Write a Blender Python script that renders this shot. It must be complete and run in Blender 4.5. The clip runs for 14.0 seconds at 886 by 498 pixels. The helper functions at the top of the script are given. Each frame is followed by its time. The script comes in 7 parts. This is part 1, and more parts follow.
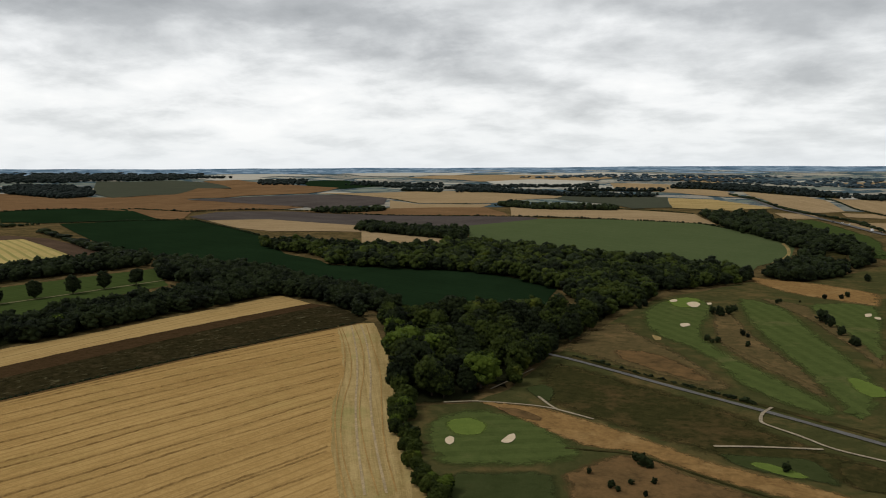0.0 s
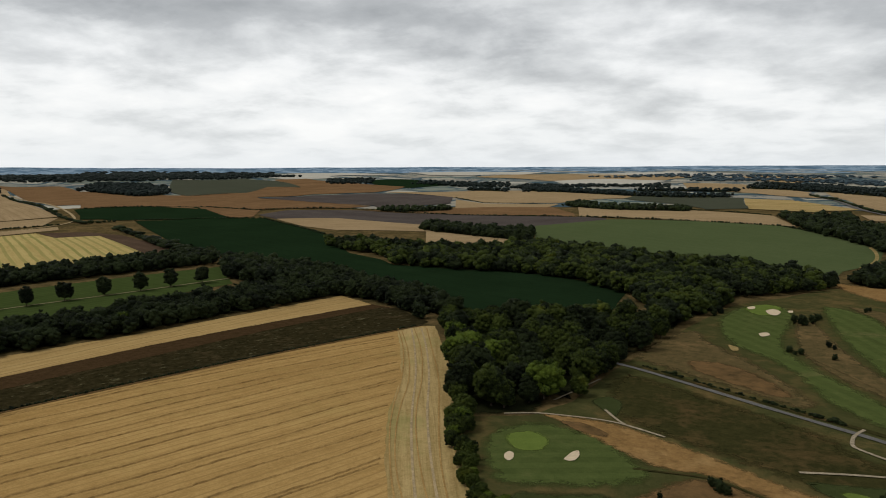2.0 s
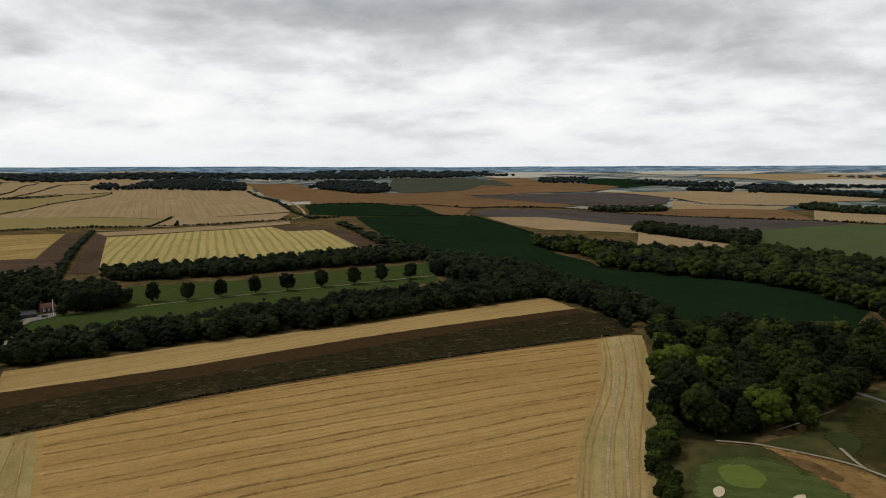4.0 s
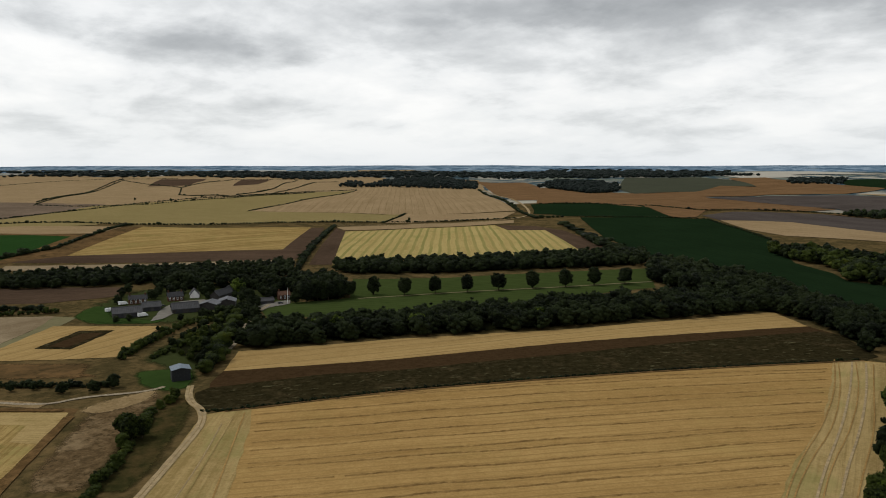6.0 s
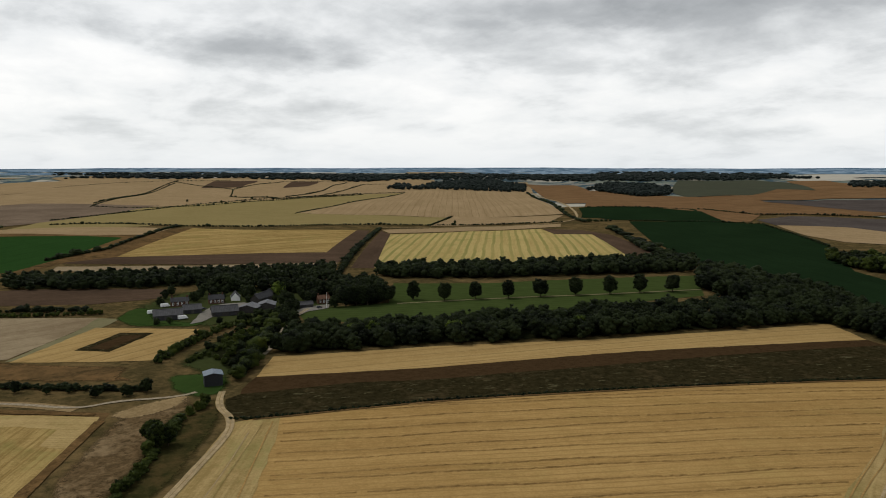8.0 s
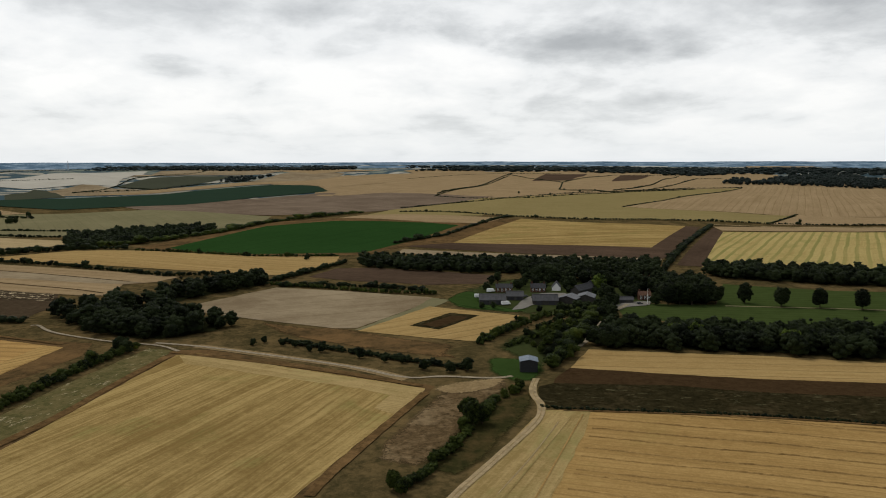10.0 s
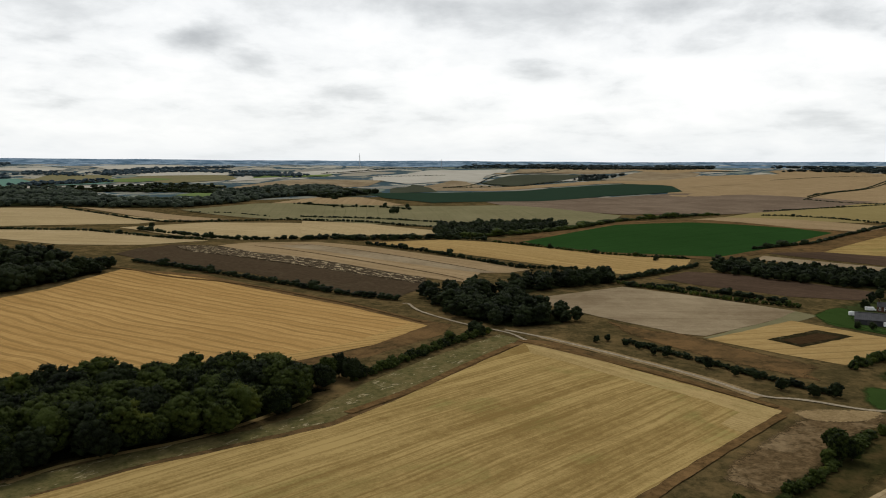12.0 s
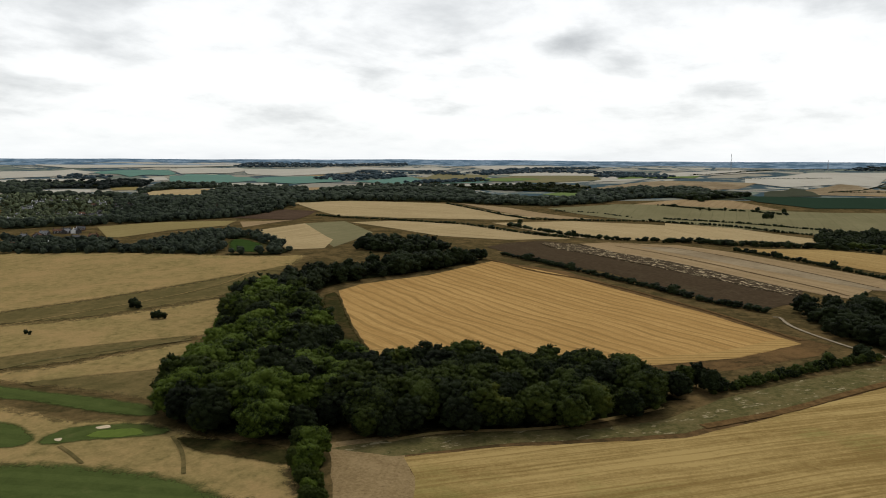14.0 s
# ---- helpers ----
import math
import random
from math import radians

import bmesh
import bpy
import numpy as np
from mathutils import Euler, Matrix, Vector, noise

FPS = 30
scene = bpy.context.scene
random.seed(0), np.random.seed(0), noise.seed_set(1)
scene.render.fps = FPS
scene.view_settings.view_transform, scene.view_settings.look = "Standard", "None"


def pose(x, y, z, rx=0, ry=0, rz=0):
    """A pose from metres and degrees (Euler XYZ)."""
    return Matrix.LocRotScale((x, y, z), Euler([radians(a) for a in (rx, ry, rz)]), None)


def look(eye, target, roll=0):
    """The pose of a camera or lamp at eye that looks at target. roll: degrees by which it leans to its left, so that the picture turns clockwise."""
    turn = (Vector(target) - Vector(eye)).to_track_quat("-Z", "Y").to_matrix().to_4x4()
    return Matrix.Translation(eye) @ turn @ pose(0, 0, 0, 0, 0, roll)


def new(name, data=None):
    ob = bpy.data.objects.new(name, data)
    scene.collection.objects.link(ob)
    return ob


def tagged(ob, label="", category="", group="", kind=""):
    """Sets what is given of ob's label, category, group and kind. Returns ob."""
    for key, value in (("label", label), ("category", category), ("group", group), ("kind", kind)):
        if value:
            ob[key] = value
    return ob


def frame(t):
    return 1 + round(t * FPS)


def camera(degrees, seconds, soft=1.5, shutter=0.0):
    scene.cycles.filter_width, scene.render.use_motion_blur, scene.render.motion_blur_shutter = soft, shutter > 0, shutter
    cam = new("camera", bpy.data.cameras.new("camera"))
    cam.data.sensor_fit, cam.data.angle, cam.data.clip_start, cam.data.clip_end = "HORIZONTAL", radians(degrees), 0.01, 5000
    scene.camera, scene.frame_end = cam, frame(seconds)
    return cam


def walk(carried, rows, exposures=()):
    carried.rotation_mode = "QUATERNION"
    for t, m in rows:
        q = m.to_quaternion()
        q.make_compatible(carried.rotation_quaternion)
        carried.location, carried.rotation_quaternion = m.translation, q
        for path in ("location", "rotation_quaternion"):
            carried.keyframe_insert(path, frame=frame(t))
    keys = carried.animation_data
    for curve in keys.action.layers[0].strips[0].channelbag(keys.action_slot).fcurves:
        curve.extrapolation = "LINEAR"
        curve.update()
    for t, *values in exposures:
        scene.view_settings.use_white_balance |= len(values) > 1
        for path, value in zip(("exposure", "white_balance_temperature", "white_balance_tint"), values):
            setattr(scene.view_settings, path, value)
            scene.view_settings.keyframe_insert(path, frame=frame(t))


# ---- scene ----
cam = camera(60.52, 14.0, soft=1.0)
# seconds, eye (x, y, z), heading to the left of north, pitch, roll
ROWS = [
    (0, -0.00, 0.01, 99.63, 12.683, -6.124, -0.182),
    (0.5, -0.17, 3.96, 99.51, 13.517, -6.141, -0.128),
    (1, -0.37, 7.51, 99.53, 14.554, -6.143, -0.133),
    (1.5, -0.68, 11.07, 99.56, 15.389, -6.156, -0.143),
    (2, -1.35, 14.77, 99.57, 17.731, -6.175, -0.128),
    (2.5, -1.69, 18.96, 99.52, 20.124, -6.175, -0.119),
    (3, -2.99, 23.15, 99.57, 23.628, -6.224, -0.184),
    (3.5, -3.14, 27.21, 99.39, 29.454, -6.200, -0.184),
    (4, -3.42, 30.41, 99.45, 33.670, -6.213, -0.158),
    (4.2, -3.29, 31.64, 99.48, 35.332, -6.233, -0.151),
    (6.3, 4.92, 46.97, 101.94, 51.687, -6.290, -0.135),
    (6.5, 4.78, 48.33, 102.19, 51.684, -6.294, -0.131),
    (7, 3.78, 51.46, 102.72, 51.636, -6.236, -0.125),
    (7.2, 3.30, 52.58, 102.93, 51.577, -6.148, -0.129),
    (9.3, -2.75, 60.78, 101.54, 71.289, -6.439, -0.058),
    (9.5, -3.15, 61.21, 101.34, 74.490, -6.495, -0.055),
    (10, -4.09, 61.99, 101.08, 79.248, -6.554, -0.061),
    (10.5, -5.32, 62.07, 100.79, 85.412, -6.565, 0.024),
    (11, -6.40, 61.64, 100.44, 91.961, -6.565, 0.155),
    (11.5, -7.28, 61.35, 100.03, 98.496, -6.605, 0.243),
    (12, -8.12, 61.68, 99.84, 105.246, -6.637, 0.235),
    (12.5, -8.24, 62.05, 99.77, 112.018, -6.675, 0.257),
    (13, -8.84, 61.44, 99.52, 118.755, -6.655, 0.274),
    (13.5, -9.69, 60.73, 99.05, 125.535, -6.635, 0.309),
    (14, -10.42, 60.31, 98.85, 132.115, -6.661, 0.270),
]
EXPOSURES = [(0, 0.03), (4.2, -0.02), (9.5, -0.03), (11.5, 0.02), (14, 0.13)]
walk(cam, [(t, pose(x, y, z) @ pose(0, 0, 0, 0, 0, yaw) @ pose(0, 0, 0, 90 + pitch) @ pose(0, 0, 0, 0, 0, roll)) for t, x, y, z, yaw, pitch, roll in ROWS], EXPOSURES)

# ---- light: bright broken overcast, a veiled sun ----
SUN_AZ, SUN_EL = 120.0, 56.0        # degrees to the left of north, above the horizon
sun_way = Vector((-math.sin(radians(SUN_AZ)) * math.cos(radians(SUN_EL)), math.cos(radians(SUN_AZ)) * math.cos(radians(SUN_EL)), math.sin(radians(SUN_EL))))
sun_data = bpy.data.lights.new("sun", "SUN")
sun_data.energy, sun_data.angle, sun_data.color = 1.5, radians(20), (1.0, 0.955, 0.885)
sun = new("sun", sun_data)
sun.matrix_world = look((0, 0, 900), Vector((0, 0, 900)) - sun_way)
scene.view_settings.exposure = 0.0


class Nodes:
    """A short hand for node trees."""

    def __init__(self, tree):
        self.tree = tree
        tree.nodes.clear()

    def add(self, kind, links=()):
        n = self.tree.nodes.new(kind)
        for socket, source in dict(links).items():
            slot = n.inputs[socket]
            if isinstance(source, bpy.types.NodeSocket):
                self.tree.links.new(source, slot)
            else:
                slot.default_value = source
        return n

    def math(self, operation, a, b=0.0, clamp=False):
        n = self.add("ShaderNodeMath", {0: a, 1: b})
        n.operation, n.use_clamp = operation, clamp
        return n.outputs[0]

    def ramp(self, factor, *stops, smooth=False):
        n = self.add("ShaderNodeValToRGB", {0: factor})
        ramp = n.color_ramp
        ramp.interpolation = "EASE" if smooth else "LINEAR"
        while len(ramp.elements) < len(stops):
            ramp.elements.new(0.5)
        for e, (at, colour) in zip(ramp.elements, stops):
            e.position = at
            e.color = (*colour, 1) if isinstance(colour, tuple) else (colour, colour, colour, 1)
        return n.outputs[0]

    def mix(self, factor, a, b, blend="MIX"):
        n = self.add("ShaderNodeMix")
        n.data_type, n.blend_type = "RGBA", blend
        for slot, source in ((n.inputs[0], factor), (n.inputs[6], a), (n.inputs[7], b)):
            if isinstance(source, bpy.types.NodeSocket):
                self.tree.links.new(source, slot)
            else:
                slot.default_value = (*source, 1) if isinstance(source, tuple) else source
        return n.outputs[2]

    def noise(self, at, scale, detail=4.0, rough=0.55, distort=0.0):
        return self.add("ShaderNodeTexNoise", {"Vector": at, "Scale": scale, "Detail": detail, "Roughness": rough, "Distortion": distort}).outputs["Fac"]


def make_world():
    world = bpy.data.worlds.new("sky")
    world.use_nodes = True
    scene.world = world
    n = Nodes(world.node_tree)
    way = n.add("ShaderNodeTexCoord").outputs["Generated"]
    sep = n.add("ShaderNodeSeparateXYZ", {0: way})
    x, y, z = sep.outputs
    height = n.math("MAXIMUM", z, 0.0)
    deep = n.math("ADD", height, 0.23)
    flat = n.add("ShaderNodeCombineXYZ", {0: n.math("DIVIDE", x, deep), 1: n.math("DIVIDE", y, deep), 2: 0.0}).outputs[0]
    banks = n.noise(flat, 0.8, 3.0, 0.45, 0.0)
    puffs = n.noise(flat, 2.6, 8.0, 0.58, 0.15)
    body = n.math("ADD", n.math("MULTIPLY", banks, 0.45), n.math("MULTIPLY", puffs, 0.55))
    body = n.math("ADD", n.math("MULTIPLY", n.math("SUBTRACT", body, 0.5), 1.3), 0.515)
    # thicker and greyer overhead, thinner and whiter towards the veiled sun
    glow = n.add("ShaderNodeVectorMath", {0: way, 1: tuple(Vector((sun_way.x, sun_way.y, 0)).normalized())})
    glow.operation = "DOT_PRODUCT"
    body = n.math("ADD", body, n.math("MULTIPLY", n.math("ADD", glow.outputs["Value"], -0.1), 0.06))
    body = n.math("SUBTRACT", body, n.math("ADD", n.math("MINIMUM", n.math("MULTIPLY", n.math("MAXIMUM", n.math("SUBTRACT", height, 0.11), 0.0), 1.2), 0.11), n.math("MULTIPLY", n.math("MAXIMUM", n.math("SUBTRACT", height, 0.2), 0.0), 0.36)))
    # cumulus banks: degrees to the left of north, degrees up, half width, half height, weight
    turn = n.math("MULTIPLY", n.math("ARCTAN2", n.math("MULTIPLY", x, -1.0), y), 57.296)
    rise = n.math("MULTIPLY", n.math("ARCSINE", z), 57.296)
    spot = n.add("ShaderNodeCombineXYZ", {0: turn, 1: rise, 2: 0.0}).outputs[0]
    ragged_edge = n.math("ADD", n.math("MULTIPLY", n.math("SUBTRACT", n.noise(flat, 3.4, 8.0, 0.58, 0.1), 0.5), 1.7), 1.05)
    state = {"sum": 0.0}

    def cloud(left, up, wide, tall, weight):
        at = n.add("ShaderNodeVectorMath", {0: spot, 1: (1.0 / wide, 0.75 / tall, 0.0), 2: (-left / wide, -0.75 * up / tall, 0.0)})
        at.operation = "MULTIPLY_ADD"
        away = n.add("ShaderNodeVectorMath", {0: at.outputs[0]})
        away.operation = "LENGTH"
        inner = n.math("SUBTRACT", ragged_edge, away.outputs["Value"], True)
        add = n.add("ShaderNodeMath", {0: inner, 1: weight, 2: state["sum"]})
        add.operation = "MULTIPLY_ADD"
        state["sum"] = add.outputs[0]

    cloud(18.6, 9.2, 10.5, 1.8, 0.80)
    cloud(30.8, 11.1, 17.0, 1.3, 0.60)
    cloud(-8.2, 10.9, 10.5, 1.1, 0.60)
    cloud(27.6, 5.3, 4.9, 0.9, 0.35)
    cloud(31.1, 2.5, 4.5, 0.5, 0.50)
    cloud(7.8, 6.1, 6.5, 0.6, 0.25)
    cloud(-6.3, 3.2, 5.3, 0.4, 0.40)
    cloud(-14.3, 6.1, 4.5, 1.0, 0.30)
    cloud(3.3, 8.5, 8.9, 0.7, 0.35)
    cloud(38.6, 5.6, 4.1, 1.0, 0.20)
    cloud(67.3, 8.3, 7.7, 1.4, 0.65)
    cloud(78.3, 9.5, 4.9, 1.2, 0.50)
    cloud(52.7, 6.7, 3.6, 1.1, 0.40)
    cloud(48.5, 11.1, 9.3, 1.2, 0.70)
    cloud(36.0, 11.0, 7.3, 1.1, 0.55)
    cloud(55.6, 2.8, 3.6, 0.5, 0.30)
    cloud(35.5, 6.8, 5.7, 0.9, 0.30)
    cloud(65.5, 2.9, 3.2, 0.5, 0.25)
    cloud(86.1, 10.7, 9.7, 1.1, 0.60)
    cloud(69.2, 8.8, 9.3, 1.3, 0.55)
    cloud(50.4, 8.9, 7.7, 1.6, 0.55)
    cloud(87.7, 7.6, 3.6, 0.6, 0.40)
    cloud(98.6, 6.5, 2.8, 0.9, 0.40)
    cloud(82.1, 5.1, 2.8, 0.7, 0.30)
    cloud(70.9, 4.2, 2.8, 0.5, 0.25)
    cloud(123.9, 8.4, 3.6, 1.0, 0.45)
    cloud(119.1, 6.9, 2.8, 0.8, 0.35)
    cloud(112.7, 5.2, 6.1, 1.5, 0.50)
    cloud(98.7, 6.4, 2.4, 0.7, 0.30)
    cloud(102.0, 11.1, 5.7, 0.8, 0.50)
    cloud(93.2, 3.0, 3.2, 0.4, 0.20)
    cloud(158.4, 4.5, 5.3, 1.1, 0.50)
    cloud(137.8, 5.7, 3.0, 1.2, 0.50)
    cloud(131.9, 8.0, 2.6, 0.8, 0.50)
    cloud(123.7, 8.3, 2.6, 1.1, 0.50)
    cloud(131.5, 3.3, 1.2, 0.6, 0.30)
    cloud(153.8, 7.0, 4.1, 0.6, 0.20)
    body = n.math("SUBTRACT", body, n.math("MULTIPLY", state["sum"], 0.25))
    cloud_tone = n.ramp(body, (0.04, (0.36, 0.375, 0.385)), (0.26, (0.52, 0.535, 0.545)), (0.41, (0.74, 0.755, 0.76)), (0.51, (0.92, 0.93, 0.93)), (0.66, (1.05, 1.045, 1.03)))
    low = n.math("POWER", n.math("SUBTRACT", 1.0, n.math("MINIMUM", n.math("MULTIPLY", height, 9.0), 1.0)), 2.0)
    cloud_tone = n.mix(n.math("MULTIPLY", low, 0.7), cloud_tone, (0.82, 0.865, 0.90))
    sky = n.add("ShaderNodeTexSky")
    sky.sky_type, sky.sun_disc, sky.sun_elevation, sky.sun_rotation = "NISHITA", False, radians(SUN_EL), radians(-SUN_AZ)
    blue = n.mix(1.0, sky.outputs[0], (0.1, 0.1, 0.1), "MULTIPLY")
    tone = n.mix(0.93, blue, cloud_tone)
    back = n.add("ShaderNodeBackground", {0: tone, 1: 1.0})
    n.add("ShaderNodeOutputWorld", {0: back.outputs[0]})


make_world()

# ---- materials ----
def surface(name):
    m = bpy.data.materials.new(name)
    m.use_nodes = True
    return m, Nodes(m.node_tree)


def finish(n, colour, rough=0.9, bump=None, strength=0.3, distance=0.3, metal=0.0, cover=None):
    links = {"Base Color": colour, "Roughness": rough, "Metallic": metal}
    if bump is not None:
        links["Normal"] = n.add("ShaderNodeBump", {"Height": bump, "Strength": strength, "Distance": distance}).outputs[0]
    shader = n.add("ShaderNodeBsdfPrincipled", links)
    shader.inputs["Specular IOR Level"].default_value = 0.3 if rough < 0.9 else 0.0
    out = shader.outputs[0]
    if cover is not None:
        out = n.add("ShaderNodeMixShader", {0: cover, 1: n.add("ShaderNodeBsdfTransparent").outputs[0], 2: out}).outputs[0]
    n.add("ShaderNodeOutputMaterial", {0: out})


def crop(name, light, dark, streak=1.0, row=0.0, row_tone=(0.1, 0.07, 0.03), row_part=0.1, patch=0.5, green=0.0, second=None, bending=5.0):
    """A field: colour between dark and light in streaks along x, with rows every so many metres and blotches."""
    m, n = surface(name)
    at = n.add("ShaderNodeTexCoord").outputs["Object"]
    sep = n.add("ShaderNodeSeparateXYZ", {0: at})
    bend = n.math("MULTIPLY", n.math("SUBTRACT", n.noise(at, 0.012, 2.0), 0.5), bending)
    across = n.math("ADD", sep.outputs[1], bend)
    long = n.add("ShaderNodeCombineXYZ", {0: n.math("MULTIPLY", sep.outputs[0], 0.035), 1: across, 2: 0.0}).outputs[0]
    fine = n.noise(long, 0.55, 5.0, 0.7)
    broad = n.noise(long, 0.085, 4.0, 0.6)
    blot = n.noise(at, 0.011, 5.0, 0.6, 0.4)
    grain = n.noise(at, 0.9, 4.0, 0.7)
    tone = n.math("ADD", n.math("MULTIPLY", n.math("SUBTRACT", fine, 0.5), 1.3 * streak), n.math("MULTIPLY", n.math("SUBTRACT", broad, 0.5), 1.5 * streak))
    tone = n.math("ADD", tone, n.math("MULTIPLY", n.math("SUBTRACT", blot, 0.5), 2.2 * patch))
    tone = n.math("ADD", n.math("ADD", tone, n.math("ADD", n.math("MULTIPLY", n.math("SUBTRACT", grain, 0.5), 1.5), n.math("MULTIPLY", n.math("SUBTRACT", n.noise(at, 0.16, 5.0, 0.75), 0.5), 1.4))), 0.5, True)
    colour = n.mix(tone, dark, light)
    if second:
        band = n.ramp(n.math("FRACT", n.math("MULTIPLY", across, 1.0 / second[1])), (0.0, 0.0), (0.45, 0.0), (0.55, 1.0), (0.8, 1.0), (0.9, 0.0))
        colour = n.mix(n.math("MULTIPLY", band, n.ramp(broad, (0.3, 0.2), (0.6, 1.0))), colour, second[0])
    if green:
        weeds = n.ramp(n.math("ADD", n.math("MULTIPLY", n.noise(at, 0.018, 4.0, 0.6, 1.0), 0.7), n.math("MULTIPLY", fine, 0.3)), (0.53, 0.0), (0.66, 1.0))
        colour = n.mix(n.math("MULTIPLY", weeds, green), colour, (0.13, 0.15, 0.04))
    height = tone
    if row:
        saw = n.math("FRACT", n.math("MULTIPLY", across, 1.0 / row))
        wobble = n.math("ADD", saw, n.math("MULTIPLY", n.math("SUBTRACT", n.noise(at, 0.35, 3.0), 0.5), 0.07))
        line = n.ramp(wobble, (0.0, 0.0), (0.03, 1.0), (row_part, 1.0), (row_part + 0.05, 0.0))
        broken = n.math("MULTIPLY", line, n.ramp(n.noise(long, 0.3, 4.0, 0.7), (0.36, 0.15), (0.55, 1.0)))
        colour = n.mix(n.math("MULTIPLY", broken, 0.8), colour, row_tone)
        height = n.math("ADD", tone, broken)
    finish(n, colour, 0.95, height, 0.5, 0.4)
    return m


def grass(name, light, dark, dry=None, dry_part=0.5, mow=0.0, scale=1.0, stripe=0.12, flecks=None, fleck_at=0.555):
    """Grass or rough ground: two greens, dry patches, tufts, and mown stripes along x."""
    m, n = surface(name)
    at = n.add("ShaderNodeTexCoord").outputs["Object"]
    sep = n.add("ShaderNodeSeparateXYZ", {0: at})
    big = n.noise(at, 0.014 * scale, 5.0, 0.62, 0.5)
    mid = n.noise(at, 0.09 * scale, 5.0, 0.65, 0.3)
    tuft = n.noise(at, 0.8, 4.0, 0.75)
    tone = n.math("ADD", n.math("MULTIPLY", mid, 0.6), n.math("MULTIPLY", tuft, 0.4))
    colour = n.mix(n.ramp(tone, (0.35, 0.0), (0.65, 1.0)), dark, light)
    if mow:
        saw = n.ramp(n.math("FRACT", n.math("MULTIPLY", sep.outputs[1], 1.0 / mow)), (0.0, 0.0), (0.06, 1.0), (0.46, 1.0), (0.54, 0.0), (1.0, 0.0))
        colour = n.mix(n.math("MULTIPLY", saw, stripe), colour, tuple(min(1, c * 1.6) for c in light))
    if dry:
        part = n.ramp(n.math("ADD", n.math("MULTIPLY", big, 0.65), n.math("MULTIPLY", mid, 0.35)), (1.0 - dry_part - 0.1, 0.0), (1.0 - dry_part + 0.1, 1.0))
        colour = n.mix(part, colour, n.mix(tuft, tuple(c * 0.6 for c in dry), tuple(c * 1.2 for c in dry)))
    if flecks:
        long = n.add("ShaderNodeCombineXYZ", {0: n.math("MULTIPLY", sep.outputs[0], 0.42), 1: sep.outputs[1], 2: 0.0}).outputs[0]
        spot = n.ramp(n.noise(long, 0.27, 5.0, 0.72, 0.3), (fleck_at, 0.0), (fleck_at + 0.045, 1.0))
        colour = n.mix(spot, colour, flecks)
    edge = n.add("ShaderNodeAttribute")
    edge.attribute_name = "edge"
    broken = n.math("ADD", n.math("MULTIPLY", n.math("SUBTRACT", mid, 0.5), 1.9), n.math("MULTIPLY", n.math("SUBTRACT", tuft, 0.5), 1.0))
    full = n.math("ADD", n.math("MULTIPLY", edge.outputs["Fac"], 1.55), n.math("MULTIPLY", broken, 0.8))
    finish(n, colour, 0.95, n.math("ADD", tuft, mid), 0.6, 0.5, cover=n.ramp(full, (0.12, 0.0), (0.85, 1.0)))
    return m


def leaves(name, light, dark, gold=0.0):
    m, n = surface(name)
    at = n.add("ShaderNodeNewGeometry")
    world = at.outputs["Position"]
    trees = n.noise(world, 0.055, 3.0, 0.6)
    clump = n.noise(world, 0.45, 3.0, 0.6)
    one = at.outputs["Random Per Island"]
    spray = n.noise(world, 1.5, 4.0, 0.75)
    tone = n.math("ADD", n.math("ADD", n.math("MULTIPLY", trees, 1.9), -0.4), n.math("ADD", n.math("MULTIPLY", clump, 0.35), n.math("MULTIPLY", one, 0.28)))
    tone = n.math("ADD", tone, n.math("MULTIPLY", n.math("SUBTRACT", spray, 0.44), 1.5))
    colour = n.mix(n.ramp(tone, (0.72, 0.0), (1.25, 1.0)), dark, light)
    if gold:
        colour = n.mix(n.ramp(trees, (0.62, 0.0), (0.70, gold)), colour, (0.11, 0.12, 0.015))
    shader = n.add("ShaderNodeBsdfPrincipled", {"Base Color": colour, "Roughness": 0.75, "Normal": n.add("ShaderNodeBump", {"Height": n.math("ADD", spray, clump), "Strength": 1.0, "Distance": 1.6}).outputs[0]})
    shader.inputs["Specular IOR Level"].default_value = 0.05
    n.add("ShaderNodeOutputMaterial", {0: shader.outputs[0]})
    return m


def plain(name, colour, rough=0.8, wear=0.25, scale=0.6, metal=0.0):
    m, n = surface(name)
    at = n.add("ShaderNodeTexCoord").outputs["Object"]
    tone = n.math("ADD", n.math("MULTIPLY", n.noise(at, scale, 5.0, 0.65), 0.6), n.math("MULTIPLY", n.noise(at, scale * 7, 4.0, 0.7), 0.4))
    dark = tuple(c * (1 - wear * 1.6) for c in colour)
    light = tuple(min(1.0, c * (1 + wear)) for c in colour)
    finish(n, n.mix(n.ramp(tone, (0.3, 0.0), (0.7, 1.0)), dark, light), rough, tone, 0.3, 0.05, metal)
    return m


STUBBLE = crop("gold_stubble", (0.375, 0.242, 0.09), (0.245, 0.148, 0.05), 1.0, 4.2, (0.26, 0.162, 0.058), 0.2, 0.4, 0.15)
STRAW = crop("straw_ridge", (0.36, 0.23, 0.085), (0.195, 0.118, 0.043), 0.8, 0, patch=0.8)
STUBBLE_B = crop("pale_stubble", (0.345, 0.245, 0.095), (0.19, 0.125, 0.042), 2.1, 5.5, (0.22, 0.145, 0.05), 0.15, 0.85, 0.4)
CURVED = crop("gold_stubble_with_tramlines", (0.42, 0.262, 0.097), (0.30, 0.178, 0.061), 1.3, 9.0, (0.235, 0.143, 0.051), 0.34, 0.45, bending=20.0)
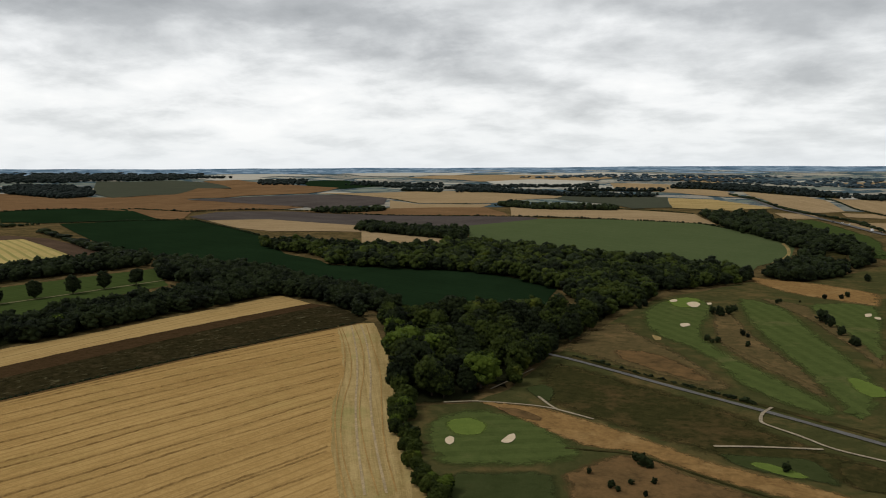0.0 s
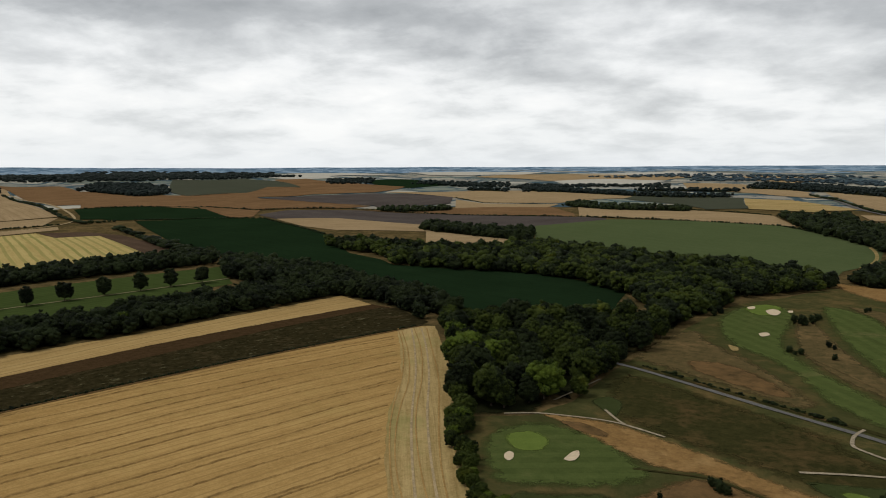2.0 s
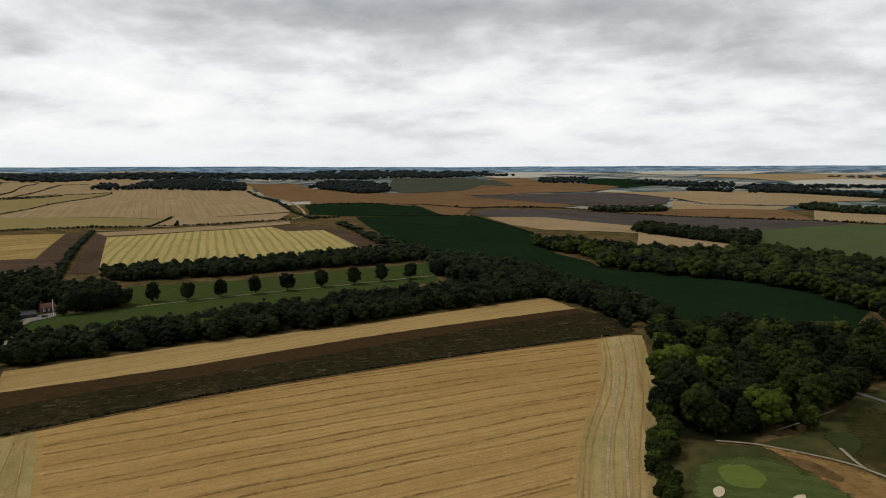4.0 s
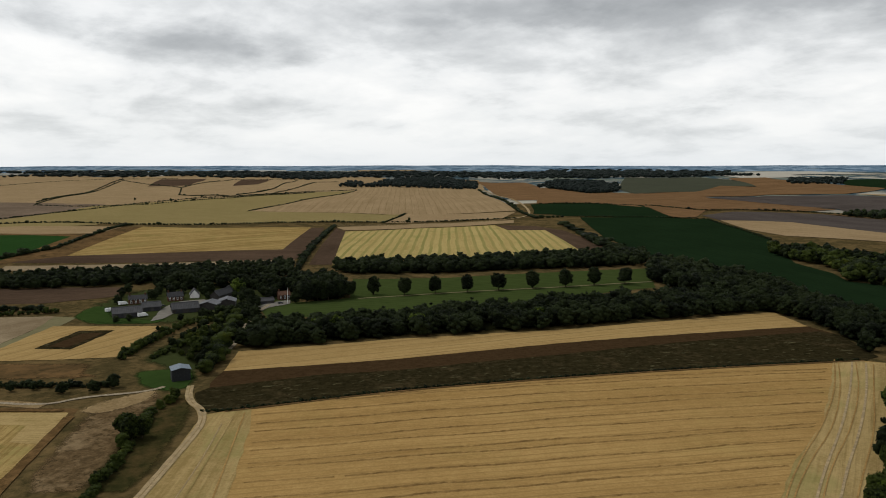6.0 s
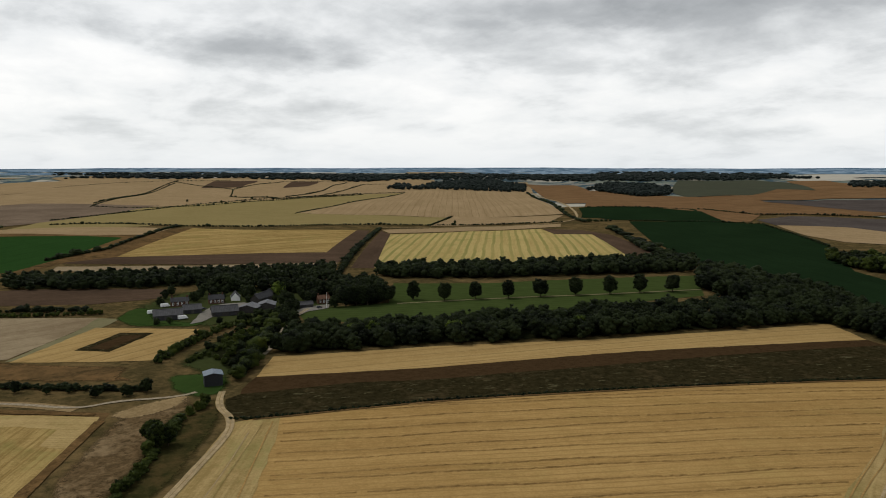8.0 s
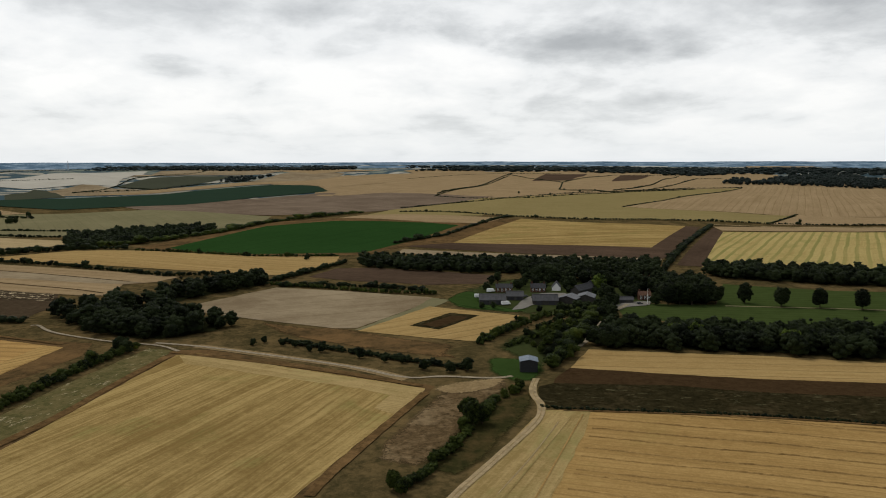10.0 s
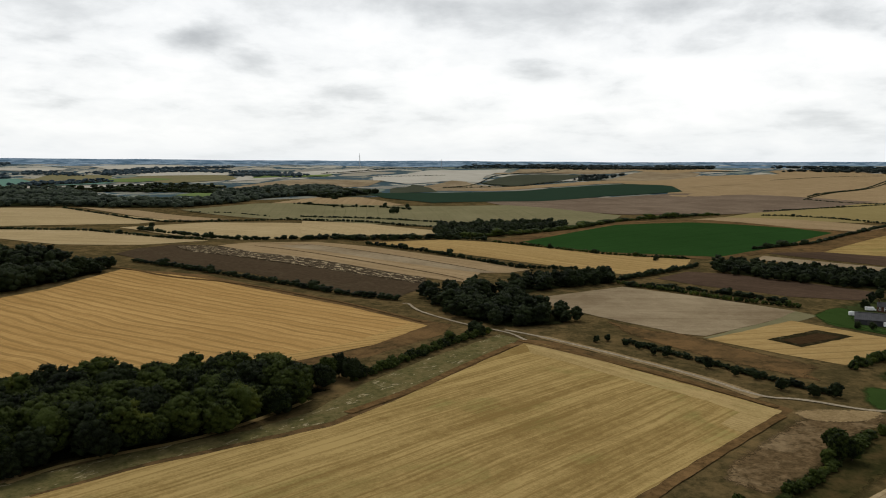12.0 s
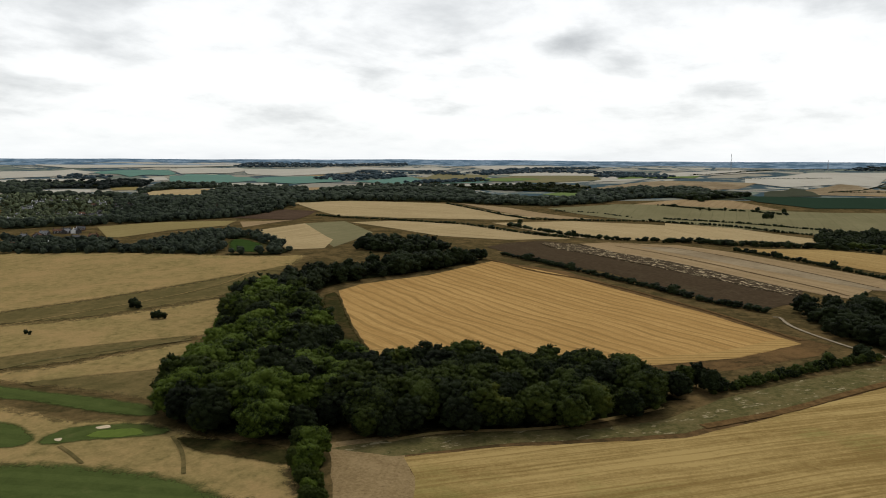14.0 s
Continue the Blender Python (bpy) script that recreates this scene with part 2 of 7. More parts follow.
CURVED_HEAD = crop("gold_headland_with_lines", (0.41, 0.268, 0.1), (0.3, 0.19, 0.068), 0.9, 5.0, (0.2, 0.125, 0.045), 0.22, 0.35, bending=4.0)
WHEAT = crop("ripe_wheat", (0.355, 0.245, 0.1), (0.255, 0.165, 0.062), 1.1, 12.0, (0.19, 0.125, 0.05), 0.09, 0.4)
PALE_WHEAT = crop("pale_ripe_stubble", (0.385, 0.295, 0.160), (0.285, 0.213, 0.108), 1.2, 9.0, (0.225, 0.165, 0.082), 0.10, 0.6)
HEADLAND = crop("pale_headland", (0.365, 0.265, 0.116), (0.225, 0.158, 0.06), 1.6, 0, patch=0.7, green=0.4)
STRIPED = crop("striped_stubble", (0.4, 0.315, 0.125), (0.28, 0.205, 0.075), 0.9, 0, patch=0.3, green=0.35, second=((0.205, 0.185, 0.062), 11.0))
ORANGE = crop("orange_stubble", (0.178, 0.106, 0.052), (0.112, 0.064, 0.030), 1.0, 18.0, (0.1056, 0.0616, 0.02816), 0.06, 0.8)
BUFF = crop("buff_stubble", (0.31, 0.225, 0.125), (0.215, 0.15, 0.078), 1.0, 14.0, (0.17, 0.115, 0.055), 0.08, 0.5)
OLIVE = crop("olive_ripening_crop", (0.244, 0.192, 0.08392), (0.178, 0.141, 0.05594), 0.5, 24.0, (0.126, 0.104, 0.03996), 0.04, 0.4)
GREY_CROP = crop("grey_green_crop", (0.064, 0.068, 0.046), (0.042, 0.046, 0.031), 0.4, 24.0, (0.048, 0.052, 0.032), 0.05, 0.4)
SAGE = crop("sage_green_crop", (0.074, 0.0925, 0.03834), (0.0518, 0.0703, 0.02722), 0.4, 20.0, (0.0666, 0.0814, 0.03996), 0.06, 0.4)
DARK_CROP = crop("dark_green_beet", (0.0112, 0.0235, 0.0095), (0.0074, 0.0158, 0.0064), 0.4, 24.0, (0.0068, 0.0140, 0.0062), 0.05, 0.9)
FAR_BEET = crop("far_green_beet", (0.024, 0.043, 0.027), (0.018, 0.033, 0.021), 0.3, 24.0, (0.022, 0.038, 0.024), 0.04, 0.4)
GREEN_CROP = crop("green_beet", (0.0215, 0.054, 0.0140), (0.0152, 0.041, 0.0100), 0.3, 24.0, (0.014, 0.031, 0.009), 0.04, 0.6)
PLOUGHED = crop("brown_plough", (0.088, 0.058, 0.038), (0.048, 0.032, 0.021), 0.8, 0, patch=0.7)
FALLOW = crop("grey_fallow", (0.275, 0.217, 0.136), (0.170, 0.126, 0.075), 0.5, 24.0, (0.16, 0.12, 0.07), 0.05, 1.5)
SLATE = crop("grey_tilled_soil", (0.084, 0.071, 0.063), (0.050, 0.041, 0.036), 0.5, 24.0, (0.05772, 0.04618, 0.0404), 0.04, 0.9)
# Stubble whose pale tone also carries painted distance haze.
PALE_FAR = crop("haze_paled_stubble", (0.42, 0.395, 0.335), (0.335, 0.315, 0.262), 0.4, 0, patch=0.8)
PASTURE = crop("grey_green_pasture", (0.185, 0.165, 0.088), (0.138, 0.124, 0.064), 0.5, 20.0, (0.125, 0.112, 0.058), 0.06, 0.8)
# Far green crop with the blue of distance haze mixed into its colour.
HAZED_CROP = crop("hazed_green_crop", (0.120, 0.210, 0.170), (0.095, 0.172, 0.138), 0.4, 0, patch=0.6)
BROWN_FALLOW = crop("grey_brown_tilled_soil", (0.18, 0.135, 0.095), (0.115, 0.084, 0.058), 0.6, 20.0, (0.1, 0.075, 0.05), 0.05, 1.2)
BEAN = grass("withered_bean_crop", (0.036, 0.029, 0.013), (0.009, 0.008, 0.0035), (0.062, 0.045, 0.022), 0.38, 0.0, 3.0, flecks=(0.075, 0.066, 0.034), fleck_at=0.60)
BEAN_BROWN = grass("brown_withered_crop", (0.0574, 0.03444, 0.0164), (0.02952, 0.01804, 0.0082), (0.0492, 0.0369, 0.01476), 0.3, 0.0, 3.0)
BROWN_VERGE = grass("brown_rough_verge", (0.101, 0.0648, 0.0288), (0.0396, 0.0288, 0.013), (0.158, 0.0936, 0.0396), 0.5, 0.0, 2.0)
DARK_ROUGH = grass("dark_rough_grass", (0.044, 0.04, 0.014), (0.02, 0.02, 0.007), (0.088, 0.058, 0.024), 0.42, 0.0, 3.0)
WEEDY_DARK = grass("weedy_brown_field", (0.074, 0.052, 0.031), (0.038, 0.027, 0.016), (0.085, 0.066, 0.038), 0.38, 0.0, 3.0)
DRY_GRASS = grass("dry_downland_grass", (0.2744, 0.2072, 0.084), (0.1288, 0.1008, 0.03808), (0.308, 0.2128, 0.09187), 0.5, 0.0, 2.0)
FESCUE = grass("tan_fescue_rough", (0.118, 0.082, 0.036), (0.048, 0.042, 0.017), (0.185, 0.120, 0.053), 0.38, 0.0, 2.0)
DARK_MOWN = grass("dark_mown_grass", (0.042, 0.050, 0.018), (0.029, 0.037, 0.012), (0.07, 0.062, 0.025), 0.3, 0.0, 2.0)
FESCUE_BANK = grass("golden_fescue_bank", (0.255, 0.150, 0.056), (0.125, 0.074, 0.028), (0.28, 0.18, 0.075), 0.4, 0.0, 3.0)
BROWN_EDGE = grass("orange_brown_field_edge", (0.150, 0.088, 0.036), (0.060, 0.038, 0.016), (0.20, 0.12, 0.05), 0.4, 0.0, 3.0)
GOLF_ROUGH = grass("olive_golf_rough", (0.062, 0.06, 0.022), (0.036, 0.038, 0.013), (0.125, 0.085, 0.034), 0.42, 0.0, 1.6)
FAIRWAY = grass("mown_fairway", (0.068, 0.085, 0.025), (0.042, 0.057, 0.016), (0.115, 0.108, 0.042), 0.36, 9.0, 1.8, 0.15)
PARK_GRASS = grass("park_grass", (0.04428, 0.0615, 0.01804), (0.03116, 0.04592, 0.0123), (0.0697, 0.07216, 0.0246), 0.25, 8.0, 1.0)
LUSH = grass("lush_green_grass", (0.034, 0.058, 0.015), (0.022, 0.042, 0.01), (0.06, 0.06, 0.02), 0.2, 0.0, 1.0)
GREEN = grass("putting_green", (0.105, 0.140, 0.030), (0.082, 0.114, 0.024), (0.16, 0.15, 0.05), 0.25, 0.0, 3.0)
CHALK_ROUGH = grass("chalky_rough_bank", (0.122, 0.106, 0.042), (0.058, 0.054, 0.020), (0.165, 0.128, 0.056), 0.45, 0.0, 4.0, flecks=(0.27, 0.225, 0.135), fleck_at=0.59)
SCRUB_GROUND = grass("bare_scrub_ground", (0.150, 0.098, 0.048), (0.045, 0.032, 0.015), (0.235, 0.168, 0.092), 0.42, 0.0, 4.0)
TRAMPLED = grass("trampled_straw_ground", (0.265, 0.188, 0.092), (0.145, 0.100, 0.048), (0.30, 0.215, 0.11), 0.45, 0.0, 9.0)
# Downland grass darkened to carry slope shade; it also tones worn paths.
DOWN_SHADE = grass("shade_toned_downland_grass", (0.125, 0.098, 0.040), (0.072, 0.060, 0.023), (0.18, 0.132, 0.056), 0.42, 0.0, 2.0)
FLECKED = grass("weedy_dark_field", (0.075, 0.055, 0.034), (0.034, 0.026, 0.016), (0.1, 0.085, 0.042), 0.35, 0.0, 2.0, flecks=(0.46, 0.37, 0.23))
BASE = grass("rough_field_margin", (0.09, 0.066, 0.028), (0.036, 0.03, 0.012), (0.155, 0.105, 0.045), 0.45, 0.0, 2.6)
# Woodland floor darkened so that tree shade sits in its colour.
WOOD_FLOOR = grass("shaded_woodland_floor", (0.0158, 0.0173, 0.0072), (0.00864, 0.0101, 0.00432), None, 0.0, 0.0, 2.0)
LUSH_FAR = crop("far_green_meadow", (0.13, 0.17, 0.06), (0.10, 0.14, 0.05), 0.4, 0, patch=0.8)
CHALK = plain("chalk_track", (0.29, 0.24, 0.165), 0.95, 0.4, 0.5)
DIRT = plain("sandy_track", (0.33, 0.25, 0.14), 0.95, 0.35, 0.3)
TARMAC = plain("worn_tarmac", (0.115, 0.11, 0.10), 0.9, 0.25, 0.3)
SAND = plain("bunker_sand", (0.496, 0.4, 0.272), 0.95, 0.12, 0.5)
BARK = plain("bark", (0.07, 0.055, 0.04), 0.95, 0.4, 1.5)
LEAF = leaves("wood_leaves", (0.046, 0.062, 0.0115), (0.0095, 0.0150, 0.0050), 0.65)
LEAF_BRIGHT = leaves("fresh_leaves", (0.086, 0.122, 0.016), (0.013, 0.022, 0.006), 0.3)
LEAF_DARK = leaves("dark_leaves", (0.023, 0.032, 0.011), (0.0080, 0.0115, 0.0055))
LEAF_VILLAGE = leaves("village_leaves", (0.130, 0.150, 0.080), (0.040, 0.052, 0.032), 0.2)
# Leaf copy for the distance, with blue haze put into its colour.
LEAF_MIST = leaves("haze_blue_leaves", (0.050, 0.074, 0.086), (0.030, 0.047, 0.058))
# Mid-distance leaf copy, greyed and paled to paint haze on.
LEAF_HAZED = leaves("haze_paled_leaves", (0.050, 0.064, 0.040), (0.021, 0.029, 0.021))
# Dark far leaf copy with a slight haze blue in its colour.
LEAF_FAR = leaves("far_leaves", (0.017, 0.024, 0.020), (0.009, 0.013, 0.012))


def patchwork():
    """Distant farmland: a mosaic of stubble, crops and dark copses, blue haze painted in."""
    m, n = surface("hazed_farmland")
    at = n.add("ShaderNodeNewGeometry").outputs["Position"]
    bent_at = n.add("ShaderNodeVectorMath", {0: at, 1: (0.0035, 0.0052, 0.0)})
    bent_at.operation = "MULTIPLY"
    cell = n.add("ShaderNodeTexVoronoi", {"Vector": bent_at.outputs[0], "Scale": 1.0, "Randomness": 0.85})
    pick = n.add("ShaderNodeSeparateColor", {0: cell.outputs["Color"]}).outputs[0]
    ramp = n.add("ShaderNodeValToRGB", {0: pick})
    ramp.color_ramp.interpolation = "CONSTANT"
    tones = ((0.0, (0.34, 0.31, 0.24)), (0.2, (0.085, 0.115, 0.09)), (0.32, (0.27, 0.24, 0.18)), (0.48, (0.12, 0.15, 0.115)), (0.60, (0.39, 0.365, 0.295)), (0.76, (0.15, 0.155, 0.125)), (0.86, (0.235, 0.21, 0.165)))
    while len(ramp.color_ramp.elements) < len(tones):
        ramp.color_ramp.elements.new(0.5)
    for e, (place, colour) in zip(ramp.color_ramp.elements, tones):
        e.position, e.color = place, (*colour, 1)
    grain = n.noise(at, 0.02, 5.0, 0.6)
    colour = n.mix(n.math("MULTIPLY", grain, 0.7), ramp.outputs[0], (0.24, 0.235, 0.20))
    edge = n.add("ShaderNodeTexVoronoi", {"Vector": bent_at.outputs[0], "Scale": 1.0, "Randomness": 0.85})
    edge.feature = "DISTANCE_TO_EDGE"
    hedges = n.ramp(n.math("ADD", edge.outputs["Distance"], n.math("MULTIPLY", n.math("SUBTRACT", n.noise(at, 0.03, 3.0, 0.6), 0.5), 0.12)), (0.025, 1.0), (0.05, 0.0))
    trees = n.ramp(n.noise(at, 0.0055, 6.0, 0.7, 0.8), (0.52, 0.0), (0.545, 1.0))
    # Copses and hedges take a haze-blue tone instead of leaf green.
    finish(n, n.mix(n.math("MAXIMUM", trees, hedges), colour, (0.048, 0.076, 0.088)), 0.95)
    return m


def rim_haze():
    """The last ridges at the edge of sight: glowing bands of painted blue haze."""
    m, n = surface("painted_blue_haze")
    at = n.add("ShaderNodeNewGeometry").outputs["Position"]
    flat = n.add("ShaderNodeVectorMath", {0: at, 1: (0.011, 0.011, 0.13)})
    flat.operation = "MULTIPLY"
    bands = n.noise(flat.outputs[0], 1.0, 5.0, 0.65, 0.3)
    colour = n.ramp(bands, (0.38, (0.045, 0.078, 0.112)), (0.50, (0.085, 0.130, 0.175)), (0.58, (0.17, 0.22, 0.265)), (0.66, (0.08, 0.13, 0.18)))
    # The added glow stands in for lit haze; the ridges are no lamps.
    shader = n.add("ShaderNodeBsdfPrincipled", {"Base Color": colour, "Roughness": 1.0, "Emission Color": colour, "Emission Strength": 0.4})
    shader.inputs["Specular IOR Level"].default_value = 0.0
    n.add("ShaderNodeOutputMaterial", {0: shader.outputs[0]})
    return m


PATCHWORK = patchwork()
RIM = rim_haze()
BRICK = plain("old_brick", (0.10, 0.054, 0.038), 0.9, 0.3, 0.8)
WHITE_WALL = plain("white_render", (0.80, 0.79, 0.76), 0.85, 0.08, 0.5)
STONE_WALL = plain("grey_block_wall", (0.075, 0.070, 0.066), 0.9, 0.25, 0.6)
TIMBER = plain("dark_weatherboard", (0.045, 0.04, 0.036), 0.85, 0.3, 0.8)
STEEL_DARK = plain("dark_steel_cladding", (0.016, 0.017, 0.019), 0.6, 0.15, 0.4)
STEEL_ROOF = plain("pale_blue_steel_roof", (0.13, 0.165, 0.205), 0.45, 0.08, 0.3)
ASBESTOS = plain("weathered_grey_sheet_roof", (0.058, 0.058, 0.061), 0.85, 0.3, 0.35)
ASBESTOS_PALE = plain("pale_grey_sheet_roof", (0.14, 0.143, 0.152), 0.8, 0.3, 0.3)
ROOF_DARK = plain("dark_slate_roof", (0.035, 0.035, 0.038), 0.8, 0.3, 0.6)
ROOF_TILE = plain("brown_tile_roof", (0.13, 0.075, 0.052), 0.9, 0.3, 0.6)
GLASS = plain("dark_window_glass", (0.03, 0.035, 0.04), 0.15, 0.1, 1.0)
FRAME_WHITE = plain("white_frame_paint", (0.78, 0.78, 0.76), 0.6, 0.05, 1.0)
YARD = plain("pale_concrete_yard", (0.18, 0.168, 0.145), 0.95, 0.2, 0.2)
CAR_DARK = plain("dark_car_paint", (0.03, 0.032, 0.04), 0.25, 0.1, 1.0)
CAR_WHITE = plain("white_vehicle_paint", (0.78, 0.78, 0.77), 0.3, 0.05, 1.0)
RUBBER = plain("tyre_rubber", (0.02, 0.02, 0.02), 0.9, 0.2, 2.0)
GALVANISED = plain("galvanised_steel", (0.35, 0.36, 0.38), 0.5, 0.15, 0.5, 0.6)

# The lie of the land: flat near the flight, rolling downs that rise to the rim.
def terrain(x, y):
    r = math.hypot(x, y - 50.0)
    s = max(0.0, (r - 800.0) / 4050.0)
    far = min(1.0, r / 1500.0)
    roll = math.sin(x * 0.0052 + 1.1) * math.cos(y * 0.0047 - 0.6) * (1.5 + 5.5 * far)
    roll += math.sin((x + y) * 0.0113 + 0.4) * (0.2 + 2.0 * far)
    fade = 1.0 - max(0.0, min(1.0, (r - 3300.0) / 1200.0))
    return 85.0 * s ** 1.25 + roll * fade



import collections

# ---- kinds of things ----
def part(name, bm, material, parent, label=""):
    mesh = bpy.data.meshes.new(name)
    bm.to_mesh(mesh)
    bm.free()
    mesh.materials.append(material)
    ob = new(name, mesh)
    ob.parent = parent
    if label:
        tagged(ob, label)
    return ob


def mesh_from(name, verts, faces, material, smooth=False):
    """A mesh from arrays; faces of one size."""
    mesh = bpy.data.meshes.new(name)
    verts, faces = np.asarray(verts, np.float32), np.asarray(faces, np.int32)
    k = faces.shape[1]
    mesh.vertices.add(len(verts))
    mesh.vertices.foreach_set("co", verts.ravel())
    mesh.loops.add(faces.size)
    mesh.loops.foreach_set("vertex_index", faces.ravel())
    mesh.polygons.add(len(faces))
    mesh.polygons.foreach_set("loop_start", np.arange(len(faces), dtype=np.int32) * k)
    mesh.polygons.foreach_set("loop_total", np.full(len(faces), k, np.int32))
    if smooth:
        mesh.polygons.foreach_set("use_smooth", np.ones(len(faces), bool))
    mesh.materials.append(material)
    mesh.update(calc_edges=True)
    return mesh


laid = [0]


def lift_at(x, y, layer, order=0):
    return (0.03 + 0.035 * layer + 0.006 * (order % 6)) * (1.0 + (math.hypot(x, y) / 420.0) ** 1.1)


def rounded(points, times=2):
    """The outline with its corners cut, so that it runs in soft bends."""
    for _ in range(times):
        points = [q for a, b in zip(points, points[1:] + points[:1]) for q in ((a[0] * 0.8 + b[0] * 0.2, a[1] * 0.8 + b[1] * 0.2), (a[0] * 0.2 + b[0] * 0.8, a[1] * 0.2 + b[1] * 0.8))]
    return points


def ragged(points, step, size, seed):
    """The outline cut into short steps that wander a little, as grown edges do."""
    rng = random.Random(seed)
    made = []
    for (ax, ay), (bx, by) in zip(points, points[1:] + points[:1]):
        length = math.hypot(bx - ax, by - ay)
        count = max(1, min(60, round(length / step)))
        for k in range(count):
            s = k / count
            off = rng.uniform(-size, size) if k else 0.0
            made.append((ax + (bx - ax) * s - (by - ay) / max(length, 1) * off, ay + (by - ay) * s + (bx - ax) / max(length, 1) * off))
    return made


def field(name, label, material, angle, points, layer=0, soft=0):
    """A field draped on the land. Its own x runs along the rows; a soft one thins out at its edge."""
    laid[0] += 1
    away = math.hypot(sum(p[0] for p in points) / len(points), sum(p[1] for p in points) / len(points))
    if soft:
        points = rounded(points, soft)
    elif away < 900:
        points = ragged(points, 7.0, 0.5, laid[0])
    c, s = math.cos(radians(angle)), math.sin(radians(angle))
    bm = bmesh.new()
    whole = bm.faces.new([bm.verts.new((x * c + y * s, -x * s + y * c, 0)) for x, y in points])
    edge = bm.verts.layers.float.new("edge")
    if soft:
        area = whole.calc_area()
        broad = min(22.0, 0.7 * area / whole.calc_perimeter())
        whole.normal_update()
        bmesh.ops.inset_individual(bm, faces=[whole], thickness=broad, use_even_offset=False)
    for v in bm.verts:
        v[edge] = 0.0 if soft and v.is_boundary else 1.0
    xs, ys = [v.co.x for v in bm.verts], [v.co.y for v in bm.verts]
    size = max(max(xs) - min(xs), max(ys) - min(ys))
    step = max(16.0, size / 30.0)
    for axis, low, high in ((0, min(xs), max(xs)), (1, min(ys), max(ys))):
        at = low + step
        while at < high:
            way = (1, 0, 0) if axis == 0 else (0, 1, 0)
            spot = (at, 0, 0) if axis == 0 else (0, at, 0)
            bmesh.ops.bisect_plane(bm, geom=bm.verts[:] + bm.edges[:] + bm.faces[:], plane_co=spot, plane_no=way)
            at += step
    bmesh.ops.triangulate(bm, faces=bm.faces[:])
    for v in bm.verts:
        x, y = v.co.x * c - v.co.y * s, v.co.x * s + v.co.y * c
        v.co.z = terrain(x, y) + lift_at(x, y, layer, laid[0])
    for face in bm.faces:
        face.normal_update()
        if face.normal.z < 0:
            face.normal_flip()
        face.smooth = True
    ob = part(name, bm, material, None)
    ob.matrix_basis = pose(0, 0, 0, 0, 0, angle)
    return tagged(ob, label, "field", kind="structure")


def along(points, step):
    """Points every so many metres along a line, with the line's heading."""
    for (ax, ay), (bx, by) in zip(points, points[1:]):
        length = math.hypot(bx - ax, by - ay)
        for k in range(max(1, round(length / step))):
            s = k / max(1, round(length / step))
            yield ax + (bx - ax) * s, ay + (by - ay) * s, math.atan2(by - ay, bx - ax)


def bent(points, times=2):
    for _ in range(times):
        inner = [q for a, b in zip(points, points[1:]) for q in ((a[0] * 0.75 + b[0] * 0.25, a[1] * 0.75 + b[1] * 0.25), (a[0] * 0.25 + b[0] * 0.75, a[1] * 0.25 + b[1] * 0.75))]
        points = [points[0]] + inner[1:-1] + [points[-1]]
    return points


def way(name, label, material, width, points, layer=4):
    """A track or road: a ribbon on the land."""
    points = bent(points) if len(points) > 2 else points
    spots = list(along(points, 12.0))
    last = points[-1]
    spots.append((last[0], last[1], spots[-1][2]))
    bm = bmesh.new()
    before = None
    rng = random.Random(len(spots))
    for x, y, a in spots:
        w = width * rng.uniform(0.44, 0.54)
        row = []
        for side in (-1, 1):
            px, py = x - math.sin(a) * w * side, y + math.cos(a) * w * side
            row.append(bm.verts.new((px, py, terrain(px, py) + lift_at(px, py, layer))))
        if before:
            f = bm.faces.new((before[0], row[0], row[1], before[1]))
            if f.normal.z < 0:
                f.normal_flip()
        before = row
    edge = bm.verts.layers.float.new("edge")
    for v in bm.verts:
        v[edge] = 1.0
    return tagged(part(name, bm, material, None), label, "track", kind="structure")


def rutted(name, label, points):
    """A farm track worn into two ruts."""
    for side in (-0.86, 0.86):
        shifted = []
        for k, (x, y) in enumerate(points):
            (ax, ay), (bx, by) = points[max(0, k - 1)], points[min(len(points) - 1, k + 1)]
            run = max(0.01, math.hypot(bx - ax, by - ay))
            shifted.append((x - (by - ay) / run * side, y + (bx - ax) / run * side))
        way(name, label, DIRT, 1.5, shifted, 6)


BALLS = {}


def ball(level):
    """Corners and triangles of a small round clump."""
    if level not in BALLS:
        bm = bmesh.new()
        bmesh.ops.create_icosphere(bm, subdivisions=level, radius=1.0)
        bm.verts.ensure_lookup_table()
        BALLS[level] = np.array([v.co[:] for v in bm.verts]), np.array([[v.index for v in f.verts] for f in bm.faces])
        bm.free()
    return BALLS[level]


